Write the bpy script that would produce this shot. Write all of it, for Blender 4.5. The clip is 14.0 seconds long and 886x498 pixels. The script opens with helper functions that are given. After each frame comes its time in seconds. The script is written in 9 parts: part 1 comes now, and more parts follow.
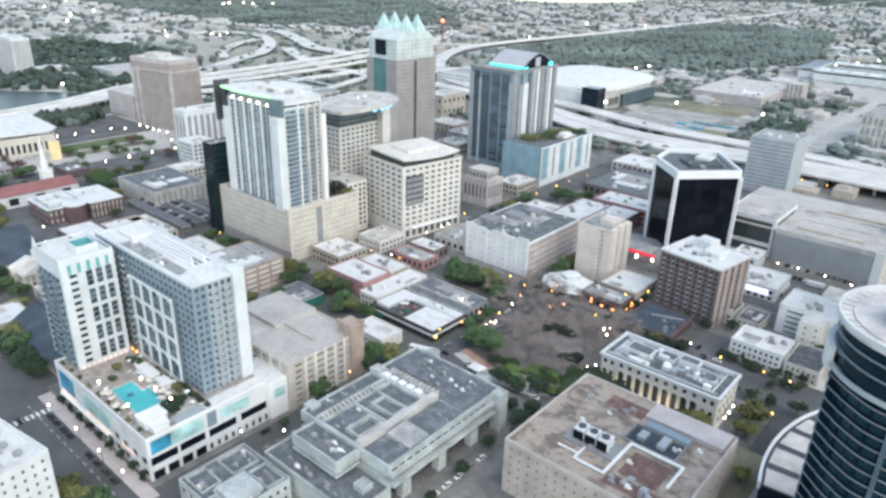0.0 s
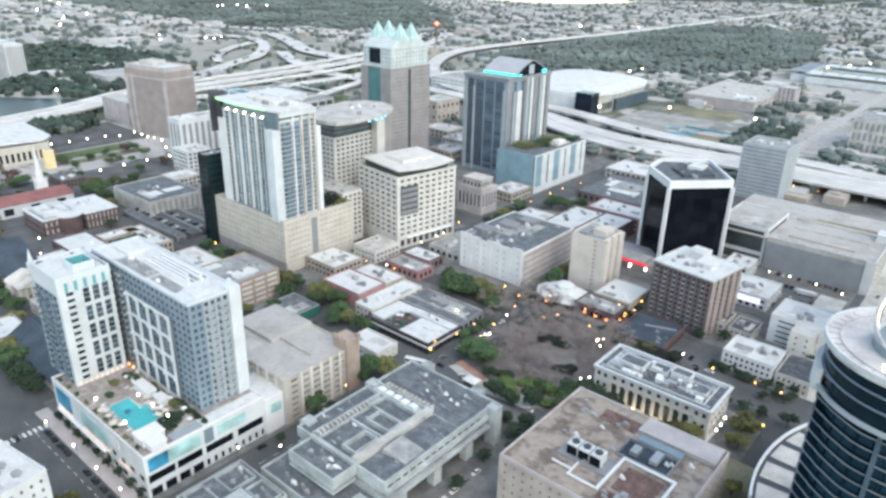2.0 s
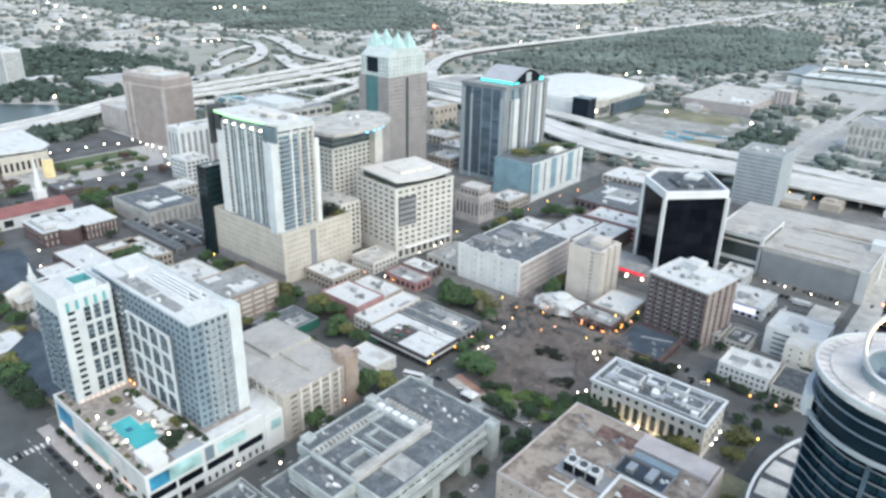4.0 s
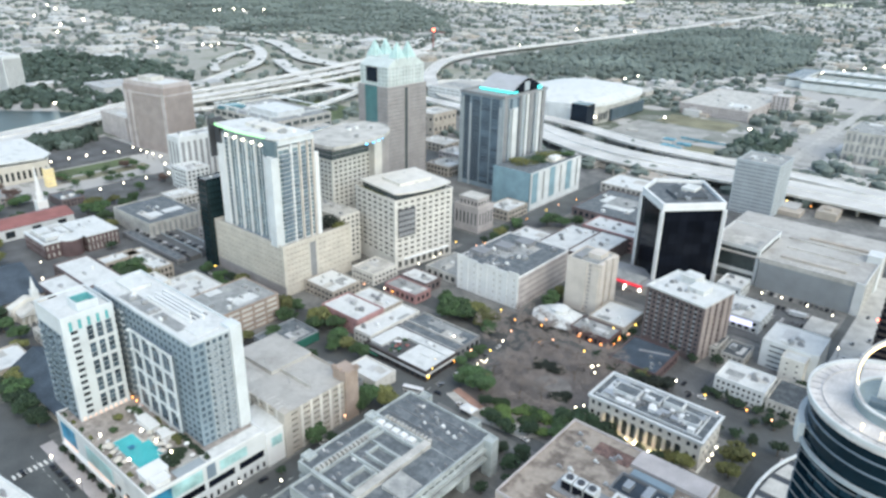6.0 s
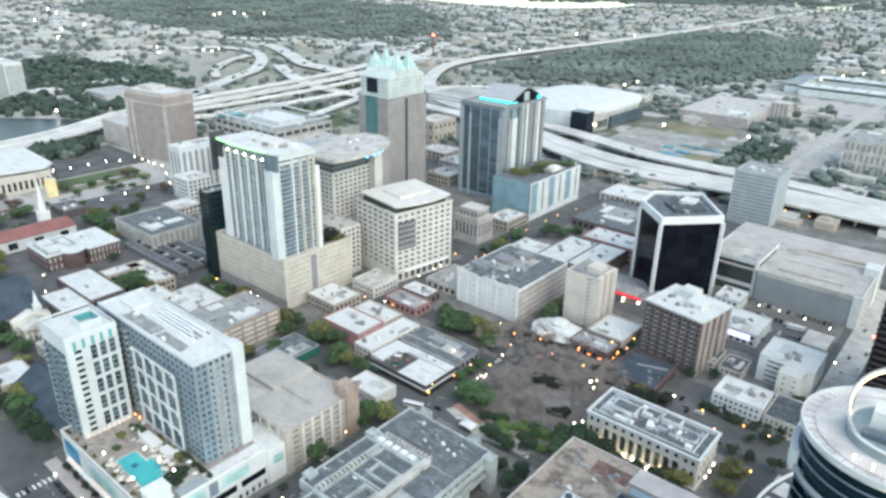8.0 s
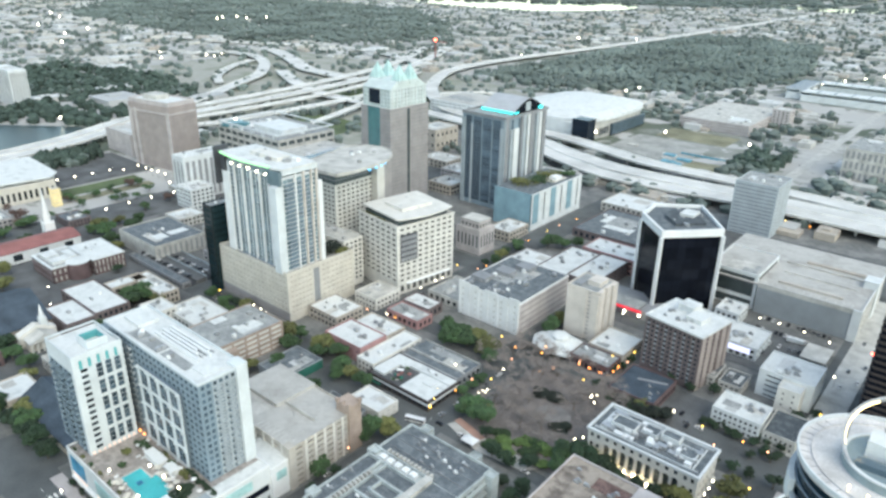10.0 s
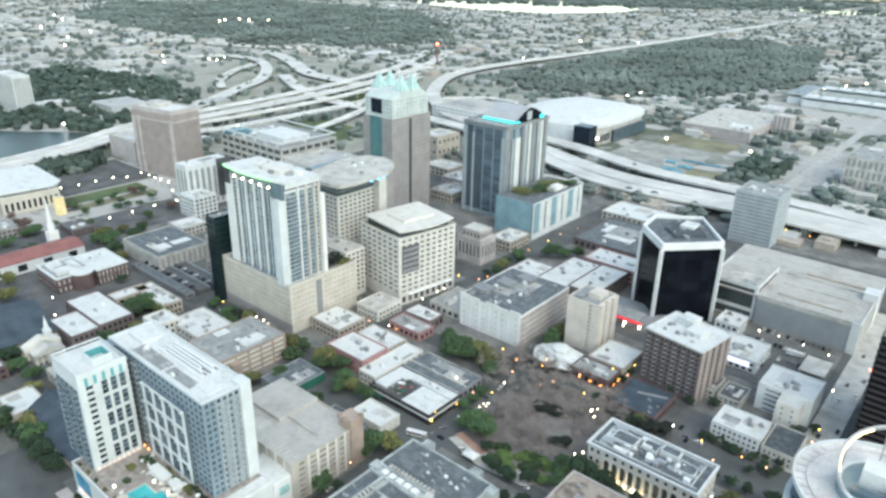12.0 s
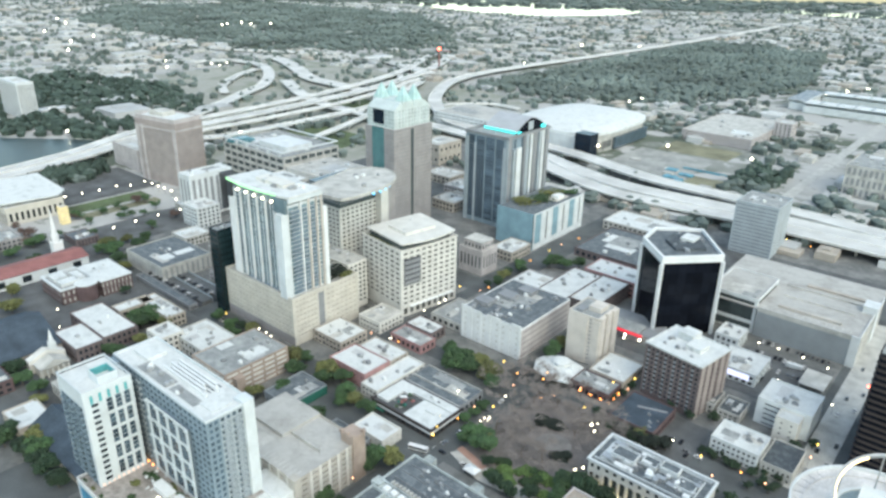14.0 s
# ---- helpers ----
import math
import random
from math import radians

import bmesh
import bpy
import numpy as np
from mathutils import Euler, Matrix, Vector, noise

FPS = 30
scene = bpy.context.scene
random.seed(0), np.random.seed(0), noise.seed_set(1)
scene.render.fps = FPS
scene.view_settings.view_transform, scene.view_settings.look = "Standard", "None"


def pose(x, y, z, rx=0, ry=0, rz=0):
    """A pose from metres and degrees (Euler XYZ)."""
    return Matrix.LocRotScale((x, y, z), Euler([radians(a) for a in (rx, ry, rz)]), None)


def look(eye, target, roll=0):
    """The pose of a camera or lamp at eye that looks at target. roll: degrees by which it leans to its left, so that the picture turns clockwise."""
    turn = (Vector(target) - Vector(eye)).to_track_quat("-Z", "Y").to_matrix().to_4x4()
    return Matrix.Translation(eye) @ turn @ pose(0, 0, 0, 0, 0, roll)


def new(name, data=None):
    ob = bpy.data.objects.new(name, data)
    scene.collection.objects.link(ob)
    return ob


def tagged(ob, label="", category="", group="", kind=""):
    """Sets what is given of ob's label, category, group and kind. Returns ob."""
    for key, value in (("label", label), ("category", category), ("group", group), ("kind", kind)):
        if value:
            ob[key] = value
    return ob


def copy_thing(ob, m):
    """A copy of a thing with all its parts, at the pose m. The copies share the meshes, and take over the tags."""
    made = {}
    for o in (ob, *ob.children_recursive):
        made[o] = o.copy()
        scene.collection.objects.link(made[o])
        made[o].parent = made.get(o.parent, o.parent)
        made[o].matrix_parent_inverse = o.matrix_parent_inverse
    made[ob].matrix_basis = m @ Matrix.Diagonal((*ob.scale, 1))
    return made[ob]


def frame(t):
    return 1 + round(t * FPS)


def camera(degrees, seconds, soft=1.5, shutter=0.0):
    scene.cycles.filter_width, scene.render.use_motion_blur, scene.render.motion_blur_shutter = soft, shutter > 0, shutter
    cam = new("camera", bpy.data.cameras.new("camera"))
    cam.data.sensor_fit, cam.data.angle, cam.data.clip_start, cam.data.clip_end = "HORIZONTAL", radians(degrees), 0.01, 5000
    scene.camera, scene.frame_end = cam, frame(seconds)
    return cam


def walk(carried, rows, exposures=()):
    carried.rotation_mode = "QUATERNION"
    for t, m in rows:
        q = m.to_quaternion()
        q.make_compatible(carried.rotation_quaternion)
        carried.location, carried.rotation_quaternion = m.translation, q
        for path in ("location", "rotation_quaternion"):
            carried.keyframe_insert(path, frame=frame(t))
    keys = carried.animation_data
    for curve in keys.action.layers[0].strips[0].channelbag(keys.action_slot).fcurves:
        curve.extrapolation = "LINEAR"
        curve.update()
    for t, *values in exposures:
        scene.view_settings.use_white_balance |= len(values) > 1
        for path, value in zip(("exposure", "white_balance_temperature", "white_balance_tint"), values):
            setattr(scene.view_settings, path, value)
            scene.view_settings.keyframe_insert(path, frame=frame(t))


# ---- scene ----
cam = camera(65.1, 14.0, soft=2.75)
METRES, EYE, TILT, LEAN, TURN = 60.0, 185.4, -22.8, -1.4, 41.0
ROWS = [
    (0.0, 0.0, 0.0, 0.0, 0.0, 0.0, -0.0),
    (0.5, 0.0015, -0.0064, 0.017, -0.14, 0.03, 0.03),
    (1.0, 0.0018, -0.0199, 0.0476, -0.23, 0.04, 0.1),
    (1.5, 0.0032, -0.0337, 0.0811, -0.32, -0.0, 0.17),
    (2.0, 0.005, -0.0458, 0.1132, -0.4, -0.02, 0.25),
    (2.5, 0.0068, -0.0583, 0.146, -0.44, -0.05, 0.31),
    (3.0, 0.009, -0.071, 0.1802, -0.47, -0.08, 0.37),
    (5.5, 0.0167, -0.1365, 0.3529, -0.56, -0.16, 0.55),
    (6.0, 0.0179, -0.1502, 0.3871, -0.56, -0.16, 0.56),
    (6.5, 0.0189, -0.1636, 0.4205, -0.56, -0.13, 0.58),
    (7.0, 0.0195, -0.1766, 0.4547, -0.56, -0.12, 0.58),
    (7.5, 0.02, -0.1901, 0.4886, -0.56, -0.11, 0.59),
    (8.0, 0.0209, -0.204, 0.5224, -0.55, -0.07, 0.58),
    (8.5, 0.0216, -0.2177, 0.5564, -0.53, -0.05, 0.59),
    (11.0, 0.0253, -0.284, 0.7266, -0.31, 0.03, 0.5),
    (11.5, 0.0261, -0.297, 0.7611, -0.29, 0.02, 0.5),
    (12.0, 0.0267, -0.3109, 0.7952, -0.25, 0.02, 0.48),
    (12.5, 0.0275, -0.3236, 0.8297, -0.23, 0.03, 0.47),
    (13.0, 0.0289, -0.3373, 0.8639, -0.17, 0.03, 0.46),
    (13.5, 0.0295, -0.351, 0.8981, -0.14, 0.06, 0.45),
    (14.0, 0.0306, -0.3638, 0.9307, -0.1, 0.1, 0.44),
]
EXPOSURE = 1.3
walk(cam, [(t, pose(0, 0, EYE, TILT, LEAN, TURN) @ pose(METRES * x, METRES * y, METRES * z, 90 + pitch, roll, yaw)) for t, x, y, z, yaw, pitch, roll in ROWS],
     [(0.0, EXPOSURE, 7460, 6), (14.0, EXPOSURE, 7580, -2)])

# world and sun: flat dusk light under a pale sky
world = bpy.data.worlds.new("world")
scene.world = world
world.use_nodes = True
wn = world.node_tree.nodes
sky = wn.new("ShaderNodeTexSky")
sky.sky_type = "NISHITA"
sky.sun_disc = False
sky.sun_elevation = radians(48)
sky.sun_rotation = radians(110)
sky.dust_density = 1.0
sky.ozone_density = 0.6
wn["Background"].inputs["Strength"].default_value = 0.15
world.node_tree.links.new(sky.outputs[0], wn["Background"].inputs["Color"])
sun_data = bpy.data.lights.new("sun", "SUN")
sun_data.energy = 0.75
sun_data.angle = radians(100)
sun_data.color = (1.0, 0.96, 0.92)
sun = new("sun", sun_data)
sun.matrix_world = look((0, 0, 500), (-300, 110, 500 - 355))

# ---- materials ----
def material(name, color, rough=0.7, metal=0.0, grain=0.12, scale=1.5, stain=0.18, stain_scale=0.12, bump=0.15, spec=0.5, vary=0.0, emit=0.0):
    """A surface with fine grain, broad stains, a little relief, and optional object-to-object variation."""
    m = bpy.data.materials.new(name)
    m.use_nodes = True
    nt = m.node_tree
    n, l = nt.nodes, nt.links
    b = n["Principled BSDF"]
    b.inputs["Roughness"].default_value = rough
    b.inputs["Metallic"].default_value = metal
    b.inputs["Specular IOR Level"].default_value = spec
    pos = n.new("ShaderNodeNewGeometry")
    fine = n.new("ShaderNodeTexNoise")
    fine.inputs["Scale"].default_value = scale
    fine.inputs["Detail"].default_value = 4
    broad = n.new("ShaderNodeTexNoise")
    broad.inputs["Scale"].default_value = stain_scale
    broad.inputs["Detail"].default_value = 5
    l.new(pos.outputs["Position"], fine.inputs["Vector"])
    l.new(pos.outputs["Position"], broad.inputs["Vector"])

    def ranged(src, amount):
        r = n.new("ShaderNodeMapRange")
        r.inputs["From Min"].default_value, r.inputs["From Max"].default_value = 0.3, 0.7
        r.inputs["To Min"].default_value, r.inputs["To Max"].default_value = 1 - amount, 1 + amount
        l.new(src, r.inputs["Value"])
        return r.outputs["Result"]

    def times(a, c):
        t = n.new("ShaderNodeMath")
        t.operation = "MULTIPLY"
        l.new(a, t.inputs[0])
        l.new(c, t.inputs[1])
        return t.outputs[0]

    k = times(ranged(fine.outputs["Fac"], grain), ranged(broad.outputs["Fac"], stain))
    if vary:
        info = n.new("ShaderNodeObjectInfo")
        r = n.new("ShaderNodeMapRange")
        r.inputs["To Min"].default_value, r.inputs["To Max"].default_value = 1 - vary, 1 + vary
        l.new(info.outputs["Random"], r.inputs["Value"])
        k = times(k, r.outputs["Result"])
    mix = n.new("ShaderNodeVectorMath")
    mix.operation = "SCALE"
    mix.inputs[0].default_value = color
    l.new(k, mix.inputs["Scale"])
    l.new(mix.outputs["Vector"], b.inputs["Base Color"])
    if bump:
        bp = n.new("ShaderNodeBump")
        bp.inputs["Strength"].default_value = bump
        bp.inputs["Distance"].default_value = 0.1
        l.new(fine.outputs["Fac"], bp.inputs["Height"])
        l.new(bp.outputs["Normal"], b.inputs["Normal"])
    if emit:
        b.inputs["Emission Color"].default_value = (*color, 1)
        b.inputs["Emission Strength"].default_value = emit
    return m


def mottled(name, dark, light, scale=0.35, lo=0.46, hi=0.62, rough=0.9):
    """A weathered roof: one colour broken by patches of another at two sizes."""
    m = bpy.data.materials.new(name)
    m.use_nodes = True
    n, l = m.node_tree.nodes, m.node_tree.links
    b = n["Principled BSDF"]
    b.inputs["Roughness"].default_value = rough
    pos = n.new("ShaderNodeNewGeometry")
    fac = []
    for k, (sc, p, q) in enumerate(((scale, lo, hi), (scale * 4.5, 0.4, 0.75))):
        t = n.new("ShaderNodeTexNoise")
        t.inputs["Scale"].default_value = sc
        t.inputs["Detail"].default_value = 6
        t.inputs["Roughness"].default_value = 0.65
        l.new(pos.outputs["Position"], t.inputs["Vector"])
        r = n.new("ShaderNodeMapRange")
        r.inputs["From Min"].default_value, r.inputs["From Max"].default_value = p, q
        l.new(t.outputs["Fac"], r.inputs["Value"])
        fac.append(r.outputs["Result"])
    mean = n.new("ShaderNodeMix")
    mean.inputs["Factor"].default_value = 0.4
    l.new(fac[0], mean.inputs["A"])
    l.new(fac[1], mean.inputs["B"])
    mix = n.new("ShaderNodeMix")
    mix.data_type = "RGBA"
    mix.inputs["A"].default_value = (*dark, 1)
    mix.inputs["B"].default_value = (*light, 1)
    l.new(mean.outputs["Result"], mix.inputs["Factor"])
    l.new(mix.outputs["Result"], b.inputs["Base Color"])
    return m


M = {}
M["white"] = material("white_paint", (0.68, 0.70, 0.71), 0.65, stain=0.07, grain=0.04)
# white with the pale blue of its shaded sides mixed into the colour
M["blue_white"] = material("cool_white_render", (0.57, 0.615, 0.64), 0.7, stain=0.09, grain=0.05)
M["steel_panel"] = material("steel_blue_panel", (0.20, 0.266, 0.315), 0.5, stain=0.12, grain=0.08)
M["gold"] = material("lit_gold_band", (0.62, 0.52, 0.30), 0.6, emit=0.2)
M["soft_glow"] = material("soft_warm_glow", (0.9, 0.68, 0.60), 0.5, emit=0.13)
M["rail_grey"] = material("blue_grey_rail", (0.31, 0.36, 0.39), 0.55, stain=0.12, grain=0.06)
M["white_wall"] = material("white_render", (0.58, 0.61, 0.625), 0.75, stain=0.10, grain=0.05)
M["white_roof"] = mottled("white_membrane", (0.62, 0.64, 0.64), (0.36, 0.385, 0.39), 0.11, 0.5, 0.72, 0.8)
# dulled grey: the low contrast of distance haze is in this colour
M["far_roof"] = material("haze_toned_roof", (0.45, 0.46, 0.465), 0.8, stain=0.35, stain_scale=0.01, grain=0.2)
M["grey_roof"] = mottled("grey_membrane", (0.215, 0.23, 0.235), (0.42, 0.43, 0.425), 0.14, 0.42, 0.64)
M["gravel_roof"] = mottled("weathered_gravel", (0.078, 0.094, 0.108), (0.245, 0.272, 0.288), 0.26, 0.45, 0.7)
M["blue_grey_wall"] = material("blue_grey_wall", (0.255, 0.28, 0.30), 0.7, stain=0.10, grain=0.05)
M["tan_roof"] = mottled("tan_gravel", (0.365, 0.315, 0.27), (0.085, 0.066, 0.058), 0.085, 0.46, 0.58)
M["dark_roof"] = material("slate_roof", (0.06, 0.08, 0.104), 0.9, stain=0.25, grain=0.2, spec=0.15)
M["cream"] = material("cream_stucco", (0.52, 0.495, 0.445), 0.8, stain=0.10, grain=0.05)
M["cream_light"] = material("pale_cream_stucco", (0.60, 0.59, 0.56), 0.8, stain=0.10, grain=0.05)
M["tan"] = material("tan_stone", (0.38, 0.345, 0.305), 0.85, stain=0.15, grain=0.1)
M["pink"] = material("pink_stone", (0.37, 0.345, 0.34), 0.8, stain=0.15, grain=0.1)
# paled partly to carry the haze over the far bank tower
M["taupe"] = material("taupe_stone", (0.305, 0.29, 0.292), 0.7, stain=0.12, grain=0.08)
M["concrete"] = material("concrete", (0.40, 0.40, 0.385), 0.9, stain=0.22, grain=0.15)
M["pale_concrete"] = material("pale_concrete", (0.44, 0.435, 0.415), 0.9, stain=0.25, grain=0.15)
M["bare_concrete"] = material("ribbed_concrete", (0.365, 0.405, 0.41), 0.9, stain=0.28, grain=0.2, bump=0.4)
M["brick_red"] = material("red_brick", (0.118, 0.08, 0.084), 0.85, stain=0.2, grain=0.25, scale=4)
M["brick_brown"] = material("brown_brick", (0.135, 0.108, 0.11), 0.85, stain=0.2, grain=0.25, scale=4)
M["brick_orange"] = material("orange_brick", (0.35, 0.28, 0.24), 0.85, stain=0.2, grain=0.25, scale=4)
M["site_ground"] = mottled("rubble_ground", (0.36, 0.36, 0.345), (0.17, 0.18, 0.17), 0.035, 0.42, 0.62)
M["warm_grey_stone"] = material("warm_grey_stone", (0.385, 0.345, 0.318), 0.85, stain=0.18, grain=0.1)
M["salmon_surface"] = material("salmon_surface", (0.40, 0.245, 0.20), 0.85, stain=0.2, grain=0.25, scale=4)
M["verge"] = mottled("roadside_verge", (0.33, 0.325, 0.30), (0.16, 0.185, 0.125), 0.012, 0.46, 0.62)
# base colour paled to add to the sky reflected in the far lakes
M["lake_far"] = material("sky_pale_lake_water", (0.16, 0.185, 0.19), 0.06, stain=0.05, grain=0.02, bump=0.0, spec=1.0)
M["bay_glow"] = material("colonnade_glow", (1.0, 0.78, 0.44), 0.5, emit=95.0)
M["rust"] = material("rusty_stain", (0.15, 0.095, 0.085), 0.95, stain=0.4, stain_scale=0.3, grain=0.3)
M["glass"] = material("dark_window_glass", (0.025, 0.034, 0.042), 0.15, grain=0.1, bump=0.0, spec=0.6, vary=0.5)
M["glass_blue"] = material("blue_grey_glass", (0.15, 0.215, 0.245), 0.10, grain=0.1, bump=0.0, spec=0.8, vary=0.35)
M["glass_steel"] = material("steel_blue_glass", (0.06, 0.09, 0.115), 0.15, grain=0.1, bump=0.0, spec=0.6, vary=0.5)
M["glass_pale"] = material("pale_blue_glass", (0.20, 0.255, 0.275), 0.10, grain=0.1, bump=0.0, spec=0.8, vary=0.45)
M["glass_smoke"] = material("smoke_glass", (0.075, 0.095, 0.10), 0.12, grain=0.1, bump=0.0, spec=0.6, vary=0.4)
M["glass_navy"] = material("navy_glass", (0.008, 0.015, 0.026), 0.12, grain=0.1, bump=0.0, spec=0.2, vary=0.4)
M["glass_black"] = material("black_glass", (0.007, 0.009, 0.014), 0.15, grain=0.1, bump=0.0, spec=0.12, vary=0.4)
M["glass_dark_teal"] = material("dark_teal_glass", (0.012, 0.026, 0.03), 0.15, grain=0.1, bump=0.0, spec=0.3, vary=0.5)
M["glass_teal"] = material("teal_glass", (0.05, 0.13, 0.14), 0.10, grain=0.1, bump=0.0, spec=0.7, vary=0.4)
M["slate_panel"] = material("slate_blue_panel", (0.17, 0.225, 0.28), 0.5, stain=0.1, grain=0.06)
M["terrace"] = material("pinkish_terrace_paving", (0.56, 0.545, 0.54), 0.85, stain=0.22, stain_scale=0.15, grain=0.14)
M["brick_pink"] = material("painted_pink_brick", (0.33, 0.19, 0.19), 0.85, stain=0.2, grain=0.25, scale=4)
M["blue_panel"] = material("light_blue_panel", (0.20, 0.325, 0.385), 0.6, stain=0.15, grain=0.06)
M["grey_panel"] = material("grey_panel", (0.23, 0.24, 0.255), 0.6, stain=0.12, grain=0.06)
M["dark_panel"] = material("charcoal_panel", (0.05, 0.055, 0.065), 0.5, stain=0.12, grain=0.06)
M["metal"] = material("galvanised_metal", (0.45, 0.46, 0.47), 0.45, metal=0.6, stain=0.15)
M["dark_metal"] = material("dark_metal", (0.06, 0.06, 0.06), 0.5, metal=0.4)
M["copper_green"] = material("pale_green_roofing", (0.40, 0.565, 0.56), 0.5, stain=0.15)
M["red_tile"] = material("red_tile_roof", (0.25, 0.105, 0.10), 0.8, stain=0.2)
M["asphalt"] = material("asphalt", (0.088, 0.096, 0.10), 0.95, stain=0.3, stain_scale=0.05, grain=0.2)
M["lot"] = material("worn_asphalt", (0.10, 0.105, 0.11), 0.95, stain=0.35, stain_scale=0.06, grain=0.2)
M["sidewalk"] = mottled("sidewalk_concrete", (0.11, 0.115, 0.115), (0.25, 0.25, 0.245), 0.05, 0.45, 0.62)
M["plaza"] = material("plaza_brick", (0.165, 0.148, 0.142), 0.9, stain=0.35, stain_scale=0.08, grain=0.25)
M["paint"] = material("road_paint", (0.62, 0.62, 0.60), 0.8, stain=0.3, stain_scale=0.6)
M["deck"] = material("highway_concrete", (0.52, 0.52, 0.51), 0.9, stain=0.22, stain_scale=0.03, grain=0.1)
M["grass"] = material("grass", (0.085, 0.115, 0.055), 0.95, stain=0.4, stain_scale=0.05, grain=0.3)
M["dry_grass"] = material("dry_grass", (0.19, 0.185, 0.125), 0.95, stain=0.35, stain_scale=0.03, grain=0.3)
M["leaf"] = material("leaves", (0.036, 0.074, 0.028), 0.8, stain=0.4, stain_scale=0.25, grain=0.5, vary=0.3)
M["leaf_dark"] = material("dark_leaves", (0.011, 0.017, 0.012), 0.85, stain=0.3, grain=0.4)
M["leaf_olive"] = material("olive_leaves", (0.098, 0.105, 0.036), 0.8, stain=0.4, stain_scale=0.25, grain=0.5, vary=0.3)
M["leaf_mid"] = material("lakeside_leaves", (0.058, 0.082, 0.07), 0.95, spec=0.1, stain=0.4, stain_scale=0.03, grain=0.4, scale=0.3)
M["leaf_bright"] = material("bright_shrub_leaves", (0.088, 0.145, 0.045), 0.85, stain=0.35, stain_scale=0.3, grain=0.4, vary=0.3)
M["glass_dim"] = material("dim_window_glass", (0.105, 0.108, 0.105), 0.2, grain=0.1, bump=0.0, vary=0.5)
M["round_paving"] = material("round_grey_paving", (0.20, 0.19, 0.185), 0.9, stain=0.25, stain_scale=0.15, grain=0.2)
M["leaf_rust"] = material("rust_leaves", (0.10, 0.065, 0.055), 0.85, stain=0.3, grain=0.4)
# green lifted and blued so the base colour carries the distance haze
M["leaf_far"] = material("hazed_leaves", (0.128, 0.158, 0.148), 0.95, spec=0.1, stain=0.4, stain_scale=0.006, grain=0.15, scale=0.15)
M["twig"] = material("bare_twigs", (0.225, 0.197, 0.183), 0.9, stain=0.2)
M["hedge"] = material("dark_street_leaves", (0.019, 0.04, 0.02), 0.85, stain=0.3, grain=0.4, vary=0.3)
M["bark"] = material("bark", (0.10, 0.075, 0.055), 0.95)
M["water"] = material("lake_water", (0.042, 0.062, 0.06), 0.3, spec=0.2, stain=0.1, grain=0.02, bump=0.25, scale=0.08)
M["pool"] = material("pool_water", (0.06, 0.43, 0.47), 0.12, stain=0.12, grain=0.06)
M["beige_deck"] = mottled("beige_concrete_deck", (0.44, 0.435, 0.42), (0.27, 0.26, 0.245), 0.07, 0.46, 0.68)
M["orange_glow"] = material("orange_shop_light", (1.0, 0.34, 0.10), 0.5, emit=3.0)
M["beige"] = material("beige_stucco", (0.43, 0.405, 0.37), 0.85, stain=0.15, grain=0.08)
M["tarp"] = material("blue_tarp", (0.10, 0.28, 0.36), 0.6, stain=0.3)
M["timber"] = material("pool_deck", (0.30, 0.275, 0.26), 0.8, stain=0.3, stain_scale=0.4)
M["red_paint"] = material("red_sign", (0.65, 0.03, 0.06), 0.5, emit=0.6)
M["lamp_white"] = material("white_lamp", (1.0, 0.93, 0.82), 0.5, emit=5.0)
M["lamp_warm"] = material("warm_lamp", (1.0, 0.42, 0.10), 0.5, emit=2.2)
M["lamp_coral"] = material("coral_lamp", (1.0, 0.50, 0.32), 0.5, emit=1.9)
M["lamp_lavender"] = material("lavender_sign_light", (0.62, 0.66, 1.0), 0.5, emit=0.55)
M["glass_mist"] = material("misty_glass", (0.33, 0.40, 0.41), 0.25, grain=0.1, bump=0.0, vary=0.2)
M["lamp_red"] = material("red_lamp", (1.0, 0.12, 0.08), 0.5, emit=6.0)
M["lamp_blue"] = material("blue_lamp", (0.10, 0.50, 1.0), 0.5, emit=1.6)
M["lamp_cyan"] = material("cyan_light_strip", (0.05, 0.75, 0.85), 0.5, emit=0.9)
M["lamp_green"] = material("green_light_strip", (0.35, 0.85, 0.42), 0.5, emit=0.6)
M["uplight"] = material("lit_amber", (1.0, 0.80, 0.45), 0.5, emit=1.5)
M["screen_a"] = material("mural_blue", (0.03, 0.22, 0.36), 0.4, stain=0.6, stain_scale=0.12)
M["screen_b"] = material("mural_pale", (0.34, 0.55, 0.56), 0.4, stain=0.4, stain_scale=0.12)
M["car_dark"] = material("dark_car_paint", (0.035, 0.038, 0.045), 0.25, stain=0.05)
M["car_white"] = material("white_car_paint", (0.70, 0.70, 0.70), 0.25, stain=0.05)
M["car_silver"] = material("silver_car_paint", (0.34, 0.35, 0.36), 0.25, metal=0.5, stain=0.05)
M["car_red"] = material("red_car_paint", (0.30, 0.03, 0.03), 0.25, stain=0.05)
M["rubber"] = material("rubber", (0.02, 0.02, 0.02), 0.8)
M["teal_paint"] = material("teal_paint", (0.10, 0.37, 0.39), 0.6, stain=0.1)
M["pale_steel"] = material("pale_steel_panel", (0.36, 0.41, 0.445), 0.6, stain=0.1, grain=0.06)
M["ring_steel"] = material("dark_steel_rail", (0.20, 0.225, 0.25), 0.5, stain=0.12, grain=0.06)
M["glass_denim"] = material("denim_blue_glass", (0.085, 0.125, 0.165), 0.15, grain=0.1, bump=0.0, spec=0.6, vary=0.35)
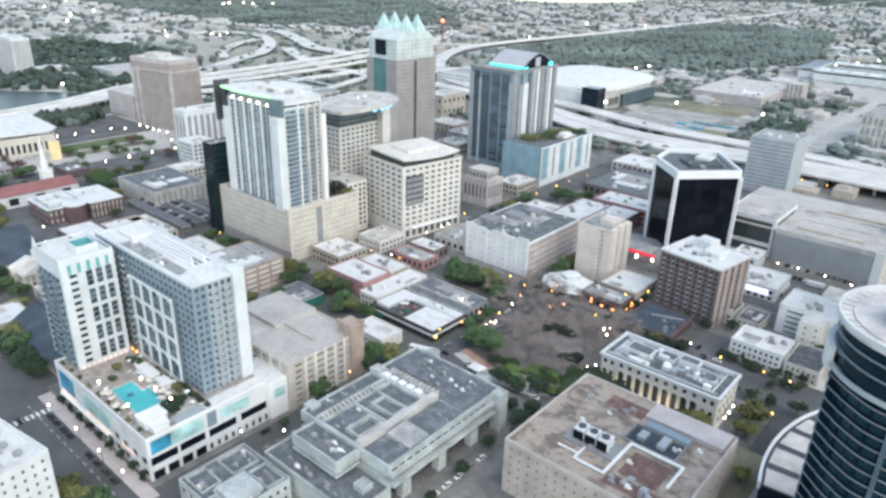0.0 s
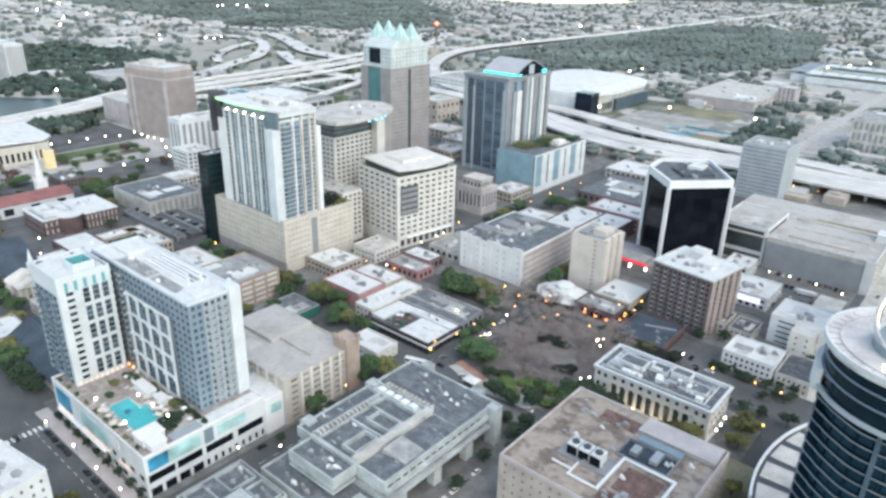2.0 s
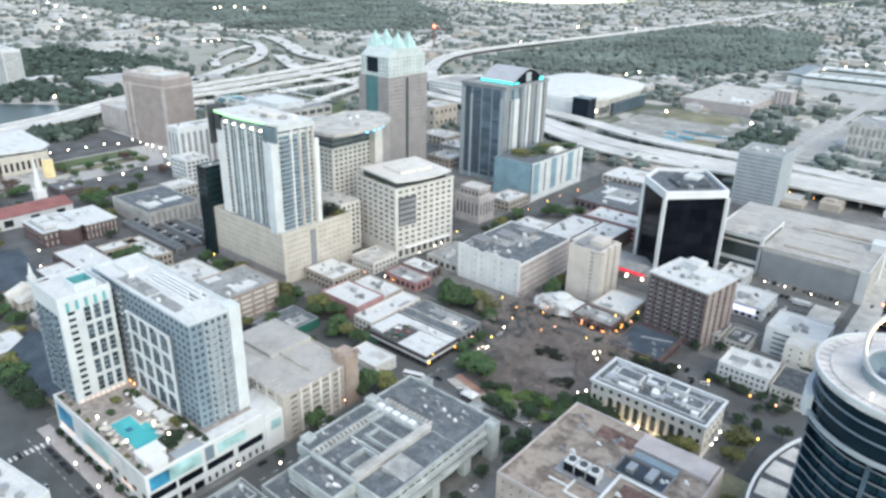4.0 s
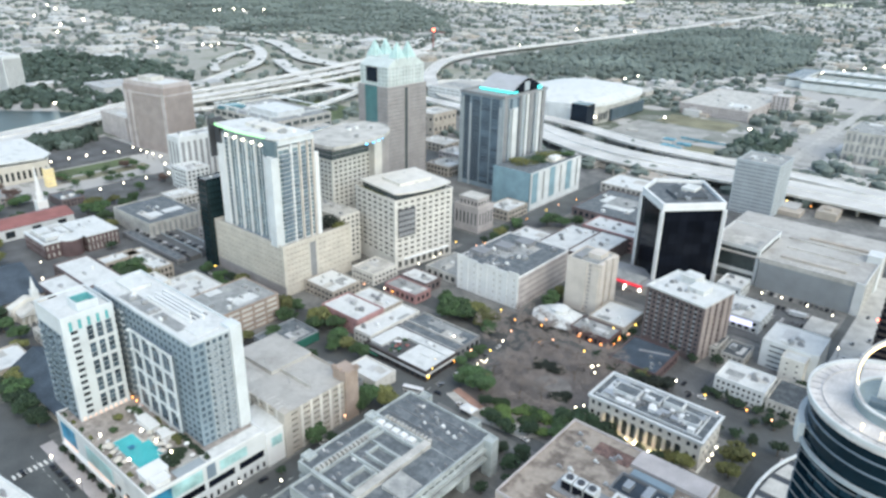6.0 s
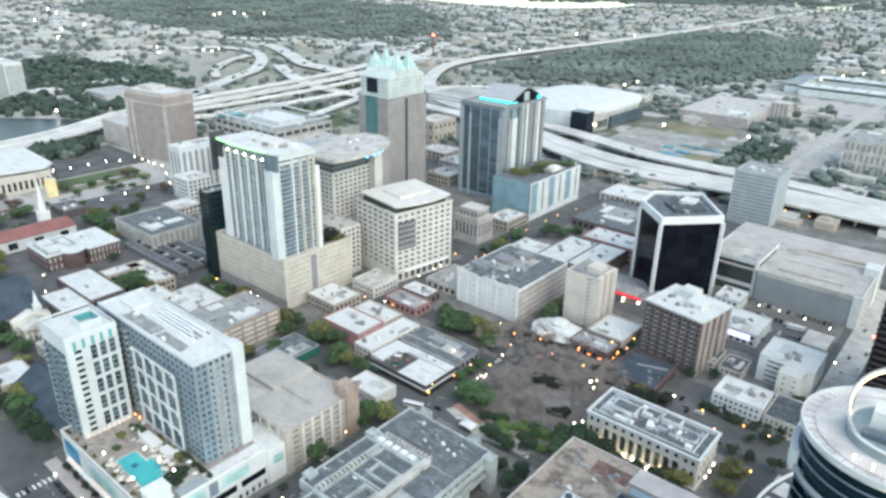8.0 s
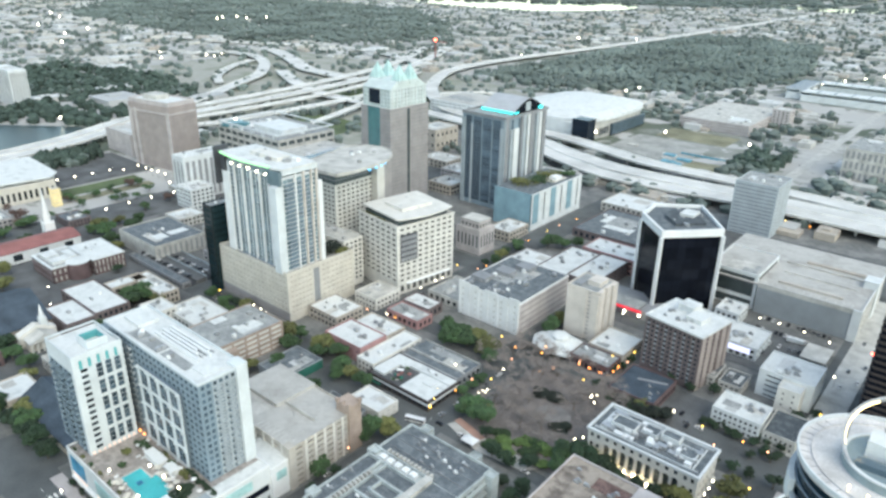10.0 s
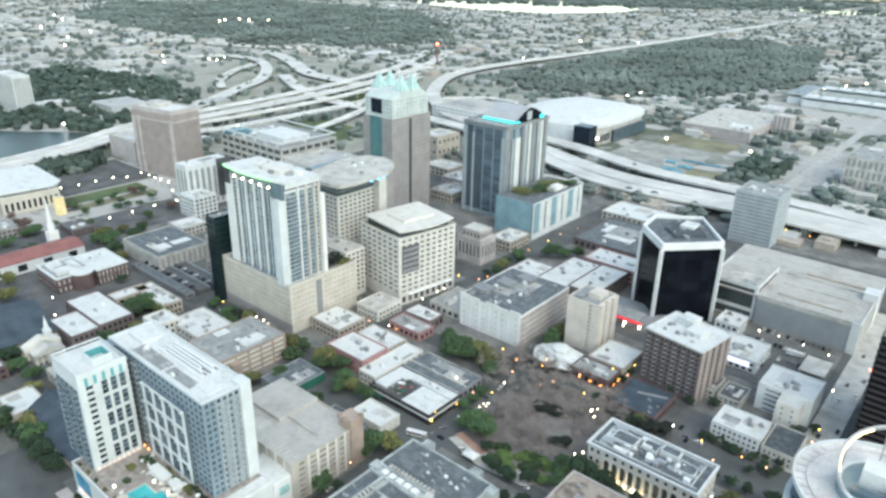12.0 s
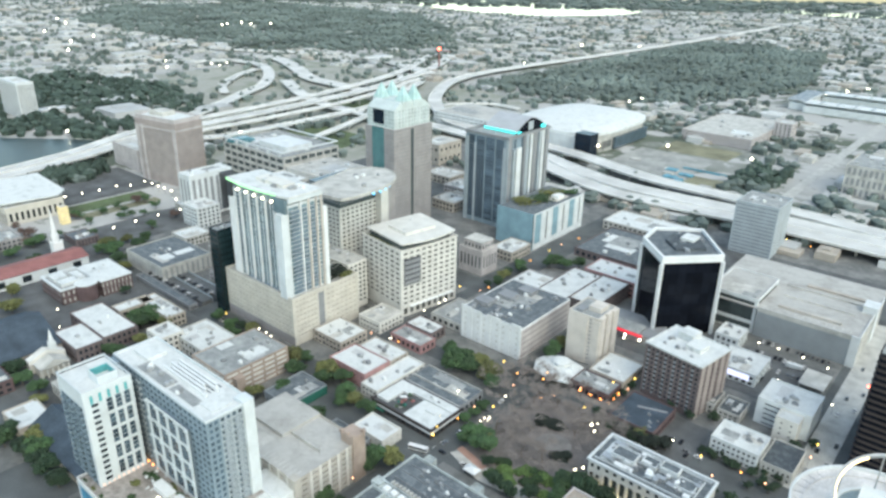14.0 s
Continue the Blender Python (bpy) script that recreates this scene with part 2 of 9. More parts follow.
M["glass_ink"] = material("ink_blue_glass", (0.009, 0.028, 0.042), 0.2, grain=0.1, bump=0.0, spec=0.2, vary=0.5)
M["crown_glass"] = material("pale_frosted_glass", (0.50, 0.565, 0.57), 0.35, stain=0.12, grain=0.08)
M["lavender_roof"] = material("pale_lavender_metal", (0.37, 0.385, 0.415), 0.5, stain=0.1, grain=0.06)
M["shingle"] = mottled("slate_gravel", (0.045, 0.055, 0.066), (0.16, 0.185, 0.20), 0.25, 0.48, 0.68)
M["dark_brown"] = material("dark_brown_stone", (0.043, 0.034, 0.034), 0.7, stain=0.15, grain=0.1)
M["lane"] = material("worn_lane_concrete", (0.52, 0.52, 0.51), 0.9, stain=0.2, stain_scale=0.03, grain=0.1)
M["rail_white"] = material("pale_barrier_concrete", (0.72, 0.72, 0.70), 0.85, stain=0.15, stain_scale=0.06, grain=0.08)
M["warm_cream"] = material("warm_cream_stucco", (0.56, 0.52, 0.48), 0.8, stain=0.12, grain=0.06)
M["rose_stone"] = material("rosy_grey_stone", (0.315, 0.275, 0.265), 0.75, stain=0.12, grain=0.08)
M["pale_pink_wall"] = material("pale_pinkish_render", (0.43, 0.40, 0.40), 0.8, stain=0.15, grain=0.08)
M["lamp_yellow"] = material("yellow_lamp", (1.0, 0.66, 0.14), 0.5, emit=2.6)
M["green_screen"] = material("green_fence_cloth", (0.02, 0.13, 0.10), 0.8)


# ---- mesh building ----
class Shape:
    """Gathers boxes, prisms and tubes into one mesh."""

    def __init__(self):
        self.v, self.f = [], []

    def add(self, verts, faces):
        k = len(self.v)
        self.v.extend(verts)
        self.f.extend([tuple(i + k for i in q) for q in faces])
        return self

    def box(self, x0, x1, y0, y1, z0, z1):
        return self.add([(x0, y0, z0), (x1, y0, z0), (x1, y1, z0), (x0, y1, z0), (x0, y0, z1), (x1, y0, z1), (x1, y1, z1), (x0, y1, z1)],
                        [(0, 3, 2, 1), (4, 5, 6, 7), (0, 1, 5, 4), (1, 2, 6, 5), (2, 3, 7, 6), (3, 0, 4, 7)])

    def prism(self, pts, z0, z1, top=None):
        """An upright prism over a ground outline (counter-clockwise); top: a second outline for its upper end."""
        n = len(pts)
        top = top or pts
        vs = [(x, y, z0) for x, y in pts] + [(x, y, z1) for x, y in top]
        return self.add(vs, [tuple(range(n - 1, -1, -1)), tuple(range(n, 2 * n))] + [(i, (i + 1) % n, n + (i + 1) % n, n + i) for i in range(n)])

    def tube(self, x, y, z0, z1, r0, r1=None, n=10):
        r1 = r0 if r1 is None else r1
        a = [2 * math.pi * i / n for i in range(n)]
        return self.prism([(x + r0 * math.cos(t), y + r0 * math.sin(t)) for t in a], z0, z1, [(x + r1 * math.cos(t), y + r1 * math.sin(t)) for t in a])

    def ring(self, pts, inner, z0, z1):
        """A wall along a closed outline, between it and an inner outline of as many points."""
        n = len(pts)
        vs = [(x, y, z0) for x, y in pts] + [(x, y, z0) for x, y in inner] + [(x, y, z1) for x, y in pts] + [(x, y, z1) for x, y in inner]
        fs = []
        for i in range(n):
            j = (i + 1) % n
            fs += [(i, j, 2 * n + j, 2 * n + i), (n + j, n + i, 3 * n + i, 3 * n + j), (2 * n + i, 2 * n + j, 3 * n + j, 3 * n + i), (j, i, n + i, n + j)]
        return self.add(vs, fs)

    def mesh(self, name, mat):
        me = bpy.data.meshes.new(name)
        me.from_pydata(self.v, [], self.f)
        me.materials.append(mat)
        return me


def rect(x0, x1, y0, y1):
    return [(x0, y0), (x1, y0), (x1, y1), (x0, y1)]


def thing(name, label, category, x=0.0, y=0.0, z=0.0, group="", kind="", turn=0.0):
    ob = new(name)
    ob.matrix_world = pose(x, y, z, 0, 0, turn)
    ob.empty_display_size = 0.5
    return tagged(ob, label, category, group, kind)


def part(name, shape, mat, parent=None, label="", kind=""):
    ob = new(name, shape if isinstance(shape, bpy.types.Mesh) else shape.mesh(name, mat))
    ob.parent = parent
    return tagged(ob, label, "", "", kind)


def solid(name, shape, mat, label, category, group="", kind=""):
    """A thing that is one mesh."""
    return tagged(new(name, shape.mesh(name, mat)), label, category, group, kind)


PANES = {}


def pane_mesh(mat):
    if mat not in PANES:
        PANES[mat] = Shape().box(-0.5, 0.5, -0.04, 0.04, 0, 1).mesh("window", M[mat])
    return PANES[mat]


def panes(parent, spots, mat, name="window", most=150):
    """Window panes, each an object of its own; spots: x, y, z, angle, width, height. Those past the limit are joined."""
    for x, y, z, a, w, h in spots[:most]:
        ob = new(name, pane_mesh(mat))
        ob.parent = parent
        ob.matrix_basis = pose(x, y, z, 0, 0, a) @ Matrix.Diagonal((w, 1, h, 1))
    rest = Shape()
    for x, y, z, a, w, h in spots[most:]:
        c, s = math.cos(radians(a)) * w / 2, math.sin(radians(a)) * w / 2
        ox, oy = -math.sin(radians(a)) * 0.04, math.cos(radians(a)) * 0.04
        rest.prism([(x - c - ox, y - s - oy), (x + c - ox, y + s - oy), (x + c + ox, y + s + oy), (x - c + ox, y - s + oy)], z, z + h)
    if rest.v:
        part("glazing", rest, M[mat], parent, kind="stuff")


def facade(wall, spots, p, q, z0, z1, bays, floors, wide=0.55, tall=0.55, sill=0.25, deep=0.35, edge=0.0):
    """A wall from p to q (outside on its right hand) with real openings: piers and spandrels proud of the panes. Coordinates local to the thing."""
    (ax, ay), (bx, by) = p, q
    run = math.hypot(bx - ax, by - ay)
    ux, uy = (bx - ax) / run, (by - ay) / run
    nx, ny = uy, -ux
    ang = math.degrees(math.atan2(uy, ux))

    def slab(s0, s1, h0, h1, d0=0.0, d1=None):
        d1 = deep if d1 is None else d1
        pts = [(ax + ux * s0 - nx * d0, ay + uy * s0 - ny * d0), (ax + ux * s1 - nx * d0, ay + uy * s1 - ny * d0),
               (ax + ux * s1 - nx * d1, ay + uy * s1 - ny * d1), (ax + ux * s0 - nx * d1, ay + uy * s0 - ny * d1)]
        wall.prism(pts, h0, h1)

    bay = (run - 2 * edge) / bays
    fl = (z1 - z0) / floors
    w, h = bay * wide, fl * tall
    gaps = [edge + bay * (i + 0.5) for i in range(bays)]
    s = 0.0
    for g in gaps:
        slab(s, g - w / 2, z0, z1)
        s = g + w / 2
    slab(s, run, z0, z1)
    for g in gaps:
        top = z0
        for f in range(floors):
            base = z0 + fl * (f + sill)
            slab(g - w / 2, g + w / 2, top, base)
            top = base + h
            spots.append((ax + ux * g - nx * deep * 0.8, ay + uy * g - ny * deep * 0.8, base, ang, w, h))
        slab(g - w / 2, g + w / 2, top, z1)


def parapet_roof(parent, x0, x1, y0, y1, z, wall_mat, roof_mat, rim=0.9, thick=0.45, name="roof"):
    part(name, Shape().box(x0 + thick, x1 - thick, y0 + thick, y1 - thick, z - 0.3, z + 0.05), M[roof_mat], parent)
    part("parapet", Shape().ring(rect(x0, x1, y0, y1), rect(x0 + thick, x1 - thick, y0 + thick, y1 - thick), z - 0.4, z + rim), M[wall_mat], parent)


RNG = random.Random(7)


def roof_units(parent, x0, x1, y0, y1, z, count, mat="metal", big=3.0):
    """Rooftop machines: a case with a fan cowl or duct on each."""
    for _ in range(count):
        w, d, h = RNG.uniform(0.4, 1) * big, RNG.uniform(0.4, 1) * big, RNG.uniform(0.4, 0.8) * min(big, 3.0)
        x, y = RNG.uniform(x0 + w, x1 - w) if x1 - x0 > 2 * w else (x0 + x1) / 2, RNG.uniform(y0 + d, y1 - d) if y1 - y0 > 2 * d else (y0 + y1) / 2
        s = Shape().box(x - w / 2, x + w / 2, y - d / 2, y + d / 2, z + 0.25, z + h)
        s.tube(x, y, z + h, z + h + 0.35, min(w, d) * 0.35, n=8)
        s.box(x + w / 2, x + w / 2 + 0.8, y - 0.3, y + 0.3, z, z + h * 0.6)
        for cx in (-1, 1):
            s.box(x + cx * w * 0.4 - 0.1, x + cx * w * 0.4 + 0.1, y - d / 2, y + d / 2, z, z + 0.25)
        part("roof_unit", s, M[RNG.choice([mat, "metal", "white", "grey_panel"])], parent)


def block(name, label, category, x0, x1, y0, y1, h, wall="concrete", roof="grey_roof", glass="glass", bays=(6, 6), floors=4, wide=0.55, tall=0.55, sill=0.25,
          rim=0.9, units=0, ground=0.0, group="", turn=0.0, big=3.0, edge=0.8, deep=0.35, patches=3):
    """A building with windows in the two sides that face the camera's way, a parapet and rooftop machines; local origin at its footprint's centre."""
    cx, cy = (x0 + x1) / 2, (y0 + y1) / 2
    a, b = (x1 - x0) / 2, (y1 - y0) / 2
    ob = thing(name, label, category, cx, cy, 0, group, turn=turn)
    wl, spots = Shape(), []
    wl.box(-a, a - deep, -b + deep, b, 0, h - 0.3)
    if ground:
        wl.box(-a, a, -b, -b + deep, 0, ground).box(a - deep, a, -b + deep, b, 0, ground)
    facade(wl, spots, (-a, -b), (a, -b), ground, h - 0.4, bays[0], floors, wide, tall, sill, deep, edge)
    facade(wl, spots, (a, -b + deep), (a, b), ground, h - 0.4, bays[1], floors, wide, tall, sill, deep, edge)
    part("wall", wl, M[wall], ob)
    panes(ob, spots, glass, most=20 if cy < 420 and cx > -420 else 8)
    parapet_roof(ob, -a, a, -b, b, h, wall, roof, rim)
    rg = random.Random(round(x0 * 3 + y0 * 7))
    for k in range(patches if min(a, b) > 6 else 0):
        w, d = rg.uniform(0.15, 0.4) * a, rg.uniform(0.15, 0.4) * b
        px, py = rg.uniform(-a + w + 1, a - w - 1), rg.uniform(-b + d + 1, b - d - 1)
        part("roof_patch", Shape().box(px - w, px + w, py - d, py + d, h + 0.05, h + 0.09 + 0.01 * k), M[rg.choice(["grey_roof", "pale_concrete", "white_roof", "far_roof"])], ob)
    if units:
        roof_units(ob, -a + 1.5, a - 1.5, -b + 1.5, b - 1.5, h + 0.05, units, big=big)
    return ob

# ---- ground, streets ----
def ground_material():
    m = bpy.data.materials.new("suburban_ground")
    m.use_nodes = True
    nt = m.node_tree
    n, l = nt.nodes, nt.links
    b = n["Principled BSDF"]
    b.inputs["Roughness"].default_value = 1.0
    b.inputs["Specular IOR Level"].default_value = 0.0
    pos = n.new("ShaderNodeNewGeometry")
    col = None
    # patch colours raised and drawn together to paint in distance haze
    for scale, lo, hi, colour in ((0.0035, 0.42, 0.56, (0.13, 0.15, 0.125)), (0.018, 0.52, 0.60, (0.42, 0.42, 0.415)), (0.05, 0.60, 0.66, (0.44, 0.44, 0.435)), (0.03, 0.60, 0.66, (0.10, 0.125, 0.10))):
        t = n.new("ShaderNodeTexNoise")
        t.inputs["Scale"].default_value = scale
        t.inputs["Detail"].default_value = 5
        l.new(pos.outputs["Position"], t.inputs["Vector"])
        r = n.new("ShaderNodeMapRange")
        r.inputs["From Min"].default_value, r.inputs["From Max"].default_value = lo, hi
        l.new(t.outputs["Fac"], r.inputs["Value"])
        mix = n.new("ShaderNodeMix")
        mix.data_type = "RGBA"
        if col is None:
            mix.inputs["A"].default_value = (0.40, 0.40, 0.395, 1)
        else:
            l.new(col, mix.inputs["A"])
        mix.inputs["B"].default_value = (*colour, 1)
        l.new(r.outputs["Result"], mix.inputs["Factor"])
        col = mix.outputs["Result"]
    l.new(col, b.inputs["Base Color"])
    return m


M["suburb"] = ground_material()
solid("ground", Shape().prism(rect(-42000, 30000, -20000, 45000), -2.0, -0.06), M["suburb"], "flat grey and green urban ground reaching the horizon", "ground", kind="structure")
solid("road", Shape().prism(rect(-660, 60, -40, 640), -1.0, 0.0), M["asphalt"], "worn dark asphalt of the downtown streets", "road", kind="structure")


def pavement(x0, x1, y0, y1, mat="sidewalk", label="pale concrete pavement with a raised kerb"):
    return solid("pavement", Shape().box(x0, x1, y0, y1, -0.2, 0.15), M[mat], label, "pavement", kind="structure")


BLOCKS = [(-309, -212, 86, 200), (-190, -60, 88, 228), (-345, -314, 100, 228), (-600, -352, 100, 228), (-300, -213, 238, 302), (-300, -216, 316, 402), (-430, -312, 248, 320), (-420, -312, 324, 400),
          (-600, -440, 248, 400), (-190, -54, 236, 296), (-188, -54, 328, 400), (-288, -54, 424, 560), (-480, -316, 422, 640), (-190, -130, 300, 322), (-309, -212, 30, 62), (-190, -60, 20, 64), (-46, 40, 88, 290), (-20, 60, 310, 640), (-600, -352, 0, 84)]
for q in BLOCKS:
    if q[0] == -600 and q[3] == 228:
        pavement(*q, "lot", "worn dark asphalt yard with a raised kerb")
    else:
        pavement(*q)
# pink tone paints in the warm light spilling over this footway
solid("podium_pavement", Shape().box(-304, -207, 80.4, 86, -0.2, 0.16), M["pale_pink_wall"], "paved footway tinted pink for the warm light on it, with a raised kerb", "pavement", kind="structure")
solid("plaza", Shape().box(-188, -128, 240, 318, 0.1, 0.22), M["plaza"], "brown brick plaza under bare trees", "plaza", kind="structure")
solid("plaza_circle", Shape().tube(-154, 278, 0.15, 0.26, 10.5, n=48), M["round_paving"], "round grey paving in the brown plaza", "paving", kind="structure")
solid("lawn", Shape().box(-66, -28, 226, 262, 0.1, 0.22), M["dry_grass"], "worn lawn with fallen leaves beside the hall", "lawn", kind="structure")
solid("garden_path", Shape().box(-44, -38, 222, 300, 0.12, 0.25), M["pink"], "pinkish paved path beside the lawn", "path", kind="structure")
solid("parking_lot", Shape().box(-112, -56, 402, 462, 0.1, 0.2), M["lot"], "worn grey asphalt parking lot", "parking lot", kind="structure")
solid("parking_lot", Shape().box(-130, -92, 302, 350, 0.1, 0.2), M["lot"], "worn grey asphalt parking lot", "parking lot", kind="structure")

solid("street", Shape().box(-49, -34, 330, 560, 0.0, 0.2), M["concrete"], "pale worn concrete street beside the banded tower", "road", kind="structure")
solid("forecourt", Shape().prism([(-192, 236), (-168, 229), (-141, 232), (-131, 247), (-148, 243), (-166, 244), (-186, 250)], 0.1, 0.2), M["pale_concrete"], "pale paved forecourt between library and plaza", "paving", kind="structure")


def placed(parent, name, me, spots, label=""):
    """Repeats of one mesh as parts; spots: x, y, z, turn."""
    for x, y, z, a in spots:
        ob = new(name, me)
        ob.parent = parent
        ob.matrix_basis = pose(x, y, z, 0, 0, a)
        if label:
            ob["label"] = label


def balcony_mesh(w, d, mat="white", h=1.1):
    """A slab with a thin rail; it reaches out along -y."""
    s = Shape().box(-w / 2, w / 2, -d, 0, -0.2, 0)
    s.box(-w / 2, w / 2, -d, -d + 0.08, 0.1, h).box(-w / 2, -w / 2 + 0.08, -d + 0.08, 0, 0.1, h).box(w / 2 - 0.08, w / 2, -d + 0.08, 0, 0.1, h)
    return s.mesh("balcony", M[mat])


# ---- apartment block with a roof pool ----
def apartment_block():
    ox, oy = -255.0, 118.0
    ob = thing("apartment_building", "white and slate-blue apartment towers over a podium with a pool", "apartment building", ox, oy)

    def P(x, y):
        return x - ox, y - oy

    # podium
    x0, y0 = P(-295, 87.5)
    x1, y1 = P(-215.5, 141)
    s, spots = Shape(), []
    s.box(x0, x1 - 0.5, y0 + 0.5, y1, 0, 17.9)
    facade(s, spots, (x0, y0), (x0 + 50, y0), 0, 5.5, 9, 1, 0.8, 0.75, 0.05, 0.5)
    facade(s, spots, (x0 + 50, y0), (x1, y0), 0, 11, 4, 2, 0.55, 0.6, 0.15, 0.5)
    s.box(x0, x0 + 50, y0, y0 + 0.5, 5.5, 18.6).box(x0 + 50, x1, y0, y0 + 0.5, 11, 18.6)
    facade(s, spots, (x1, y0 + 0.5), (x1, y0 + 24), 0, 5.0, 4, 1, 0.78, 0.8, 0.0, 0.5)
    facade(s, spots, (x1, y0 + 0.5), (x1, y0 + 24), 5.0, 11.0, 2, 1, 0.92, 0.62, 0.25, 0.5)
    facade(s, spots, (x1, y0 + 24), (x1, y1), 0, 5.0, 9, 1, 0.4, 0.6, 0.1, 0.5)
    facade(s, spots, (x1, y0 + 24), (x1, y1), 5.0, 11.0, 2, 1, 0.85, 0.62, 0.2, 0.5)
    s.box(x1 - 0.5, x1, y0 + 0.5, y1, 11.0, 18.6)
    part("podium", s, M["white_wall"], ob, "white podium with shopfronts and murals")
    panes(ob, spots, "glass_black")
    part("podium_deck", Shape().box(x0 + 0.4, x1 - 0.6, y0 + 0.6, y1 - 0.4, 17.9, 18.25), M["timber"], ob, "tan pool deck")
    part("podium_parapet", Shape().ring(rect(x0, x1, y0, y1), rect(x0 + 0.5, x1 - 0.5, y0 + 0.5, y1 - 0.5), 18.6, 19.5), M["white"], ob)
    for n, (a, b, c, d, mat) in enumerate([(x0 + 3, x0 + 17, 7.5, 16.5, "screen_a"), (x0 + 27, x0 + 50, 7.5, 15.5, "screen_b"), (x0 + 53, x0 + 60, 12, 16.5, "white")]):
        part("mural", Shape().box(a, b, y0 - 0.15, y0, c, d), M[mat], ob, "painted mural panel")
    for a, b, c, d, mat in [(y0 + 1.5, y0 + 9.5, 11.8, 17.6, "screen_a"), (y0 + 9.5, y0 + 23, 11.8, 17.6, "screen_b"), (y0 + 31, y0 + 44, 12.2, 16.8, "screen_b"), (y0 + 25, y0 + 29, 11.2, 17.8, "slate_panel")]:
        part("mural", Shape().box(x1, x1 + 0.15, a, b, c, d), M[mat], ob, "painted mural panel")
    part("shop_canopy", Shape().box(x0 + 4, x0 + 48, y0 - 1.6, y0, 5.6, 6.0), M["white"], ob)
    for i in range(6):
        part("shop_light", Shape().box(x0 + 7 + 7 * i, x0 + 11 + 7 * i, y0 - 0.12, y0 - 0.02, 5.0, 5.5), M["soft_glow"], ob, "lit shop strip")
    # these ledges glow by themselves in place of light falling on them
    for a, b in [(x0 + 3, x0 + 17), (x0 + 27, x0 + 50), (x0 + 58, x0 + 68)]:
        part("lit_ledge", Shape().box(a, b, y0 - 0.3, y0 - 0.02, 6.1, 7.3), M["soft_glow"], ob, "ledge under the mural, glowing softly to look lit")
    # side block
    bx0, by0 = P(-237, 141)
    bx1, by1 = P(-214.5, 152)
    part("side_block", Shape().box(bx0, bx1, by0 + 0.02, by1, 0, 17.6), M["white"], ob, "plain white corner block")
    part("side_block_roof", Shape().box(bx0 + 0.5, bx1 - 0.5, by0 + 0.5, by1 - 0.5, 17.6, 17.8), M["white_roof"], ob)
    part("window", Shape().box(bx1 - 0.03, bx1 + 0.06, by0 + 2.5, by0 + 8, 9.5, 14), M["screen_b"], ob, "square teal window")

    # white tower
    ax0, ay0 = P(-307, 92.5)
    ax1, ay1 = P(-281, 114.5)
    zt = 68.0
    s, spots = Shape(), []
    s.box(ax0, ax1 - 0.4, ay0 + 0.4, ay1, 18, zt - 0.5)
    fl = 3.05
    # three groups of windows across, five high, each of three floors
    part_y = [(ay0 + 9.6, ay0 + 12.4), (ay0 + 13.6, ay0 + 16.4), (ay0 + 17.6, ay0 + 20.4)]
    zs = [20.8 + 8.6 * i for i in range(5)]
    last = ay0 + 0.4
    cols = [(ay0 + 3.0, ay0 + 6.0)] + part_y
    for a, b in cols:
        s.box(ax1 - 0.4, ax1, last, a, 18, zt - 6)
        last = b
    s.box(ax1 - 0.4, ax1, last, ay1, 18, zt - 6)
    for a, b in part_y:
        top = 18
        for z in zs:
            s.box(ax1 - 0.4, ax1, a, b, top, z)
            top = z + 7.0
            for k in range(3):
                spots.append((ax1 - 0.3, (a + b) / 2, z + 2.35 * k, 90, b - a - 0.3, 2.1))
        s.box(ax1 - 0.4, ax1, a, b, top, zt - 6)
    a, b = cols[0]
    top = 18
    for i in range(14):
        z = 20.2 + fl * i
        s.box(ax1 - 0.4, ax1, a, b, top, z)
        top = z + 2.1
        spots.append((ax1 - 0.3, (a + b) / 2, z, 90, b - a, 2.1))
    s.box(ax1 - 0.4, ax1, a, b, top, zt - 6)
    # loggia at the top
    s.box(ax1 - 0.4, ax1, ay0 + 0.4, ay1, zt - 1.5, zt + 0.5)
    for i in range(6):
        y = ay0 + 0.4 + (ay1 - ay0 - 2.8) * i / 5
        s.box(ax1 - 0.4, ax1, y, y + 2.4, zt - 6, zt - 1.5)
    part("tower_wall", s, M["blue_white"], ob)
    panes(ob, spots[:-14], "glass_steel")
    panes(ob, spots[-14:], "glass")
    placed(ob, "balcony", balcony_mesh(3.2, 0.9, "blue_white"), [(ax1, (a + b) / 2, 20.2 + fl * i, 90) for i in range(14)])
    part("loggia_back", Shape().box(ax1 - 0.36, ax1 - 0.2, ay0 + 0.6, ay1 - 0.4, zt - 6, zt - 1.5), M["teal_paint"], ob, "teal loggia wall")
    s, spots = Shape(), []
    facade(s, spots, (ax0 + 1.5, ay0), (ax1 - 2.2, ay0), 18, zt - 7, 5, 15, 0.7, 0.6, 0.1, 0.4)
    part("slate_wall", s, M["steel_panel"], ob)
    panes(ob, spots, "glass_steel")
    part("corner_pier", Shape().box(ax1 - 2.2, ax1, ay0, ay0 + 0.4, 18, zt + 0.5), M["blue_white"], ob)
    part("corner_pier", Shape().box(ax0, ax0 + 1.5, ay0, ay0 + 0.4, 18, zt + 0.5), M["blue_white"], ob)
    part("top_band", Shape().box(ax0 + 1.5, ax1 - 2.2, ay0, ay0 + 0.4, zt - 7, zt + 0.5), M["blue_white"], ob)
    bal = balcony_mesh(4.2, 1.2, "steel_panel")
    placed(ob, "balcony", bal, [(ax0 + 5 + 8 * j, ay0, 21.2 + fl * i, 0) for i in range(13) for j in range(3)])
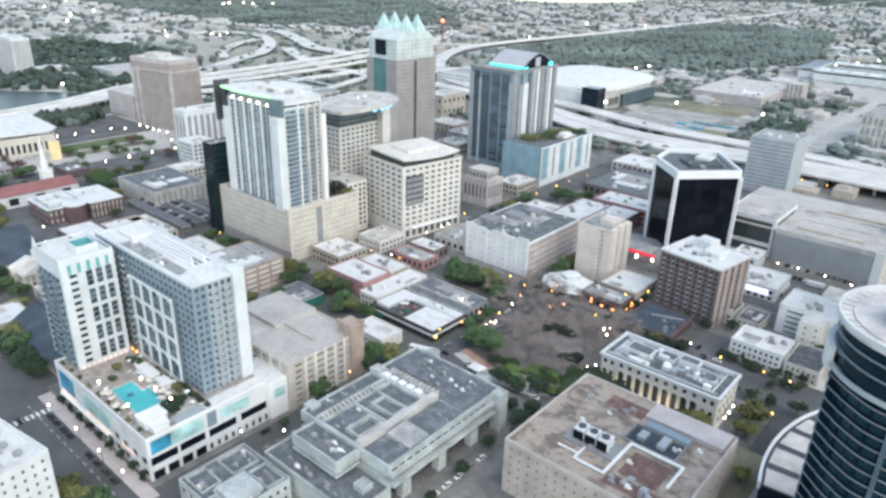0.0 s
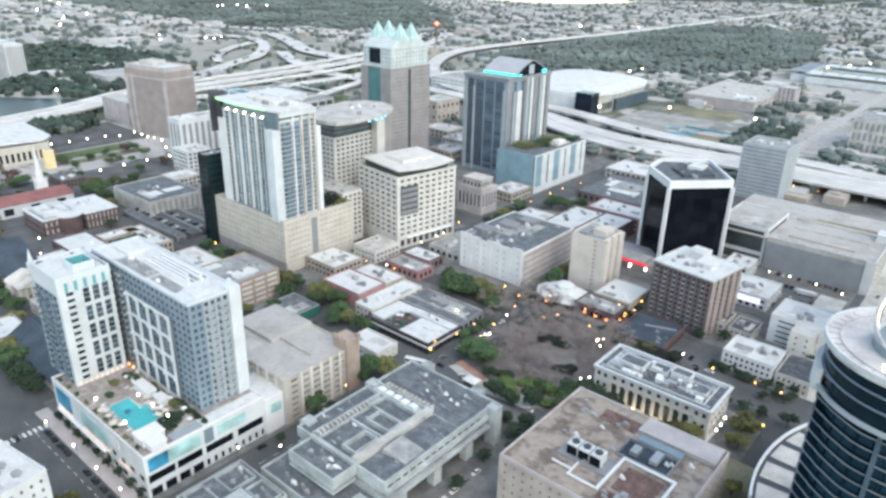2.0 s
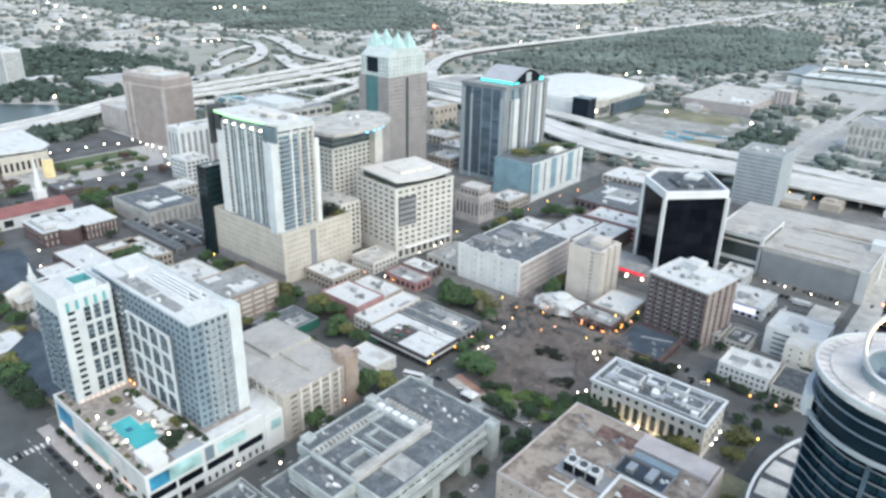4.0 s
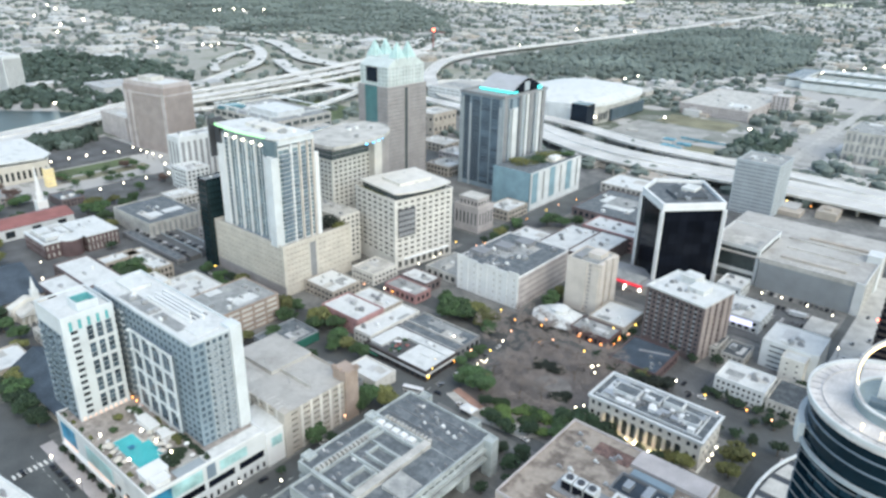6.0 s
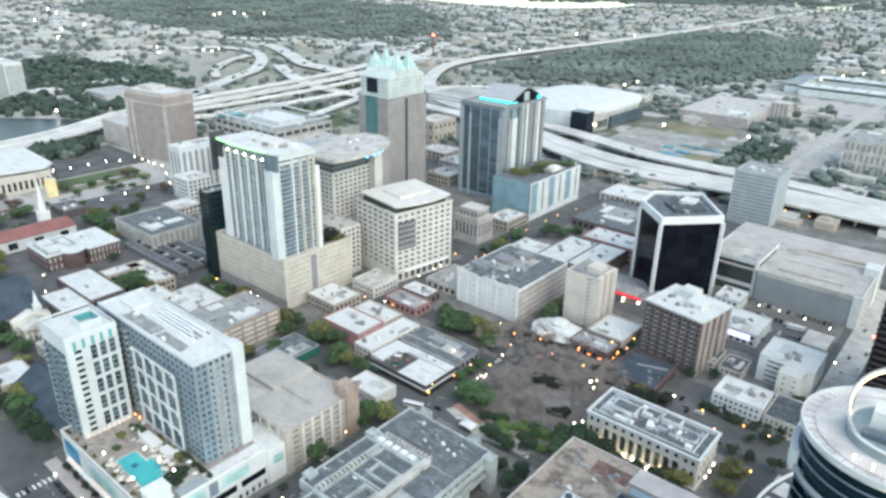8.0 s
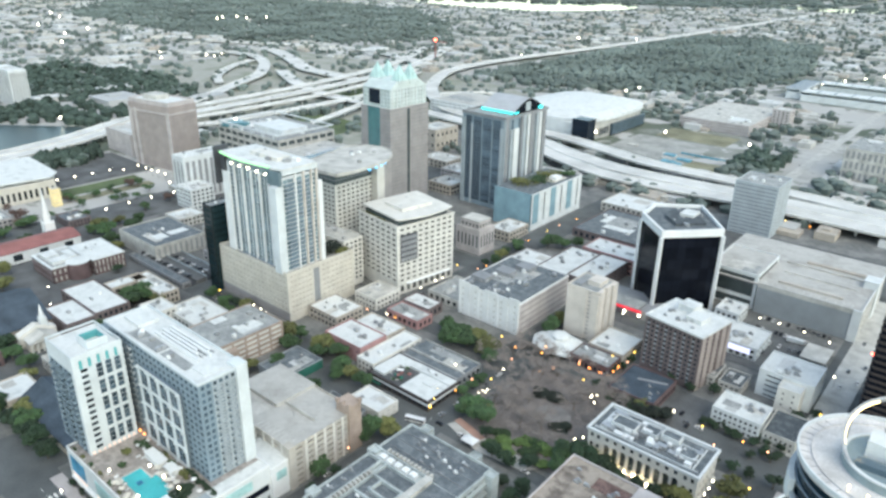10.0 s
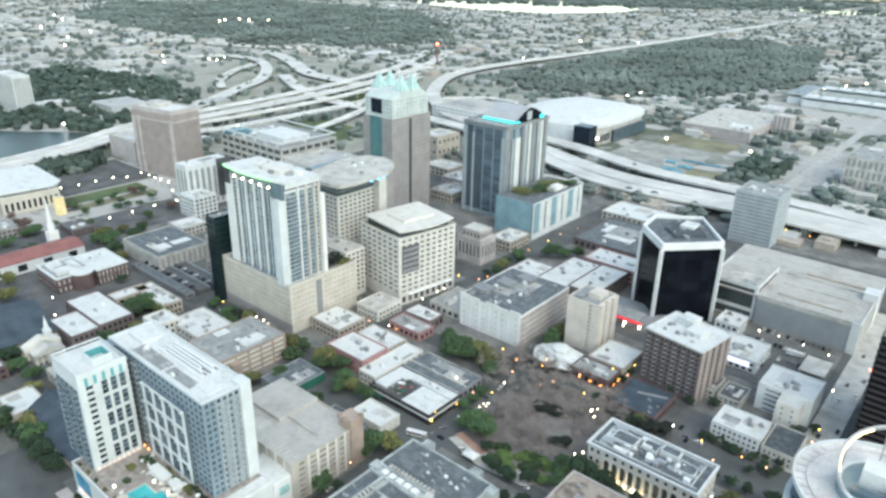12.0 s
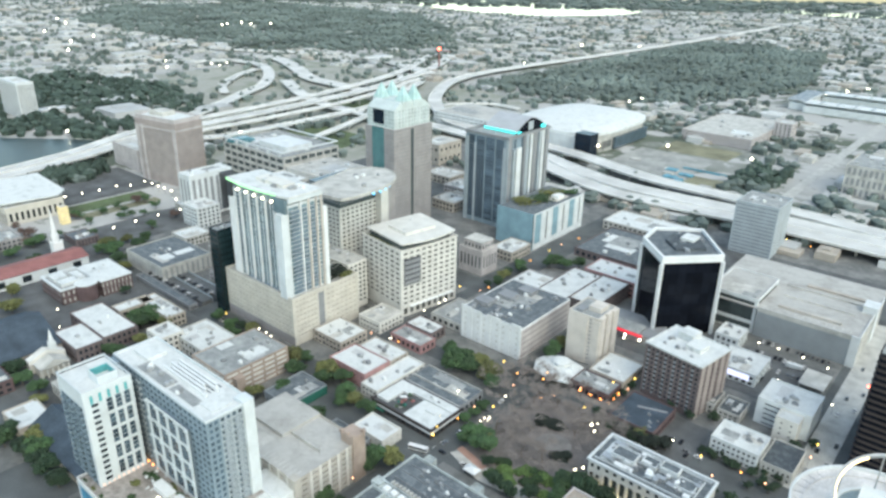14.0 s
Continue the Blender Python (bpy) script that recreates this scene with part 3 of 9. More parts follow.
    part("tower_roof", Shape().box(ax0 + 0.4, ax1 - 0.4, ay0 + 0.4, ay1 - 0.4, zt - 0.5, zt - 0.3), M["white_roof"], ob)
    part("tower_parapet", Shape().ring(rect(ax0, ax1, ay0, ay1), rect(ax0 + 0.4, ax1 - 0.4, ay0 + 0.4, ay1 - 0.4), zt + 0.5, zt + 1.3), M["blue_white"], ob)
    part("roof_well", Shape().ring(rect(ax0 + 12, ax1 - 4, ay0 + 9, ay1 - 4), rect(ax0 + 12.5, ax1 - 4.5, ay0 + 9.5, ay1 - 4.5), zt - 0.3, zt + 3.6), M["blue_white"], ob)
    part("roof_well_lining", Shape().ring(rect(ax0 + 12.55, ax1 - 4.55, ay0 + 9.55, ay1 - 4.55), rect(ax0 + 12.7, ax1 - 4.7, ay0 + 9.7, ay1 - 4.7), zt - 0.3, zt + 3.3), M["teal_paint"], ob, "teal lining of the roof well")

    # slate tower
    cx0, cy0 = P(-307, 118.5)
    cx1, cy1 = P(-226.5, 141)
    zt = 66.5
    s, spots = Shape(), []
    s.box(cx0, cx1 - 0.4, cy0 + 0.4, cy1, 18, zt - 0.4)
    facade(s, spots, (cx0, cy0), (cx1, cy0), 18.3, zt, 22, 15, 0.62, 0.6, 0.15, 0.4)
    s.box(P(-307, 0)[0], P(-300, 0)[0], ay1, cy0, 18, zt - 0.5)
    part("slate_wall", s, M["steel_panel"], ob)
    panes(ob, spots, "glass_denim", most=130)
    s, spots = Shape(), []
    facade(s, spots, (cx1, cy0 + 6.4), (cx1, cy1 - 4.8), 18.3, zt, 4, 15, 0.6, 0.62, 0.12, 0.4)
    part("end_wall", s, M["pale_steel"], ob, "pale steel-grey end wall")
    panes(ob, spots, "glass_steel", most=60)
    part("corner_wall", Shape().box(cx1 - 0.4, cx1, cy0 + 0.4, cy0 + 6.39, 18, zt), M["steel_panel"], ob, "slate-blue corner wall")
    panes(ob, [(cx1 + 0.03, cy0 + 2.0 + 2.6 * j, 19.4 + 3.18 * i, 90, 1.5, 1.7) for i in range(15) for j in range(2)], "glass_denim", most=30)
    part("white_blade", Shape().box(cx1 - 6, cx1 + 0.8, cy1 - 4.8, cy1 + 0.6, 0.2, zt + 1.8), M["blue_white"], ob, "white blade wall")
    bal = balcony_mesh(3.0, 1.3, "pale_steel")
    placed(ob, "balcony", bal, [(cx1, cy0 + y, 20.5 + 3.2 * i, 90) for i in range(14) for y in (9.0, 14.5)])
    placed(ob, "balcony", bal, [(cx0 + x, cy0, 20.5 + 3.2 * i, 0) for i in range(14) for x in (16, 24)])
    # the framed bay
    gx0, gy0 = P(-274, 116.6)
    gx1 = P(-240.5, 0)[0]
    part("bay", Shape().box(gx0 + 0.4, gx1 - 0.4, gy0 + 0.3, cy0, 15.5, 57), M["slate_panel"], ob)
    g = Shape()
    for i in range(5):
        x = gx0 + (gx1 - gx0) * i / 4
        g.box(x - 0.95, x + 0.95, gy0 - 0.1, gy0 + 0.3, 18.3, 57.9)
    for j in range(5):
        z = 18.3 + 38.4 * j / 4
        for i in range(4):
            xa, xb = gx0 + (gx1 - gx0) * i / 4 + 0.96, gx0 + (gx1 - gx0) * (i + 1) / 4 - 0.96
            g.box(xa, xb, gy0 - 0.1, gy0 + 0.3, z, z + 1.2)
        for i in range(5):
            x = gx0 + (gx1 - gx0) * i / 4
            g.box(x - 0.5, x + 0.5, gy0 - 1.0, gy0 - 0.1, z + 0.2, z + 1.0)
    part("white_frame", g, M["blue_white"], ob, "white grid frame across the bay")
    panes(ob, [(gx0 + (gx1 - gx0) * (i + 0.5) / 4 + dx, gy0 + 0.27, 19.8 + 9.6 * j + 2.7 * k, 0, 2.6, 2.45) for i in range(4) for j in range(4) for k in range(3) for dx in (-1.5, 1.5)], "glass_steel")
    # roof
    part("slab_roof", Shape().box(cx0 + 0.5, cx1 - 0.5, cy0 + 0.5, cy1 - 0.5, zt - 0.4, zt), M["white_roof"], ob)
    part("slab_parapet", Shape().ring(rect(cx0, cx1, cy0, cy1), rect(cx0 + 0.5, cx1 - 0.5, cy0 + 0.5, cy1 - 0.5), zt, zt + 1.1), M["blue_white"], ob)
    for a, b, c, d in [(18, 44, 2.5, 9), (46, 66, 3, 8)]:
        part("roof_pad", Shape().box(cx0 + a, cx0 + b, cy0 + c, cy0 + d, zt, zt + 0.15), M["grey_roof"], ob)
    for i in range(5):
        part("roof_louvre", Shape().box(cx0 + 28 + 3 * (i % 2), cx0 + 64 - 4 * (i % 3), cy0 + 10.4 + 1.9 * i, cy0 + 11.4 + 1.9 * i, zt, zt + 1.3), M["white"], ob)
        # flat dark strip laid between the louvres; the roof is not cut
        part("roof_slot", Shape().box(cx0 + 29, cx0 + 62, cy0 + 11.5 + 1.9 * i, cy0 + 12.2 + 1.9 * i, zt, zt + 0.12), M["gravel_roof"], ob, "dark flat strip between roof louvres")
    part("penthouse", Shape().box(cx0 + 4, cx0 + 18, cy0 + 8, cy0 + 18, zt, zt + 1.6), M["white_roof"], ob)
    part("penthouse", Shape().box(cx0 + 66, cx0 + 76, cy0 + 6, cy0 + 16, zt, zt + 0.7), M["white_roof"], ob)
    roof_units(ob, cx0 + 20, cx0 + 62, cy0 + 2, cy0 + 9, zt + 0.15, 9, big=2.4)

    # pool terrace
    px0, py0 = P(-257, 94)
    px1, py1 = P(-233, 103)
    part("pool", Shape().box(px0, px1, py0, py1, 18.25, 18.4).box(px0 + 9, px1 - 2, py1, py1 + 2.6, 18.25, 18.4), M["pool"], ob, "turquoise swimming pool")
    stepped = lambda g: [(px0 - g, py0 - g), (px1 + g, py0 - g), (px1 + g, py1 + g), (px1 - 2 + g, py1 + g), (px1 - 2 + g, py1 + 2.6 + g), (px0 + 9 - g, py1 + 2.6 + g), (px0 + 9 - g, py1 + g), (px0 - g, py1 + g)]
    part("pool_kerb", Shape().ring(stepped(0.8), stepped(0), 18.25, 18.55), M["pale_concrete"], ob)
    part("pool_steps", Shape().box(px0 + 7, px0 + 10, py0 + 3, py0 + 5.5, 18.4, 18.46), M["screen_a"], ob)
    rg = random.Random(3)
    for x, y, w, d, h in [(-229, 91, 7, 9, 3.6), (-222, 92, 5, 6, 3.0), (-262, 108, 12, 4, 3.2), (-247, 109, 6, 3.5, 3)]:
        qx, qy = P(x, y)
        part("cabana", Shape().box(qx, qx + w, qy, qy + d, 18.25, 18.25 + h).box(qx - 0.4, qx + w + 0.4, qy - 0.4, qy + d + 0.4, 18.25 + h, 18.5 + h), M["white"], ob)
    for i in range(16):
        qx, qy = P(rg.uniform(-262, -231), rg.choice([rg.uniform(104.5, 108), rg.uniform(89.5, 92)]))
        part("sunshade", Shape().tube(qx, qy, 18.25, 20.6, 0.06, n=5).tube(qx, qy, 20.4, 21.1, 1.5, 0.1, n=8), M["cream"], ob)
    for i in range(20):
        qx, qy = P(rg.uniform(-266, -229), rg.choice([rg.uniform(104, 107), rg.uniform(91.4, 92.8)]))
        part("lounger", Shape().box(qx, qx + 0.7, qy, qy + 1.9, 18.5, 18.7).box(qx, qx + 0.7, qy + 1.4, qy + 1.6, 18.25, 19.2), M["white"], ob)
    for i in range(22):
        qx, qy = P(rg.uniform(-272, -222), rg.uniform(106, 114))
        part("sunshade", Shape().tube(qx, qy, 18.25, 20.4, 0.06, n=5).tube(qx, qy, 20.3, 21.0, 1.3, 0.1, n=8), M["white" if i % 3 else "terrace"], ob)
    for i in range(9):
        qx, qy = P(-291 + 8.4 * i + rg.uniform(-1, 1), 89.4)
        part("planter_box", Shape().ring(rect(qx - 1.8, qx + 1.8, qy - 0.7, qy + 0.7), rect(qx - 1.6, qx + 1.6, qy - 0.5, qy + 0.5), 18.25, 19.0), M["concrete"], ob)
        part("planter_shrub", leaf_shape(qx, qy, 19.2, 1.7, 0.8, 0.7, 50, 60 + i, 0.5), M["leaf_olive" if i % 2 else "leaf"], ob)
    for x, y in [(-238, 92.5), (-252, 105), (-241, 105.5), (-262, 92), (-230, 106)]:
        qx, qy = P(x, y)
        lp = part("deck_lamp", Shape().tube(qx, qy, 18.25, 21.2, 0.06, n=6), M["dark_metal"], ob)
        part("globe", Shape().tube(qx, qy, 21.2, 21.9, 0.42, n=8), M["lamp_white"], lp)
    # self-lit panels stand for the warm light on the tower's foot
    for i in range(9):
        part("wall_washer", Shape().box(ax1, ax1 + 0.12, ay0 + 1 + 2.3 * i, ay0 + 2.2 + 2.3 * i, 18.3, 19.9), M["soft_glow"], ob, "glowing panel painting the warm light on the wall foot")
    for i in range(3):
        part("court_light", Shape().tube(P(-282 + 4 * i, 0)[0], P(0, 116)[1], 18.25, 19.0, 0.3, n=8), M["orange_glow"], ob)
    part("planter", Shape().box(*[P(-232, 0)[0], P(-222, 0)[0], P(0, 104)[1], P(0, 113)[1]], 18.25, 19), M["concrete"], ob)
    part("planter_shrub", leaf_shape(P(-227, 0)[0], P(0, 107)[1], 19.8, 4.6, 5.2, 1.6, 420, 1, 0.8), M["hedge"], ob)
    part("service_roof", Shape().box(P(-222.5, 0)[0], P(-216.1, 0)[0], P(0, 113.5)[1], P(0, 140.4)[1], 18.25, 18.9), M["white_roof"], ob, "low pale service roof")
    part("service_roof", Shape().box(P(-222.5, 0)[0], P(-216.1, 0)[0], P(0, 101)[1], P(0, 113.3)[1], 18.25, 18.7), M["rail_grey"], ob, "low blue-grey service roof")
    for k in range(5):
        part("planter_shrub", leaf_shape(P(-238 + 4.5 * k, 0)[0], P(0, 115.3)[1], 19.0, 2.6, 1.4, 1.2, 110, 80 + k, 0.6), M["hedge"], ob)
    for k, (x, y, rx) in enumerate([(-257, 113.8, 4.5), (-247, 113.6, 3.6), (-239, 113.4, 4.0), (-264, 98, 2.2), (-271, 104, 2.6)]):
        part("planter_shrub", leaf_shape(P(x, 0)[0], P(0, y)[1], 19.2, rx, 1.7, 1.3, 130, 30 + k, 0.7), M["leaf" if k % 2 else "leaf_olive"], ob)
    part("planter_shrub", leaf_shape(P(-268, 0)[0], P(0, 111)[1], 20.0, 6, 2.2, 1.8, 200, 2, 0.8), M["leaf"], ob)


def leaf_shape(cx, cy, cz, rx, ry, rz, count, seed, size):
    """Many small leaf clumps (bent triangles pairs) spread unevenly through a crown."""
    rg = random.Random(seed)
    s = Shape()
    lobes = [(rg.uniform(-0.6, 0.6), rg.uniform(-0.6, 0.6), rg.uniform(-0.4, 0.6), rg.uniform(0.4, 0.65)) for _ in range(7)]
    for _ in range(count):
        lx, ly, lz, lr = rg.choice(lobes)
        a, u, r = rg.uniform(0, 6.283), rg.uniform(-1, 1), lr * rg.uniform(0.7, 1.05)
        k = math.sqrt(1 - u * u)
        x, y, z = cx + rx * (lx + r * k * math.cos(a)), cy + ry * (ly + r * k * math.sin(a)), cz + rz * (lz + r * u)
        b, t = rg.uniform(0, 6.283), rg.uniform(-0.5, 0.5)
        d = size * rg.uniform(0.6, 1.3)
        c, w = math.cos(b) * d, math.sin(b) * d
        s.add([(x - c, y - w, z - t * d), (x + w * 0.7, y - c * 0.7, z + 0.35 * d), (x + c, y + w, z + t * d), (x - w * 0.7, y + c * 0.7, z - 0.1 * d), (x, y, z + 0.55 * d)],
              [(0, 1, 4), (1, 2, 4), (2, 3, 4), (3, 0, 4)])
    return s


apartment_block()


# ---- residential tower on a garage base ----
def residential_tower():
    ox, oy = -378.0, 270.0
    ob = thing("residential_tower", "tall white and glass tower over a cream garage base", "tower", ox, oy)

    def P(x, y):
        return x - ox, y - oy

    x0, y0 = P(-418, 249.5)
    x1, y1 = P(-341, 308)
    h = 35.5
    s, spots = Shape(), []
    s.box(x0, x1 - 0.5, y0 + 0.5, y1, 0, h - 1)
    facade(s, spots, (x0, y0), (x1, y0), 7, h - 1, 18, 7, 0.66, 0.3, 0.4, 0.5, edge=1.5)
    facade(s, spots, (x1, y0 + 0.5), (x1, y0 + 22), 5, h - 1, 6, 8, 0.62, 0.3, 0.4, 0.5, edge=1.5)
    facade(s, spots, (x1, y0 + 27), (x1, y1), 5, h - 1, 7, 8, 0.62, 0.3, 0.4, 0.5, edge=1.5)
    s.box(x1 - 0.5, x1, y0 + 0.5, y0 + 22, 0, 5).box(x1 - 0.5, x1, y0 + 27, y1, 0, 5)
    s.ring(rect(x0, x1, y0, y1), rect(x0 + 0.6, x1 - 0.6, y0 + 0.6, y1 - 0.6), h - 1, h + 0.6)
    part("garage_base", s, M["cream"], ob, "cream stucco garage base")
    panes(ob, spots, "tan", name="garage_opening")
    part("garage_slot", Shape().box(x1 - 0.45, x1 - 0.1, y0 + 22, y0 + 27, 4, h - 3), M["grey_panel"], ob)
    part("ground_floor", Shape().box(x0, x1, y0, y0 + 0.5, 0, 7), M["taupe"], ob, "brown recessed ground floor")
    part("base_roof", Shape().box(x0 + 0.6, x1 - 0.6, y0 + 0.6, y1 - 0.6, h - 1, h - 0.7), M["concrete"], ob)
    part("roof_garden", leaf_shape(x1 - 11, y1 - 15, h + 2.4, 9, 12, 4.2, 1100, 5, 1.0), M["leaf_dark"], ob, "dark green roof garden")
    part("roof_garden", leaf_shape(x1 - 4, y1 - 9, h + 0.6, 3, 8, 1.4, 320, 6, 0.8), M["leaf_olive"], ob, "olive roof garden hedge")
    # shaft
    tx0, ty0 = P(-410, 253)
    tx1, ty1 = P(-344.5, 283)
    zt = 104.0
    part("core", Shape().box(tx0, tx1 - 1, ty0 + 1, ty1, h - 0.8, zt - 5), M["white_wall"], ob)
    # glazed front: panes between white fins
    n, step = 5, 9.35
    fx0, fx1 = P(-396, 0)[0], P(-358.6, 0)[0]
    spots = []
    for i in range(n):
        for k in range(21):
            for dx in (-2.05, 2.05):
                spots.append((fx0 + step * (i + 0.5) + dx, ty0 + 0.9, h + 0.2 + 2.95 * k, 0, 3.5, 2.7))
    for k in range(21):
        spots.append((fx0 - 4.0, ty0 + 0.9, h + 0.2 + 2.95 * k, 0, 3.4, 2.3))
    panes(ob, spots, "glass_blue")
    for i in range(n):
        x = fx0 + step * i
        part("fin", Shape().box(x - 0.6, x + 0.6, ty0 - 0.3, ty0 + 1, h, zt - 5), M["white"], ob, "white vertical fin")
        part("mullion", Shape().box(x + step / 2 - 0.2, x + step / 2 + 0.2, ty0 + 0.5, ty0 + 1, h, zt - 5), M["blue_white"], ob)
    part("slab_band", Shape().box(fx0 - 1, fx1, ty0 + 0.3, ty0 + 1, h - 0.5, h + 0.8), M["slate_panel"], ob)
    part("side_pier", Shape().box(tx0, fx0 - 6.4, ty0, ty0 + 1, h - 0.8, zt - 12), M["white"], ob)
    # corner pier and balconied side
    part("corner_pier", Shape().box(tx1 - 7.2, tx1 - 0.6, ty0 - 4.4, ty0 + 1, h - 0.8, 93.5), M["blue_white"], ob)
    panes(ob, [(tx1 - 9.2, ty0 - 0.1, h + 0.4 + 2.95 * k, 0, 2.6, 2.4) for k in range(19)], "glass_pale")
    part("corner_return", Shape().box(tx1 - 11, tx1 - 7.2, ty0 - 0.05, ty0 + 1, h - 0.8, 93.5), M["slate_panel"], ob)
    bal = balcony_mesh(6.4, 1.4, "slate_panel")
    placed(ob, "balcony", bal, [(tx1, ty0 + 6, h + 2.2 + 2.95 * k, 90) for k in range(20)])
    spots = [(tx1 - 0.9, ty0 + y, h + 0.4 + 2.95 * k, 90, w, 2.3) for k in range(21) for y, w in ((3.5, 3.2), (7.6, 4.4), (14.4, 4.6), (20.9, 4.4), (26.2, 2.6))]
    panes(ob, spots, "glass_blue")
    for y in (11.0, 17.8, 24.0, 28.2):
        part("side_fin", Shape().box(tx1 - 1, tx1 + 0.3, ty0 + y - 0.55, ty0 + y + 0.55, h - 0.8, zt - 3.4), M["warm_cream" if y > 11 else "white"], ob)
    part("side_pier", Shape().box(tx1 - 1, tx1 + 1.4, ty0 + 28.5, ty0 + 31.5, h - 0.8, 92), M["white"], ob)
    bal = balcony_mesh(3.0, 0.8, "slate_panel")
    placed(ob, "balcony", bal, [(tx1 - 0.6, ty0 + y, h + 2.2 + 2.95 * k, 90) for k in range(20) for y in (14.5, 21)])
    # crown
    part("crown_band", Shape().box(tx0 - 0.5, tx0 + 5, ty0 - 0.4, ty0 + 1, zt - 12, zt - 1), M["dark_panel"], ob, "dark corner band")
    part("crown_band", Shape().box(fx1 + 1, tx1 - 0.6, ty0 - 1.2, ty0 + 1, 93.5, zt - 1), M["glass_blue"], ob, "grey-blue glass crown corner")
    part("crown_edge", Shape().box(tx1 - 1, tx1 + 0.6, ty0 + 1, ty1 - 1, zt - 3.4, zt - 0.4), M["blue_white"], ob)
    curve = [(tx0 + 1, ty1 - 2), (tx0 - 1, ty0 + 3)] + [(tx0 + (tx1 - 11 - tx0) * i / 10, ty0 - 0.4 - 3.0 * math.sin(math.pi * i / 10) * (1 - 0.3 * i / 10)) for i in range(11)] + [(tx1 - 8, ty0 - 1.5), (tx1 + 1, ty0 + 2), (tx1 + 1, ty1 - 3), (tx1 - 4, ty1 - 1)]
    part("crown_roof", Shape().prism(curve, zt - 0.4, zt + 0.9), M["white_roof"], ob, "broad white roof with a curved front edge")
    part("crown_soffit", Shape().box(fx0 - 4, fx1, ty0 - 0.6, ty0 + 1, zt - 5, zt - 0.4), M["glass_pale"], ob)
    for i in range(10):
        (ax, ay), (bx, by) = curve[2 + i], curve[3 + i]
        part("light_strip", Shape().prism([(ax, ay - 0.25), (bx, by - 0.25), (bx, by), (ax, ay)], zt - 0.3, zt + 1.1), M["lamp_green"], ob, "green light strip")
    for i in range(5):
        x = fx0 + step * i
        part("spotlight", Shape().tube(x, ty0 - 1.4, zt - 5.0, zt - 4.1, 0.5, n=8).box(x - 0.15, x + 0.15, ty0 - 1.5, ty0 - 0.6, zt - 4.4, zt - 4.1), M["lamp_white"], ob, "bright roof spotlight")
    roof_units(ob, tx0 + 8, tx1 - 6, ty0 + 5, ty1 - 4, zt + 0.9, 12, big=4)
    part("roof_frame", Shape().box(tx0 + 20, tx1 - 16, ty0 + 10, ty0 + 20, zt + 0.9, zt + 3.2), M["cream_light"], ob)
    part("dark_fin", Shape().box(tx0 - 4, tx0 - 2.6, ty0 - 3, ty0 + 8, zt - 22, zt + 4), M["dark_panel"], ob, "dark vertical fin wall")


residential_tower()


# ---- dark tower behind ----
block("office_tower", "narrow dark glass office tower beside the white tower", "office tower", -429, -418.6, 246, 266, 64, "glass_dark_teal", "grey_roof", "glass_dark_teal", (4, 7), 14, 0.86, 0.7, 0.15, units=3, big=2)


# ---- cream office with a rounded roof ----
def plaza_building():
    ob = thing("office_building", "pale cream office block with a rounded cream roof", "office building", -336, 357.5, turn=-9)
    a, b, h = 24, 26.5, 52.0
    s, spots, dark = Shape(), [], []
    s.box(-a, a - 0.5, -b + 0.5, b, 0, h)
    facade(s, spots, (-a, -b), (a, -b), 9, h, 7, 11, 0.6, 0.46, 0.28, 0.5, edge=1)
    facade(s, dark, (a, -b + 0.5), (a, b), 0, 9, 9, 1, 0.6, 0.55, 0.2, 0.5, edge=1)
    facade(s, spots, (a, -b + 0.5), (a, b), 9, h, 9, 11, 0.58, 0.46, 0.28, 0.5, edge=1)
    s.box(-a, a, -b, -b + 0.5, 0, 9)
    part("wall", s, M["cream_light"], ob)
    panes(ob, spots, "glass_dim", most=200)
    panes(ob, dark, "glass_dim")
    part("louvre_panel", Shape().box(a, a + 0.3, -b + 2.5, -b + 18, 25, 46), M["dark_panel"], ob, "dark louvred sign panel")
    for k in range(5):
        part("louvre", Shape().box(a + 0.3, a + 0.6, -b + 3.2, -b + 17.3, 26 + 4.0 * k, 28.6 + 4.0 * k), M["grey_panel"], ob)
    part("terrace", Shape().ring(rect(-a - 0.4, a + 0.4, -b - 0.4, b + 0.4), rect(-a + 0.4, a - 0.4, -b + 0.4, b - 0.4), h, h + 1.2), M["cream_light"], ob)
    part("terrace_hedge", leaf_shape(0, -b + 1.8, h + 0.9, 19, 0.9, 0.9, 260, 8, 0.6), M["leaf_olive"], ob, kind="stuff")
    part("penthouse", Shape().box(-a + 4, a - 4, -b + 4, b - 4, h, h + 4.6), M["glass_smoke"], ob, "recessed glass penthouse")
    curve = [(-a + 1, -b + 3), (a - 3, -b + 2.0)] + [(a - 2 + 5.0 * math.sin(math.pi * (i + 0.5) / 9), -b + 4 + (2 * b - 5) * i / 8) for i in range(9)] + [(-a + 2, b + 1)]
    part("rounded_roof", Shape().prism(curve, h + 4.6, h + 5.8), M["cream_light"], ob)
    part("roof_box", Shape().box(-11, 11, -12, 16, h + 5.8, h + 8), M["cream_light"], ob)
    part("arcade_canopy", Shape().box(a, a + 2.2, -b + 8, b - 4, 7.6, 8.2), M["white"], ob)
    roof_units(ob, -20, 14, -18, 22, h + 5.8, 6, big=3)


plaza_building()


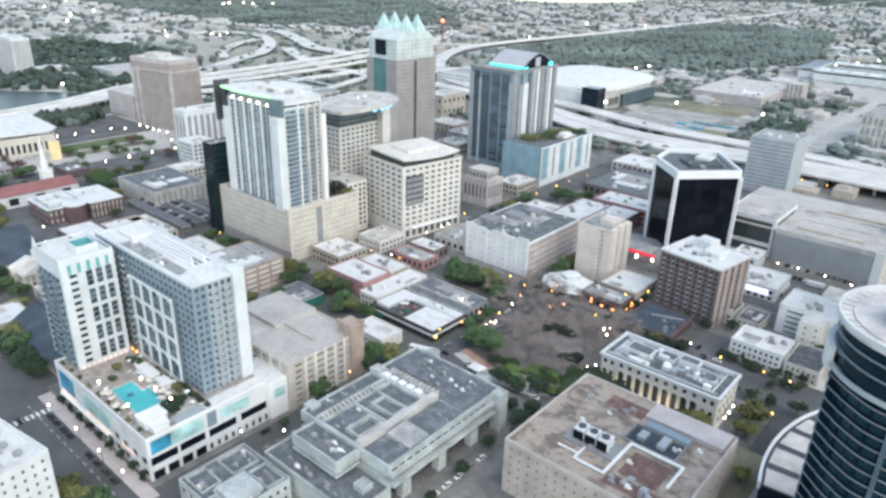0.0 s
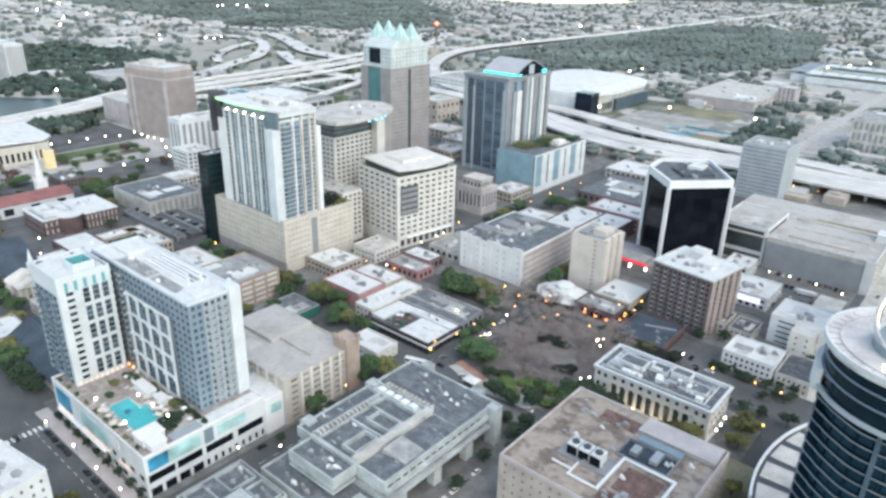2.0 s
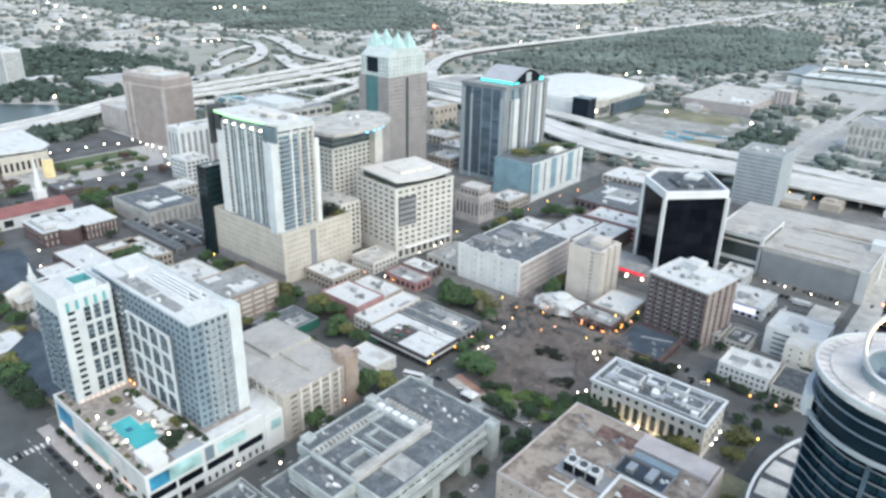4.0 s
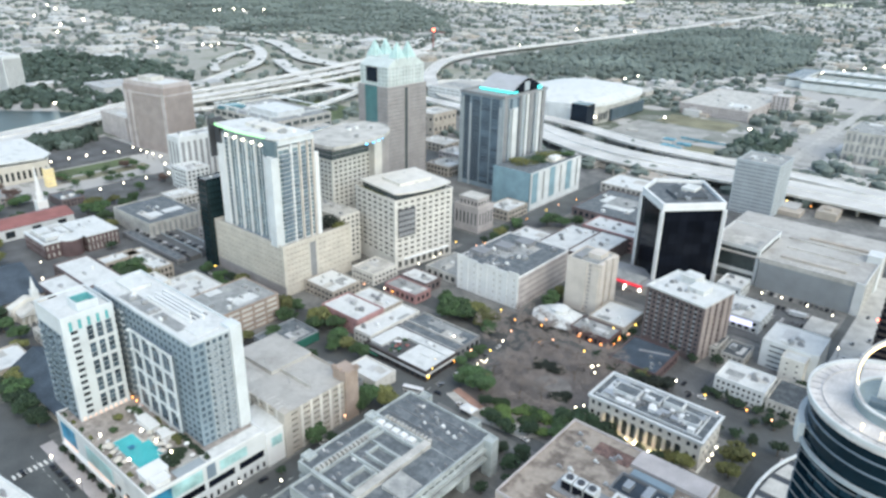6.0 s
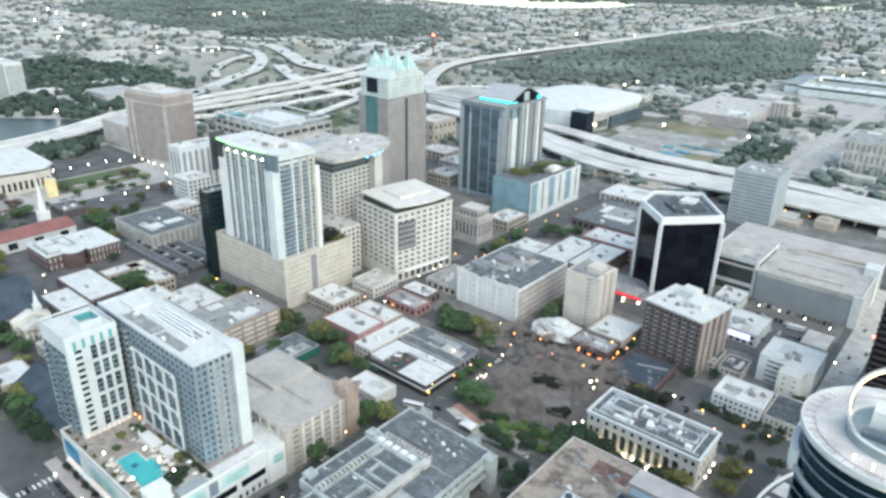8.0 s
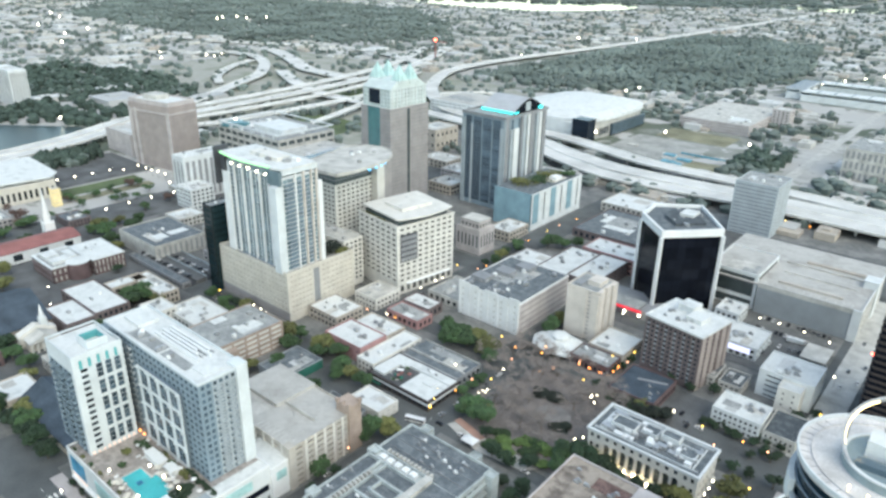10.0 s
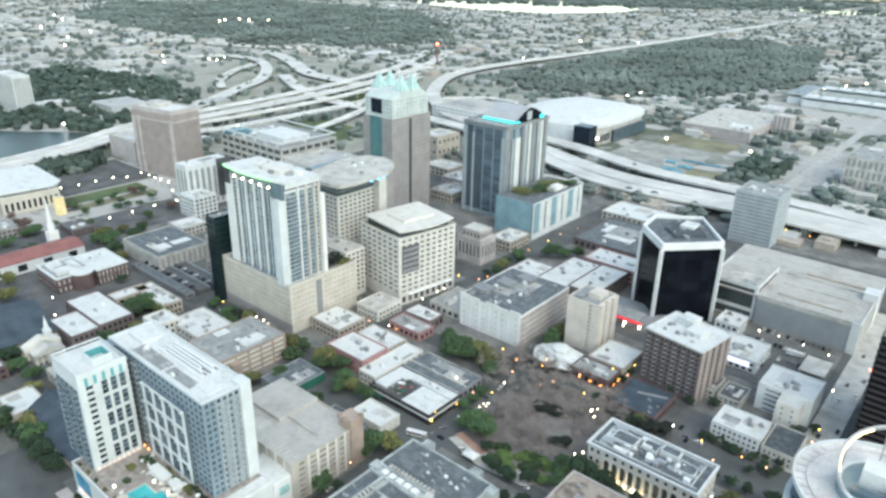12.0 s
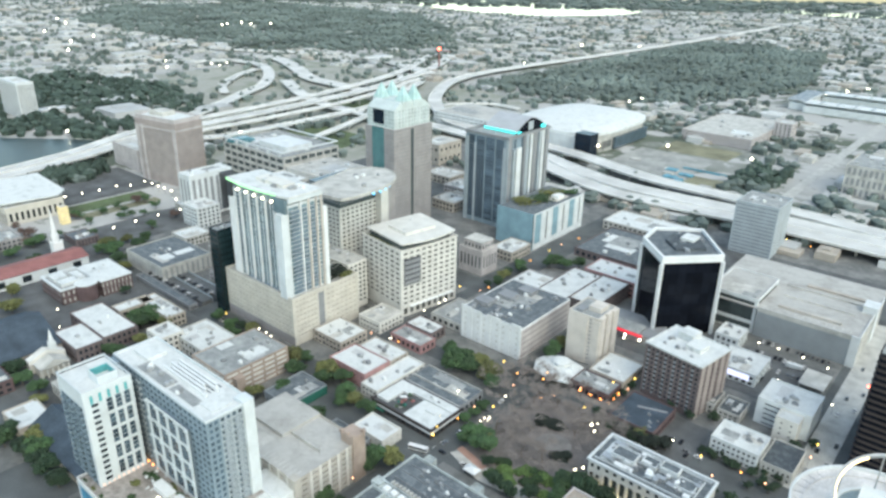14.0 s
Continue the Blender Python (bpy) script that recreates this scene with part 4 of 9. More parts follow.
def plaza_tower():
    ob = thing("office_tower", "cream office tower with a rounded overhanging roof and blue lamps", "office tower", -378, 346)
    h = 68.5
    s, spots = Shape(), []
    x0, x1, y0, y1 = -44.0, -3.0, -18.0, 22.0
    s.box(x0, x1 - 0.5, y0 + 0.5, y1, 0, h)
    facade(s, spots, (x0, y0), (x1, y0), 30, h, 9, 11, 0.6, 0.5, 0.25, 0.5, edge=1)
    facade(s, spots, (x1, y0 + 0.5), (x1, y1), 30, h, 8, 11, 0.6, 0.5, 0.25, 0.5, edge=1)
    s.box(x0, x1, y0, y0 + 0.5, 0, 30).box(x1 - 0.5, x1, y0 + 0.5, y1, 0, 30)
    part("wall", s, M["cream_light"], ob)
    panes(ob, spots, "glass_dim")
    part("parapet", Shape().ring(rect(x0, x1, y0, y1), rect(x0 + 0.4, x1 - 0.4, y0 + 0.4, y1 - 0.4), h, h + 1), M["cream_light"], ob)
    part("glass_band", Shape().box(x0 + 3, x1 - 2, y0 + 2, y1, h, h + 15.6), M["glass_smoke"], ob, "dark glass top storeys")
    for k in range(4):
        part("floor_line", Shape().box(x0 + 2.8, x1 - 1.8, y0 + 1.8, y1, h + 3.4 + 3.4 * k, h + 3.9 + 3.4 * k), M["grey_panel"], ob)
    part("stair_core", Shape().box(x1 - 0.4, x1 + 6, y1 - 2, y1 + 6, 0, h + 15.6), M["cream_light"], ob)
    part("stair_core", Shape().box(x1 - 1, x1 + 4, y1 + 6, y1 + 16, 0, h + 14), M["taupe"], ob, "brown recessed core wall")
    curve = [(-24, -29), (2, -37), (18, -34), (21, -22), (20.5, -8), (19.5, 6), (15.5, 20), (8, 32), (-2, 40), (-14, 43), (-27, 38), (-36, 24)]
    part("rounded_roof", Shape().prism(curve, h + 15.6, h + 17.4), M["pale_concrete"], ob, "rounded overhanging roof slab")
    part("roof_rim", Shape().ring(curve, [(x * 0.97 - 0.2, y * 0.97 + 0.1) for x, y in curve], h + 17.4, h + 18.0), M["pale_concrete"], ob)
    for x, y in ((18.6, -3), (18.0, 4.5), (16.2, 11.5), (13.6, 18)):
        part("blue_lamp", Shape().tube(x, y, h + 14.2, h + 15.6, 1.0, n=10), M["lamp_blue"], ob, "blue lamp under the eaves")
    roof_units(ob, -20, 10, -20, 28, h + 17.4, 5, big=3)


plaza_tower()
block("podium_wing", "low pale cream wing between the office towers", "building", -394, -352, 309, 327.5, 37, "cream_light", "pale_concrete", "glass", (8, 4), 9, units=3, ground=4)


# ---- tower with four glass pyramids ----
def pyramid_tower():
    ox, oy = -457.0, 471.0
    ob = thing("bank_tower", "taupe stone bank tower crowned with pale green pyramids", "bank tower", ox, oy)
    a, b = 19.0, 26.0
    s, spots = Shape(), []
    s.box(-a, a - 0.5, -b + 0.5, b, 0, 101)
    facade(s, spots, (-a, -b), (-a + 9, -b), 10, 101, 4, 26, 0.6, 0.5, 0.25, 0.5)
    facade(s, spots, (a - 13, -b), (a, -b), 10, 101, 6, 26, 0.6, 0.5, 0.25, 0.5)
    facade(s, spots, (a, -b + 0.5), (a, -b + 21), 10, 101, 9, 26, 0.6, 0.5, 0.25, 0.5)
    facade(s, spots, (a, -b + 29), (a, b), 10, 101, 10, 26, 0.6, 0.5, 0.25, 0.5)
    part("shaft", s, M["taupe"], ob)
    panes(ob, spots, "grey_panel", name="window", most=60)
    part("glass_strip", Shape().box(-a + 9, a - 13, -b + 0.2, -b + 0.9, 10, 101), M["glass_teal"], ob, "teal glass strip")
    part("glass_strip", Shape().box(a - 0.9, a - 0.2, -b + 21, -b + 29, 10, 101), M["taupe"], ob, "recessed stone strip")
    part("dark_slot", Shape().box(a - 0.2, a - 0.1, -b + 22.6, -b + 26.4, 10, 99), M["glass_smoke"], ob, "dark glass slot")
    s, spots = Shape(), []
    c, d = a - 1.5, b - 2
    s.box(-c, c - 0.5, -d + 0.5, d, 101, 118)
    facade(s, spots, (-c, -d), (c, -d), 101, 118, 8, 5, 0.5, 0.5, 0.25, 0.5)
    facade(s, spots, (c, -d + 0.5), (c, d), 101, 118, 11, 5, 0.5, 0.5, 0.25, 0.5)
    part("crown", s, M["crown_glass"], ob, "pale stepped crown")
    panes(ob, spots, "glass_mist", most=24)
    part("crown_shoulder", Shape().prism(rect(-c, c, -d, d), 118, 124, rect(-c + 0.6, c - 0.6, -15, 15)), M["crown_glass"], ob, "sloping glazed shoulder")
    part("crown_window", Shape().box(-c + 8, c - 13, -d - 0.2, -d + 0.3, 104, 117), M["glass_navy"], ob, "large dark crown window")
    for i in range(8):
        part("crown_mullion", Shape().box(c - 0.02, c + 0.35, -d + 2 + 6.2 * i, -d + 2.8 + 6.2 * i, 101, 118), M["white_wall"], ob)
    for sx in (-1, 1):
        for sy in (-1, 1):
            px, py = sx * 14.0 - 1.5, sy * 7.0
            r = 5.8
            part("gable", Shape().prism(rect(px - r, px + r, py - r, py + r), 121, 125), M["crown_glass"], ob)
            part("pyramid", Shape().prism(rect(px - r + 0.4, px + r - 0.4, py - r + 0.4, py + r - 0.4), 125, 138.5, rect(px - 0.15, px + 0.15, py - 0.15, py + 0.15)), M["copper_green"], ob, "pale green pyramid roof")
            for ex, ey in ((0, -1), (1, 0), (0, 1), (-1, 0)):
                qx, qy = px + ex * (r - 1.9), py + ey * (r - 1.9)
                part("dormer", Shape().prism(rect(qx - 2.1, qx + 2.1, qy - 2.1, qy + 2.1), 125, 131.5, rect(qx - 0.1, qx + 0.1, qy - 0.1, qy + 0.1)), M["copper_green"], ob)


pyramid_tower()


for q in ((-540, -500, 600, 632, 9, "tan"), (-492, -462, 580, 610, 8, "pale_pink_wall"), (-466, -436, 530, 560, 10, "tan"), (-470, -440, 566, 577, 6, "beige")):
    block("low_building", "low pale tan building near the highway", "building", *q[:5], q[5], "pale_concrete", "glass", (6, 6), 2, units=3)

# ---- blue-grey tower with an arched roof ----
def west_tower():
    ox, oy = -394.5, 563.0
    ob = thing("condo_tower", "blue-grey striped tower with a dark arched roof and cyan light strip", "condo tower", ox, oy)
    a, b, h = 26.0, 36.0, 90.0
    part("core", Shape().box(-a, a - 1, -b + 1, b, 0, h), M["steel_panel"], ob)
    # street front: broad denim glazing between slim piers
    spots = []
    for x0, x1 in ((-a + 4.4, -a + 11.4), (-a + 13.4, -a + 24), (-a + 25, -a + 36), (-a + 37, -a + 46)):
        for k in range(27):
            spots.append(((x0 + x1) / 2, -b + 0.95, 4.5 + 3.1 * k, 0, x1 - x0, 2.9))
    panes(ob, spots[::-1], "glass_denim", most=60)
    for x0, x1, mat, top in ((-a, -a + 4.4, "rail_grey", h - 4), (-a + 11.4, -a + 13.4, "pale_steel", h - 9), (-a + 24, -a + 25, "steel_panel", h), (-a + 36, -a + 37, "steel_panel", h), (-a + 46, -a + 49, "pale_steel", h - 9), (-a + 49.4, a, "rail_grey", h - 1)):
        part("pier", Shape().box(x0, x1, -b, -b + 1, 0, top), M[mat], ob)
    # side: pale piers with dark recesses between them
    spots = []
    y, k = -b + 1, 0
    for w, gap in ((5.0, 2.6), (2.4, 3.4), (8.0, 3.2), (2.2, 2.2), (3.6, 3.0), (3.6, 2.6), (6.0, 3.2), (2.4, 2.8), (4.6, 2.0), (5.0, 3.0)):
        part("pier", Shape().box(a - 1, a + (0.9 if k % 2 else 0.4), y, min(y + w, b), 0, h - (11 if k in (1, 2) else 0)), M["pale_steel" if k in (1, 4, 7) else "white_wall" if k in (2, 5, 8) else "grey_panel"], ob)
        y += w
        if y + gap < b:
            for f in range(27):
                spots.append((a - 0.95, y + gap / 2, 4.5 + 3.1 * f, 90, gap, 2.9))
        y, k = y + gap, k + 1
    panes(ob, spots[::-1], "glass_denim", most=60)
    part("top_band", Shape().ring(rect(-a - 0.3, a + 0.3, -b - 0.3, b + 0.3), rect(-a + 0.6, a - 0.6, -b + 0.6, b - 0.6), h - 0.1, h + 2.4), M["grey_panel"], ob)
    part("roof", Shape().box(-a + 0.6, a - 0.6, -b + 0.6, b - 0.6, h, h + 0.6), M["grey_roof"], ob)
    n = 10
    arch = [(-22 + 50 * i / n, h + 3.4 + 11 * (1 - abs(2 * i / n - 1) ** 1.5)) for i in range(n + 1)]
    s = Shape()
    vs, fs = [], []
    for y, z in arch:
        vs += [(-18, y + 6, z), (21, y + 6, z), (-18, y + 6, z - 0.7), (21, y + 6, z - 0.7)]
    for i in range(n):
        k, m = 4 * i, 4 * i + 4
        fs += [(k, k + 1, m + 1, m), (k + 3, k + 2, m + 2, m + 3), (k + 1, k + 3, m + 3, m + 1), (k + 2, k, m, m + 2)]
    fs += [(0, 2, 3, 1), (4 * n, 4 * n + 1, 4 * n + 3, 4 * n + 2)]
    part("arched_roof", s.add(vs, fs), M["lavender_roof"], ob, "pale grey arched metal roof")
    g = Shape()
    g.add([(20.6, y + 6, z - 0.7) for y, z in arch] + [(20.6, y + 6, h + 0.6) for y, z in arch] + [(19.6, y + 6, z - 0.7) for y, z in arch] + [(19.6, y + 6, h + 0.6) for y, z in arch],
          [(n + 1 + i, n + 2 + i, i + 1, i) for i in range(n)] + [(3 * n + 4 + i, 2 * n + 2 + i, 2 * n + 3 + i, 3 * n + 5 + i) for i in range(n)])
    part("gable_end", g, M["glass_black"], ob, "black glazed gable end")
    part("penthouse", Shape().box(-17, 18, -15, 31, h + 0.6, h + 3.2), M["grey_panel"], ob)
    part("gable_panel", Shape().box(20.62, 21.0, 4, 12, h + 2, h + 10.5), M["pale_steel"], ob, "pale panel in the dark gable")
    part("light_strip", Shape().box(-18, 20, -16.6, -16.1, h + 1.6, h + 3.4), M["lamp_cyan"], ob, "cyan light strip")
    part("light_strip", Shape().box(20.7, 21.1, -15, -8, h + 1.6, h + 2.8), M["lamp_cyan"], ob, "cyan light strip")
    part("light_strip", Shape().box(21.1, 21.6, 26, 33, h + 1.4, h + 4.4), M["lamp_cyan"], ob, "cyan light strip")


west_tower()


def blue_garage():
    ob = thing("parking_garage", "light blue panelled parking garage with a roof garden", "parking garage", -338.5, 545)
    a, b, h = 20.5, 44.0, 34.0
    s, spots = Shape(), []
    s.box(-a, a - 0.6, -b + 0.6, b, 0, h - 0.5)
    s.box(-a, a, -b, -b + 0.6, 0, h + 1)
    part("wall", s, M["blue_panel"], ob)
    w = Shape()
    facade(w, spots, (a, -b), (a, b), 5, h, 6, 1, 0.14, 0.92, 0.04, 0.6)
    w.box(a - 0.6, a, -b + 0.6, b, 0, 5)
    part("side_wall", w, M["white_wall"], ob, "pale side wall with dark slots")
    panes(ob, spots, "glass")
    for j in range(3):
        part("panel", Shape().box(a, a + 0.25, -b + 3 + 29 * j, -b + 12 + 29 * j, 6, h), M["blue_panel"], ob)
    part("roof", Shape().box(-a + 0.5, a - 0.6, -b + 0.6, b - 0.5, h - 0.5, h), M["gravel_roof"], ob)
    part("parapet", Shape().box(a - 0.6, a, -b + 0.6, b, h, h + 1), M["white_wall"], ob)
    for i, (x, y, rx, ry) in enumerate([(-6, -20, 10, 8), (2, 0, 9, 9), (-4, 20, 9, 8), (8, 34, 7, 6)]):
        part("roof_garden", leaf_shape(x, y, h + 1.6, rx * 1.35, ry * 1.4, 2.6, 420, 20 + i, 1.0), M["leaf" if i % 2 else "leaf_olive"], ob)
    part("pool_terrace", Shape().box(-2, 14, 4, 26, h, h + 0.5), M["cream"], ob)
    part("cabana", Shape().box(4, 12, 10, 20, h + 0.5, h + 3.5), M["white"], ob)


blue_garage()


# ---- black glass tower ----
def black_tower():
    ox, oy = -166.0, 464.0
    ob = thing("black_glass_tower", "black glass office tower with white corner frames", "office tower", ox, oy)
    out = [(x - ox, y - oy) for x, y in [(-167, 428), (-137, 461), (-168, 501), (-197, 480), (-194, 454)]]
    n = len(out)
    h = 61.0

    def inset(k):
        return [(x * k, y * k) for x, y in out]

    glass = inset(0.965)
    part("core", Shape().prism(inset(0.95), 0, h - 2.6), M["glass_black"], ob)
    spots = []
    for i in range(n):
        (ax, ay), (bx, by) = glass[i], glass[(i + 1) % n]
        run = math.hypot(bx - ax, by - ay)
        m = max(2, round(run / 6.5))
        ang = math.degrees(math.atan2(by - ay, bx - ax))
        if i in (0, 1, 4):
            for j in range(m):
                t = (j + 0.5) / m
                for k in range(6):
                    spots.append((ax + (bx - ax) * t, ay + (by - ay) * t, 8 + 8.1 * k, ang, run / m - 0.22, 7.95))
    panes(ob, spots, "glass_black")
    band = inset(0.93)
    part("top_band", Shape().ring(out, band, h - 4.6, h + 0.6), M["white"], ob, "white top band")
    for i in range(n):
        (x, y), (gx, gy) = out[i], glass[i]
        dx, dy = x - gx, y - gy
        part("corner_frame", Shape().prism([(x - 1.1 * (1 if k in (0, 3) else -1) - dx * 0.2, y - 1.1 * (1 if k < 2 else -1) - dy * 0.2) for k in (0, 1, 2, 3)], 0, h - 4.7), M["white"], ob, "white corner post")
    part("roof", Shape().prism(band, h - 2.5, h - 1.6), M["gravel_roof"], ob)
    part("roof_house", Shape().prism([(x * 0.5, y * 0.5 + 3) for x, y in out], h - 1.6, h + 0.4), M["shingle"], ob)
    part("roof_house", Shape().box(-6, 4, 4, 16, h + 0.4, h + 2.2), M["white_roof"], ob)
    roof_units(ob, -16, 16, -16, 20, h - 1.6, 8, big=3.5)
    part("canopy", Shape().box(-30, -4, -52, -38, 7.2, 7.9), M["grey_roof"], ob, "grey entrance canopy")
    part("sign", Shape().box(-20, -1, -52.6, -52.1, 5.6, 7.2), M["red_paint"], ob, "long red lit sign band")
    part("sign_lamp", Shape().tube(-13, -53, 3.4, 4.6, 0.7, n=8), M["lamp_white"], ob)
    part("sign_lamp", Shape().tube(-2, -53, 3.4, 4.6, 0.7, n=8), M["lamp_white"], ob)
    part("podium", Shape().box(-42, 6, -50, -22, 0, 6.5), M["grey_panel"], ob)


black_tower()


# ---- large garage and its link ----
def large_garage():
    ob = thing("parking_garage", "long pale parking garage with a blank grey wall", "parking garage", -81.5, 520)
    a, b, h = 32.5, 40.0, 21.5
    s, spots = Shape(), []
    s.box(-a, a - 0.5, -b + 0.5, b, 0, h - 1)
    facade(s, spots, (a, -b + 0.5), (a, b), 0, h - 1, 9, 6, 0.8, 0.4, 0.4, 0.5)
    part("wall", s, M["pale_concrete"], ob)
    # charcoal sheets close the bays, standing for the shaded decks inside
    panes(ob, spots, "dark_panel", name="opening")
    part("blank_wall", Shape().box(-a, a - 5, -b, -b + 0.5, 0, h + 1), M["blue_grey_wall"], ob, "blank blue-grey wall")
    part("end_pier", Shape().box(a - 5, a + 0.4, -b - 0.6, -b + 0.5, 0, h + 1), M["white_wall"], ob)
    part("roof_deck", Shape().box(-a - 40, a - 0.5, -b + 0.5, b + 16, h - 1, h), M["beige_deck"], ob, "bare concrete roof deck")
    part("lower_floor", Shape().box(-a - 40, -a, -b + 30, b + 16, 0, h - 1), M["concrete"], ob)
    part("ramp_wall", Shape().box(-a + 8, a - 10, -6, -5.4, h, h + 1.1), M["pale_concrete"], ob)
    part("ramp_wall", Shape().box(-a + 4, a - 6, 14, 14.6, h, h + 1.1), M["pale_concrete"], ob)
    part("parapet", Shape().box(a - 0.5, a, -b + 0.5, b, h - 1, h + 1.1), M["white_wall"], ob)
    part("stair_tower", Shape().box(a - 8, a + 1, 4, 16, 0, h + 5).box(a - 8.4, a + 1.4, 3.6, 16.4, h + 5, h + 5.5), M["white_wall"], ob)
    part("wall_coping", Shape().box(-a - 0.05, a - 5, -b - 0.12, -b, h - 2.2, h + 1.1), M["pale_concrete"], ob, "pale top band")
    part("roof_plant", Shape().box(-a + 10, a - 14, -b + 12, -b + 15, h, h + 1.6), M["beige"], ob)
    part("roof_plant", Shape().box(-a + 16, a - 8, 22, 26, h, h + 1.4), M["tan"], ob)
    for i in range(12):
        part("kerb_line", Shape().box(-a + 3 + 5 * i, -a + 3.2 + 5 * i, -b + 4, -b + 9, h, h + 0.04), M["paint"], ob)


large_garage()
block("link_building", "white framed block with a dark glass wall", "building", -149, -115, 482, 530, 26, "white_wall", "beige_deck", "glass_smoke", (1, 1), 1, 0.92, 0.84, 0.08, ground=8)
part("lower_glass", Shape().box(-15, 15, -24.12, -24.0, 1, 6.6), M["glass_smoke"], bpy.data.objects["link_building"], "dark glass at street level")
block("entry_block", "small white stepped block by the garage", "building", -130, -114, 448, 468, 9, "white_wall", "white_roof", "glass", (4, 4), 2, units=3)
ob = block("low_shop", "low white shop with a bright sign band", "shop", -116, -90, 411, 440, 8, "white_wall", "white_roof", "glass", (6, 5), 2, units=6)
part("sign_band", Shape().box(-11.5, 9, -14.8, -14.55, 3.6, 7.2), M["lamp_lavender"], ob, "softly lit lavender sign band")

# ---- grey banded office ----
block("office_building", "grey office block with long window bands", "office building", -186, -149, 630, 670, 48, "pale_steel", "grey_roof", "grey_panel", (4, 1), 14, 0.94, 0.34, 0.33, units=4, edge=1.0)


# ---- brown brick hotel ----
def brick_hotel():
    ob = thing("brick_hotel", "brown brick hotel slab with pale window columns and white roof", "hotel", -121.3, 371.4, turn=-9)
    a, b, h = 18.3, 16.0, 35.0
    s, spots = Shape(), []
    s.box(-a, a - 0.4, -b + 0.4, b, 0, h)
    facade(s, spots, (-a, -b), (a, -b), 4, h - 1, 12, 10, 0.5, 0.55, 0.2, 0.4, edge=0.8)
    s.box(-a, a, -b, -b + 0.4, 0, 4).box(-a, a, -b, -b + 0.4, h - 1, h)
    facade(s, spots, (a, -b + 0.4), (a, b), 4, h - 1, 4, 10, 0.22, 0.45, 0.25, 0.4, edge=2)
    s.box(a - 0.4, a, -b + 0.4, b, 0, 4).box(a - 0.4, a, -b + 0.4, b, h - 1, h)
    part("wall", s, M["brick_brown"], ob)
    panes(ob, spots, "glass")
    for y0, y1 in ((-b + 0.5, -b + 4.6), (-b + 6.8, -b + 11.4), (-b + 14.4, -b + 18.6), (b - 10, b - 5.4), (b - 3.2, b - 0.1)):
        part("side_pier", Shape().box(a, a + 0.18, y0, y1, 0.2, h), M["rose_stone"], ob, "rosy brick side wall")
    for i in range(6):
        x = -a + 0.8 + (2 * a - 1.6) * (2 * i + 0.5) / 12
        for k in range(10):
            part("spandrel", Shape().box(x - 0.8, x + 0.8, -b - 0.12, -b, 4 + 3.0 * k - 0.62, 4 + 3.0 * k + 0.58), M["blue_grey_wall"], ob)
    part("cornice", Shape().ring(rect(-a - 0.5, a + 0.5, -b - 0.5, b + 0.5), rect(-a + 0.3, a - 0.3, -b + 0.3, b - 0.3), h, h + 1.1), M["white_roof"], ob)
    part("roof", Shape().box(-a + 0.3, a - 0.3, -b + 0.3, b - 0.3, h, h + 0.5), M["white_roof"], ob)
    part("roof_house", Shape().box(-10, 0, 4, 14, h + 0.5, h + 5), M["white_roof"], ob)
    part("roof_house", Shape().box(0, 10, -4, 6, h + 0.5, h + 3.4), M["white_roof"], ob)
    roof_units(ob, -14, 14, -14, 2, h + 0.5, 7, big=2.4)


brick_hotel()
block("low_restaurant", "low dark-roofed brick restaurant below the hotel", "restaurant", -141, -114, 316, 347, 6.5, "brick_red", "dark_roof", "glass", (8, 8), 1, 0.5, 0.5, 0.2, units=4, big=1.6, patches=0)
part("roof_sign_bar", Shape().prism([(-5, 4), (-4.4, 2.2), (11.5, 8.0), (11, 9.8)], 6.6, 6.75), M["grey_panel"], bpy.data.objects["low_restaurant"], "pale grey roof lettering bar")


# ---- slim cream tower ----
def cream_tower():
    ob = thing("hotel_tower", "slim cream tower with blank side walls and window slots", "tower", -187.5, 376)
    a, b, h = 11.5, 12.0, 34.5
    s, spots = Shape(), []
    s.box(-a, a - 1.4, -b + 1.0, b, 0, h)
    # front: two blank masses either side of a recessed window column
    s.box(-a, 2.6, -b, -b + 1.0, 0, h).box(6.4, a, -b, -b + 1.0, 0, h - 1.5)
    facade(s, spots, (2.6, -b + 0.6), (6.4, -b + 0.6), 3, h, 1, 11, 0.5, 0.45, 0.28, 0.4)
    # side: three tall masses with slots between them
    for y0, y1, top in ((-b + 1.0, -b + 6.0, h + 1.2), (-b + 9.0, -b + 14.4, h + 1.8), (-b + 17.4, b, h + 0.6)):
        s.box(a - 1.4, a + 0.8, y0, y1, 0, top)
    for y0, y1 in ((-b + 6.0, -b + 9.0), (-b + 14.4, -b + 17.4)):
        facade(s, spots, (a - 0.8, y0), (a - 0.8, y1), 3, h, 1, 11, 0.62, 0.5, 0.25, 0.4)
    part("wall", s, M["warm_cream"], ob)
    panes(ob, spots, "taupe")
    part("parapet", Shape().ring(rect(-a, a - 1.4, -b, b), rect(-a + 0.5, a - 1.9, -b + 0.5, b - 0.5), h, h + 1.1), M["warm_cream"], ob)
    part("roof", Shape().box(-a + 0.5, a - 1.9, -b + 0.5, b - 0.5, h - 0.3, h + 0.2), M["grey_roof"], ob)
    part("roof_house", Shape().box(-2, 7, -3, 8, h + 0.2, h + 3.4), M["warm_cream"], ob)
    part("roof_house", Shape().box(-8, -3, -9, -2, h + 0.2, h + 1.8), M["grey_panel"], ob)


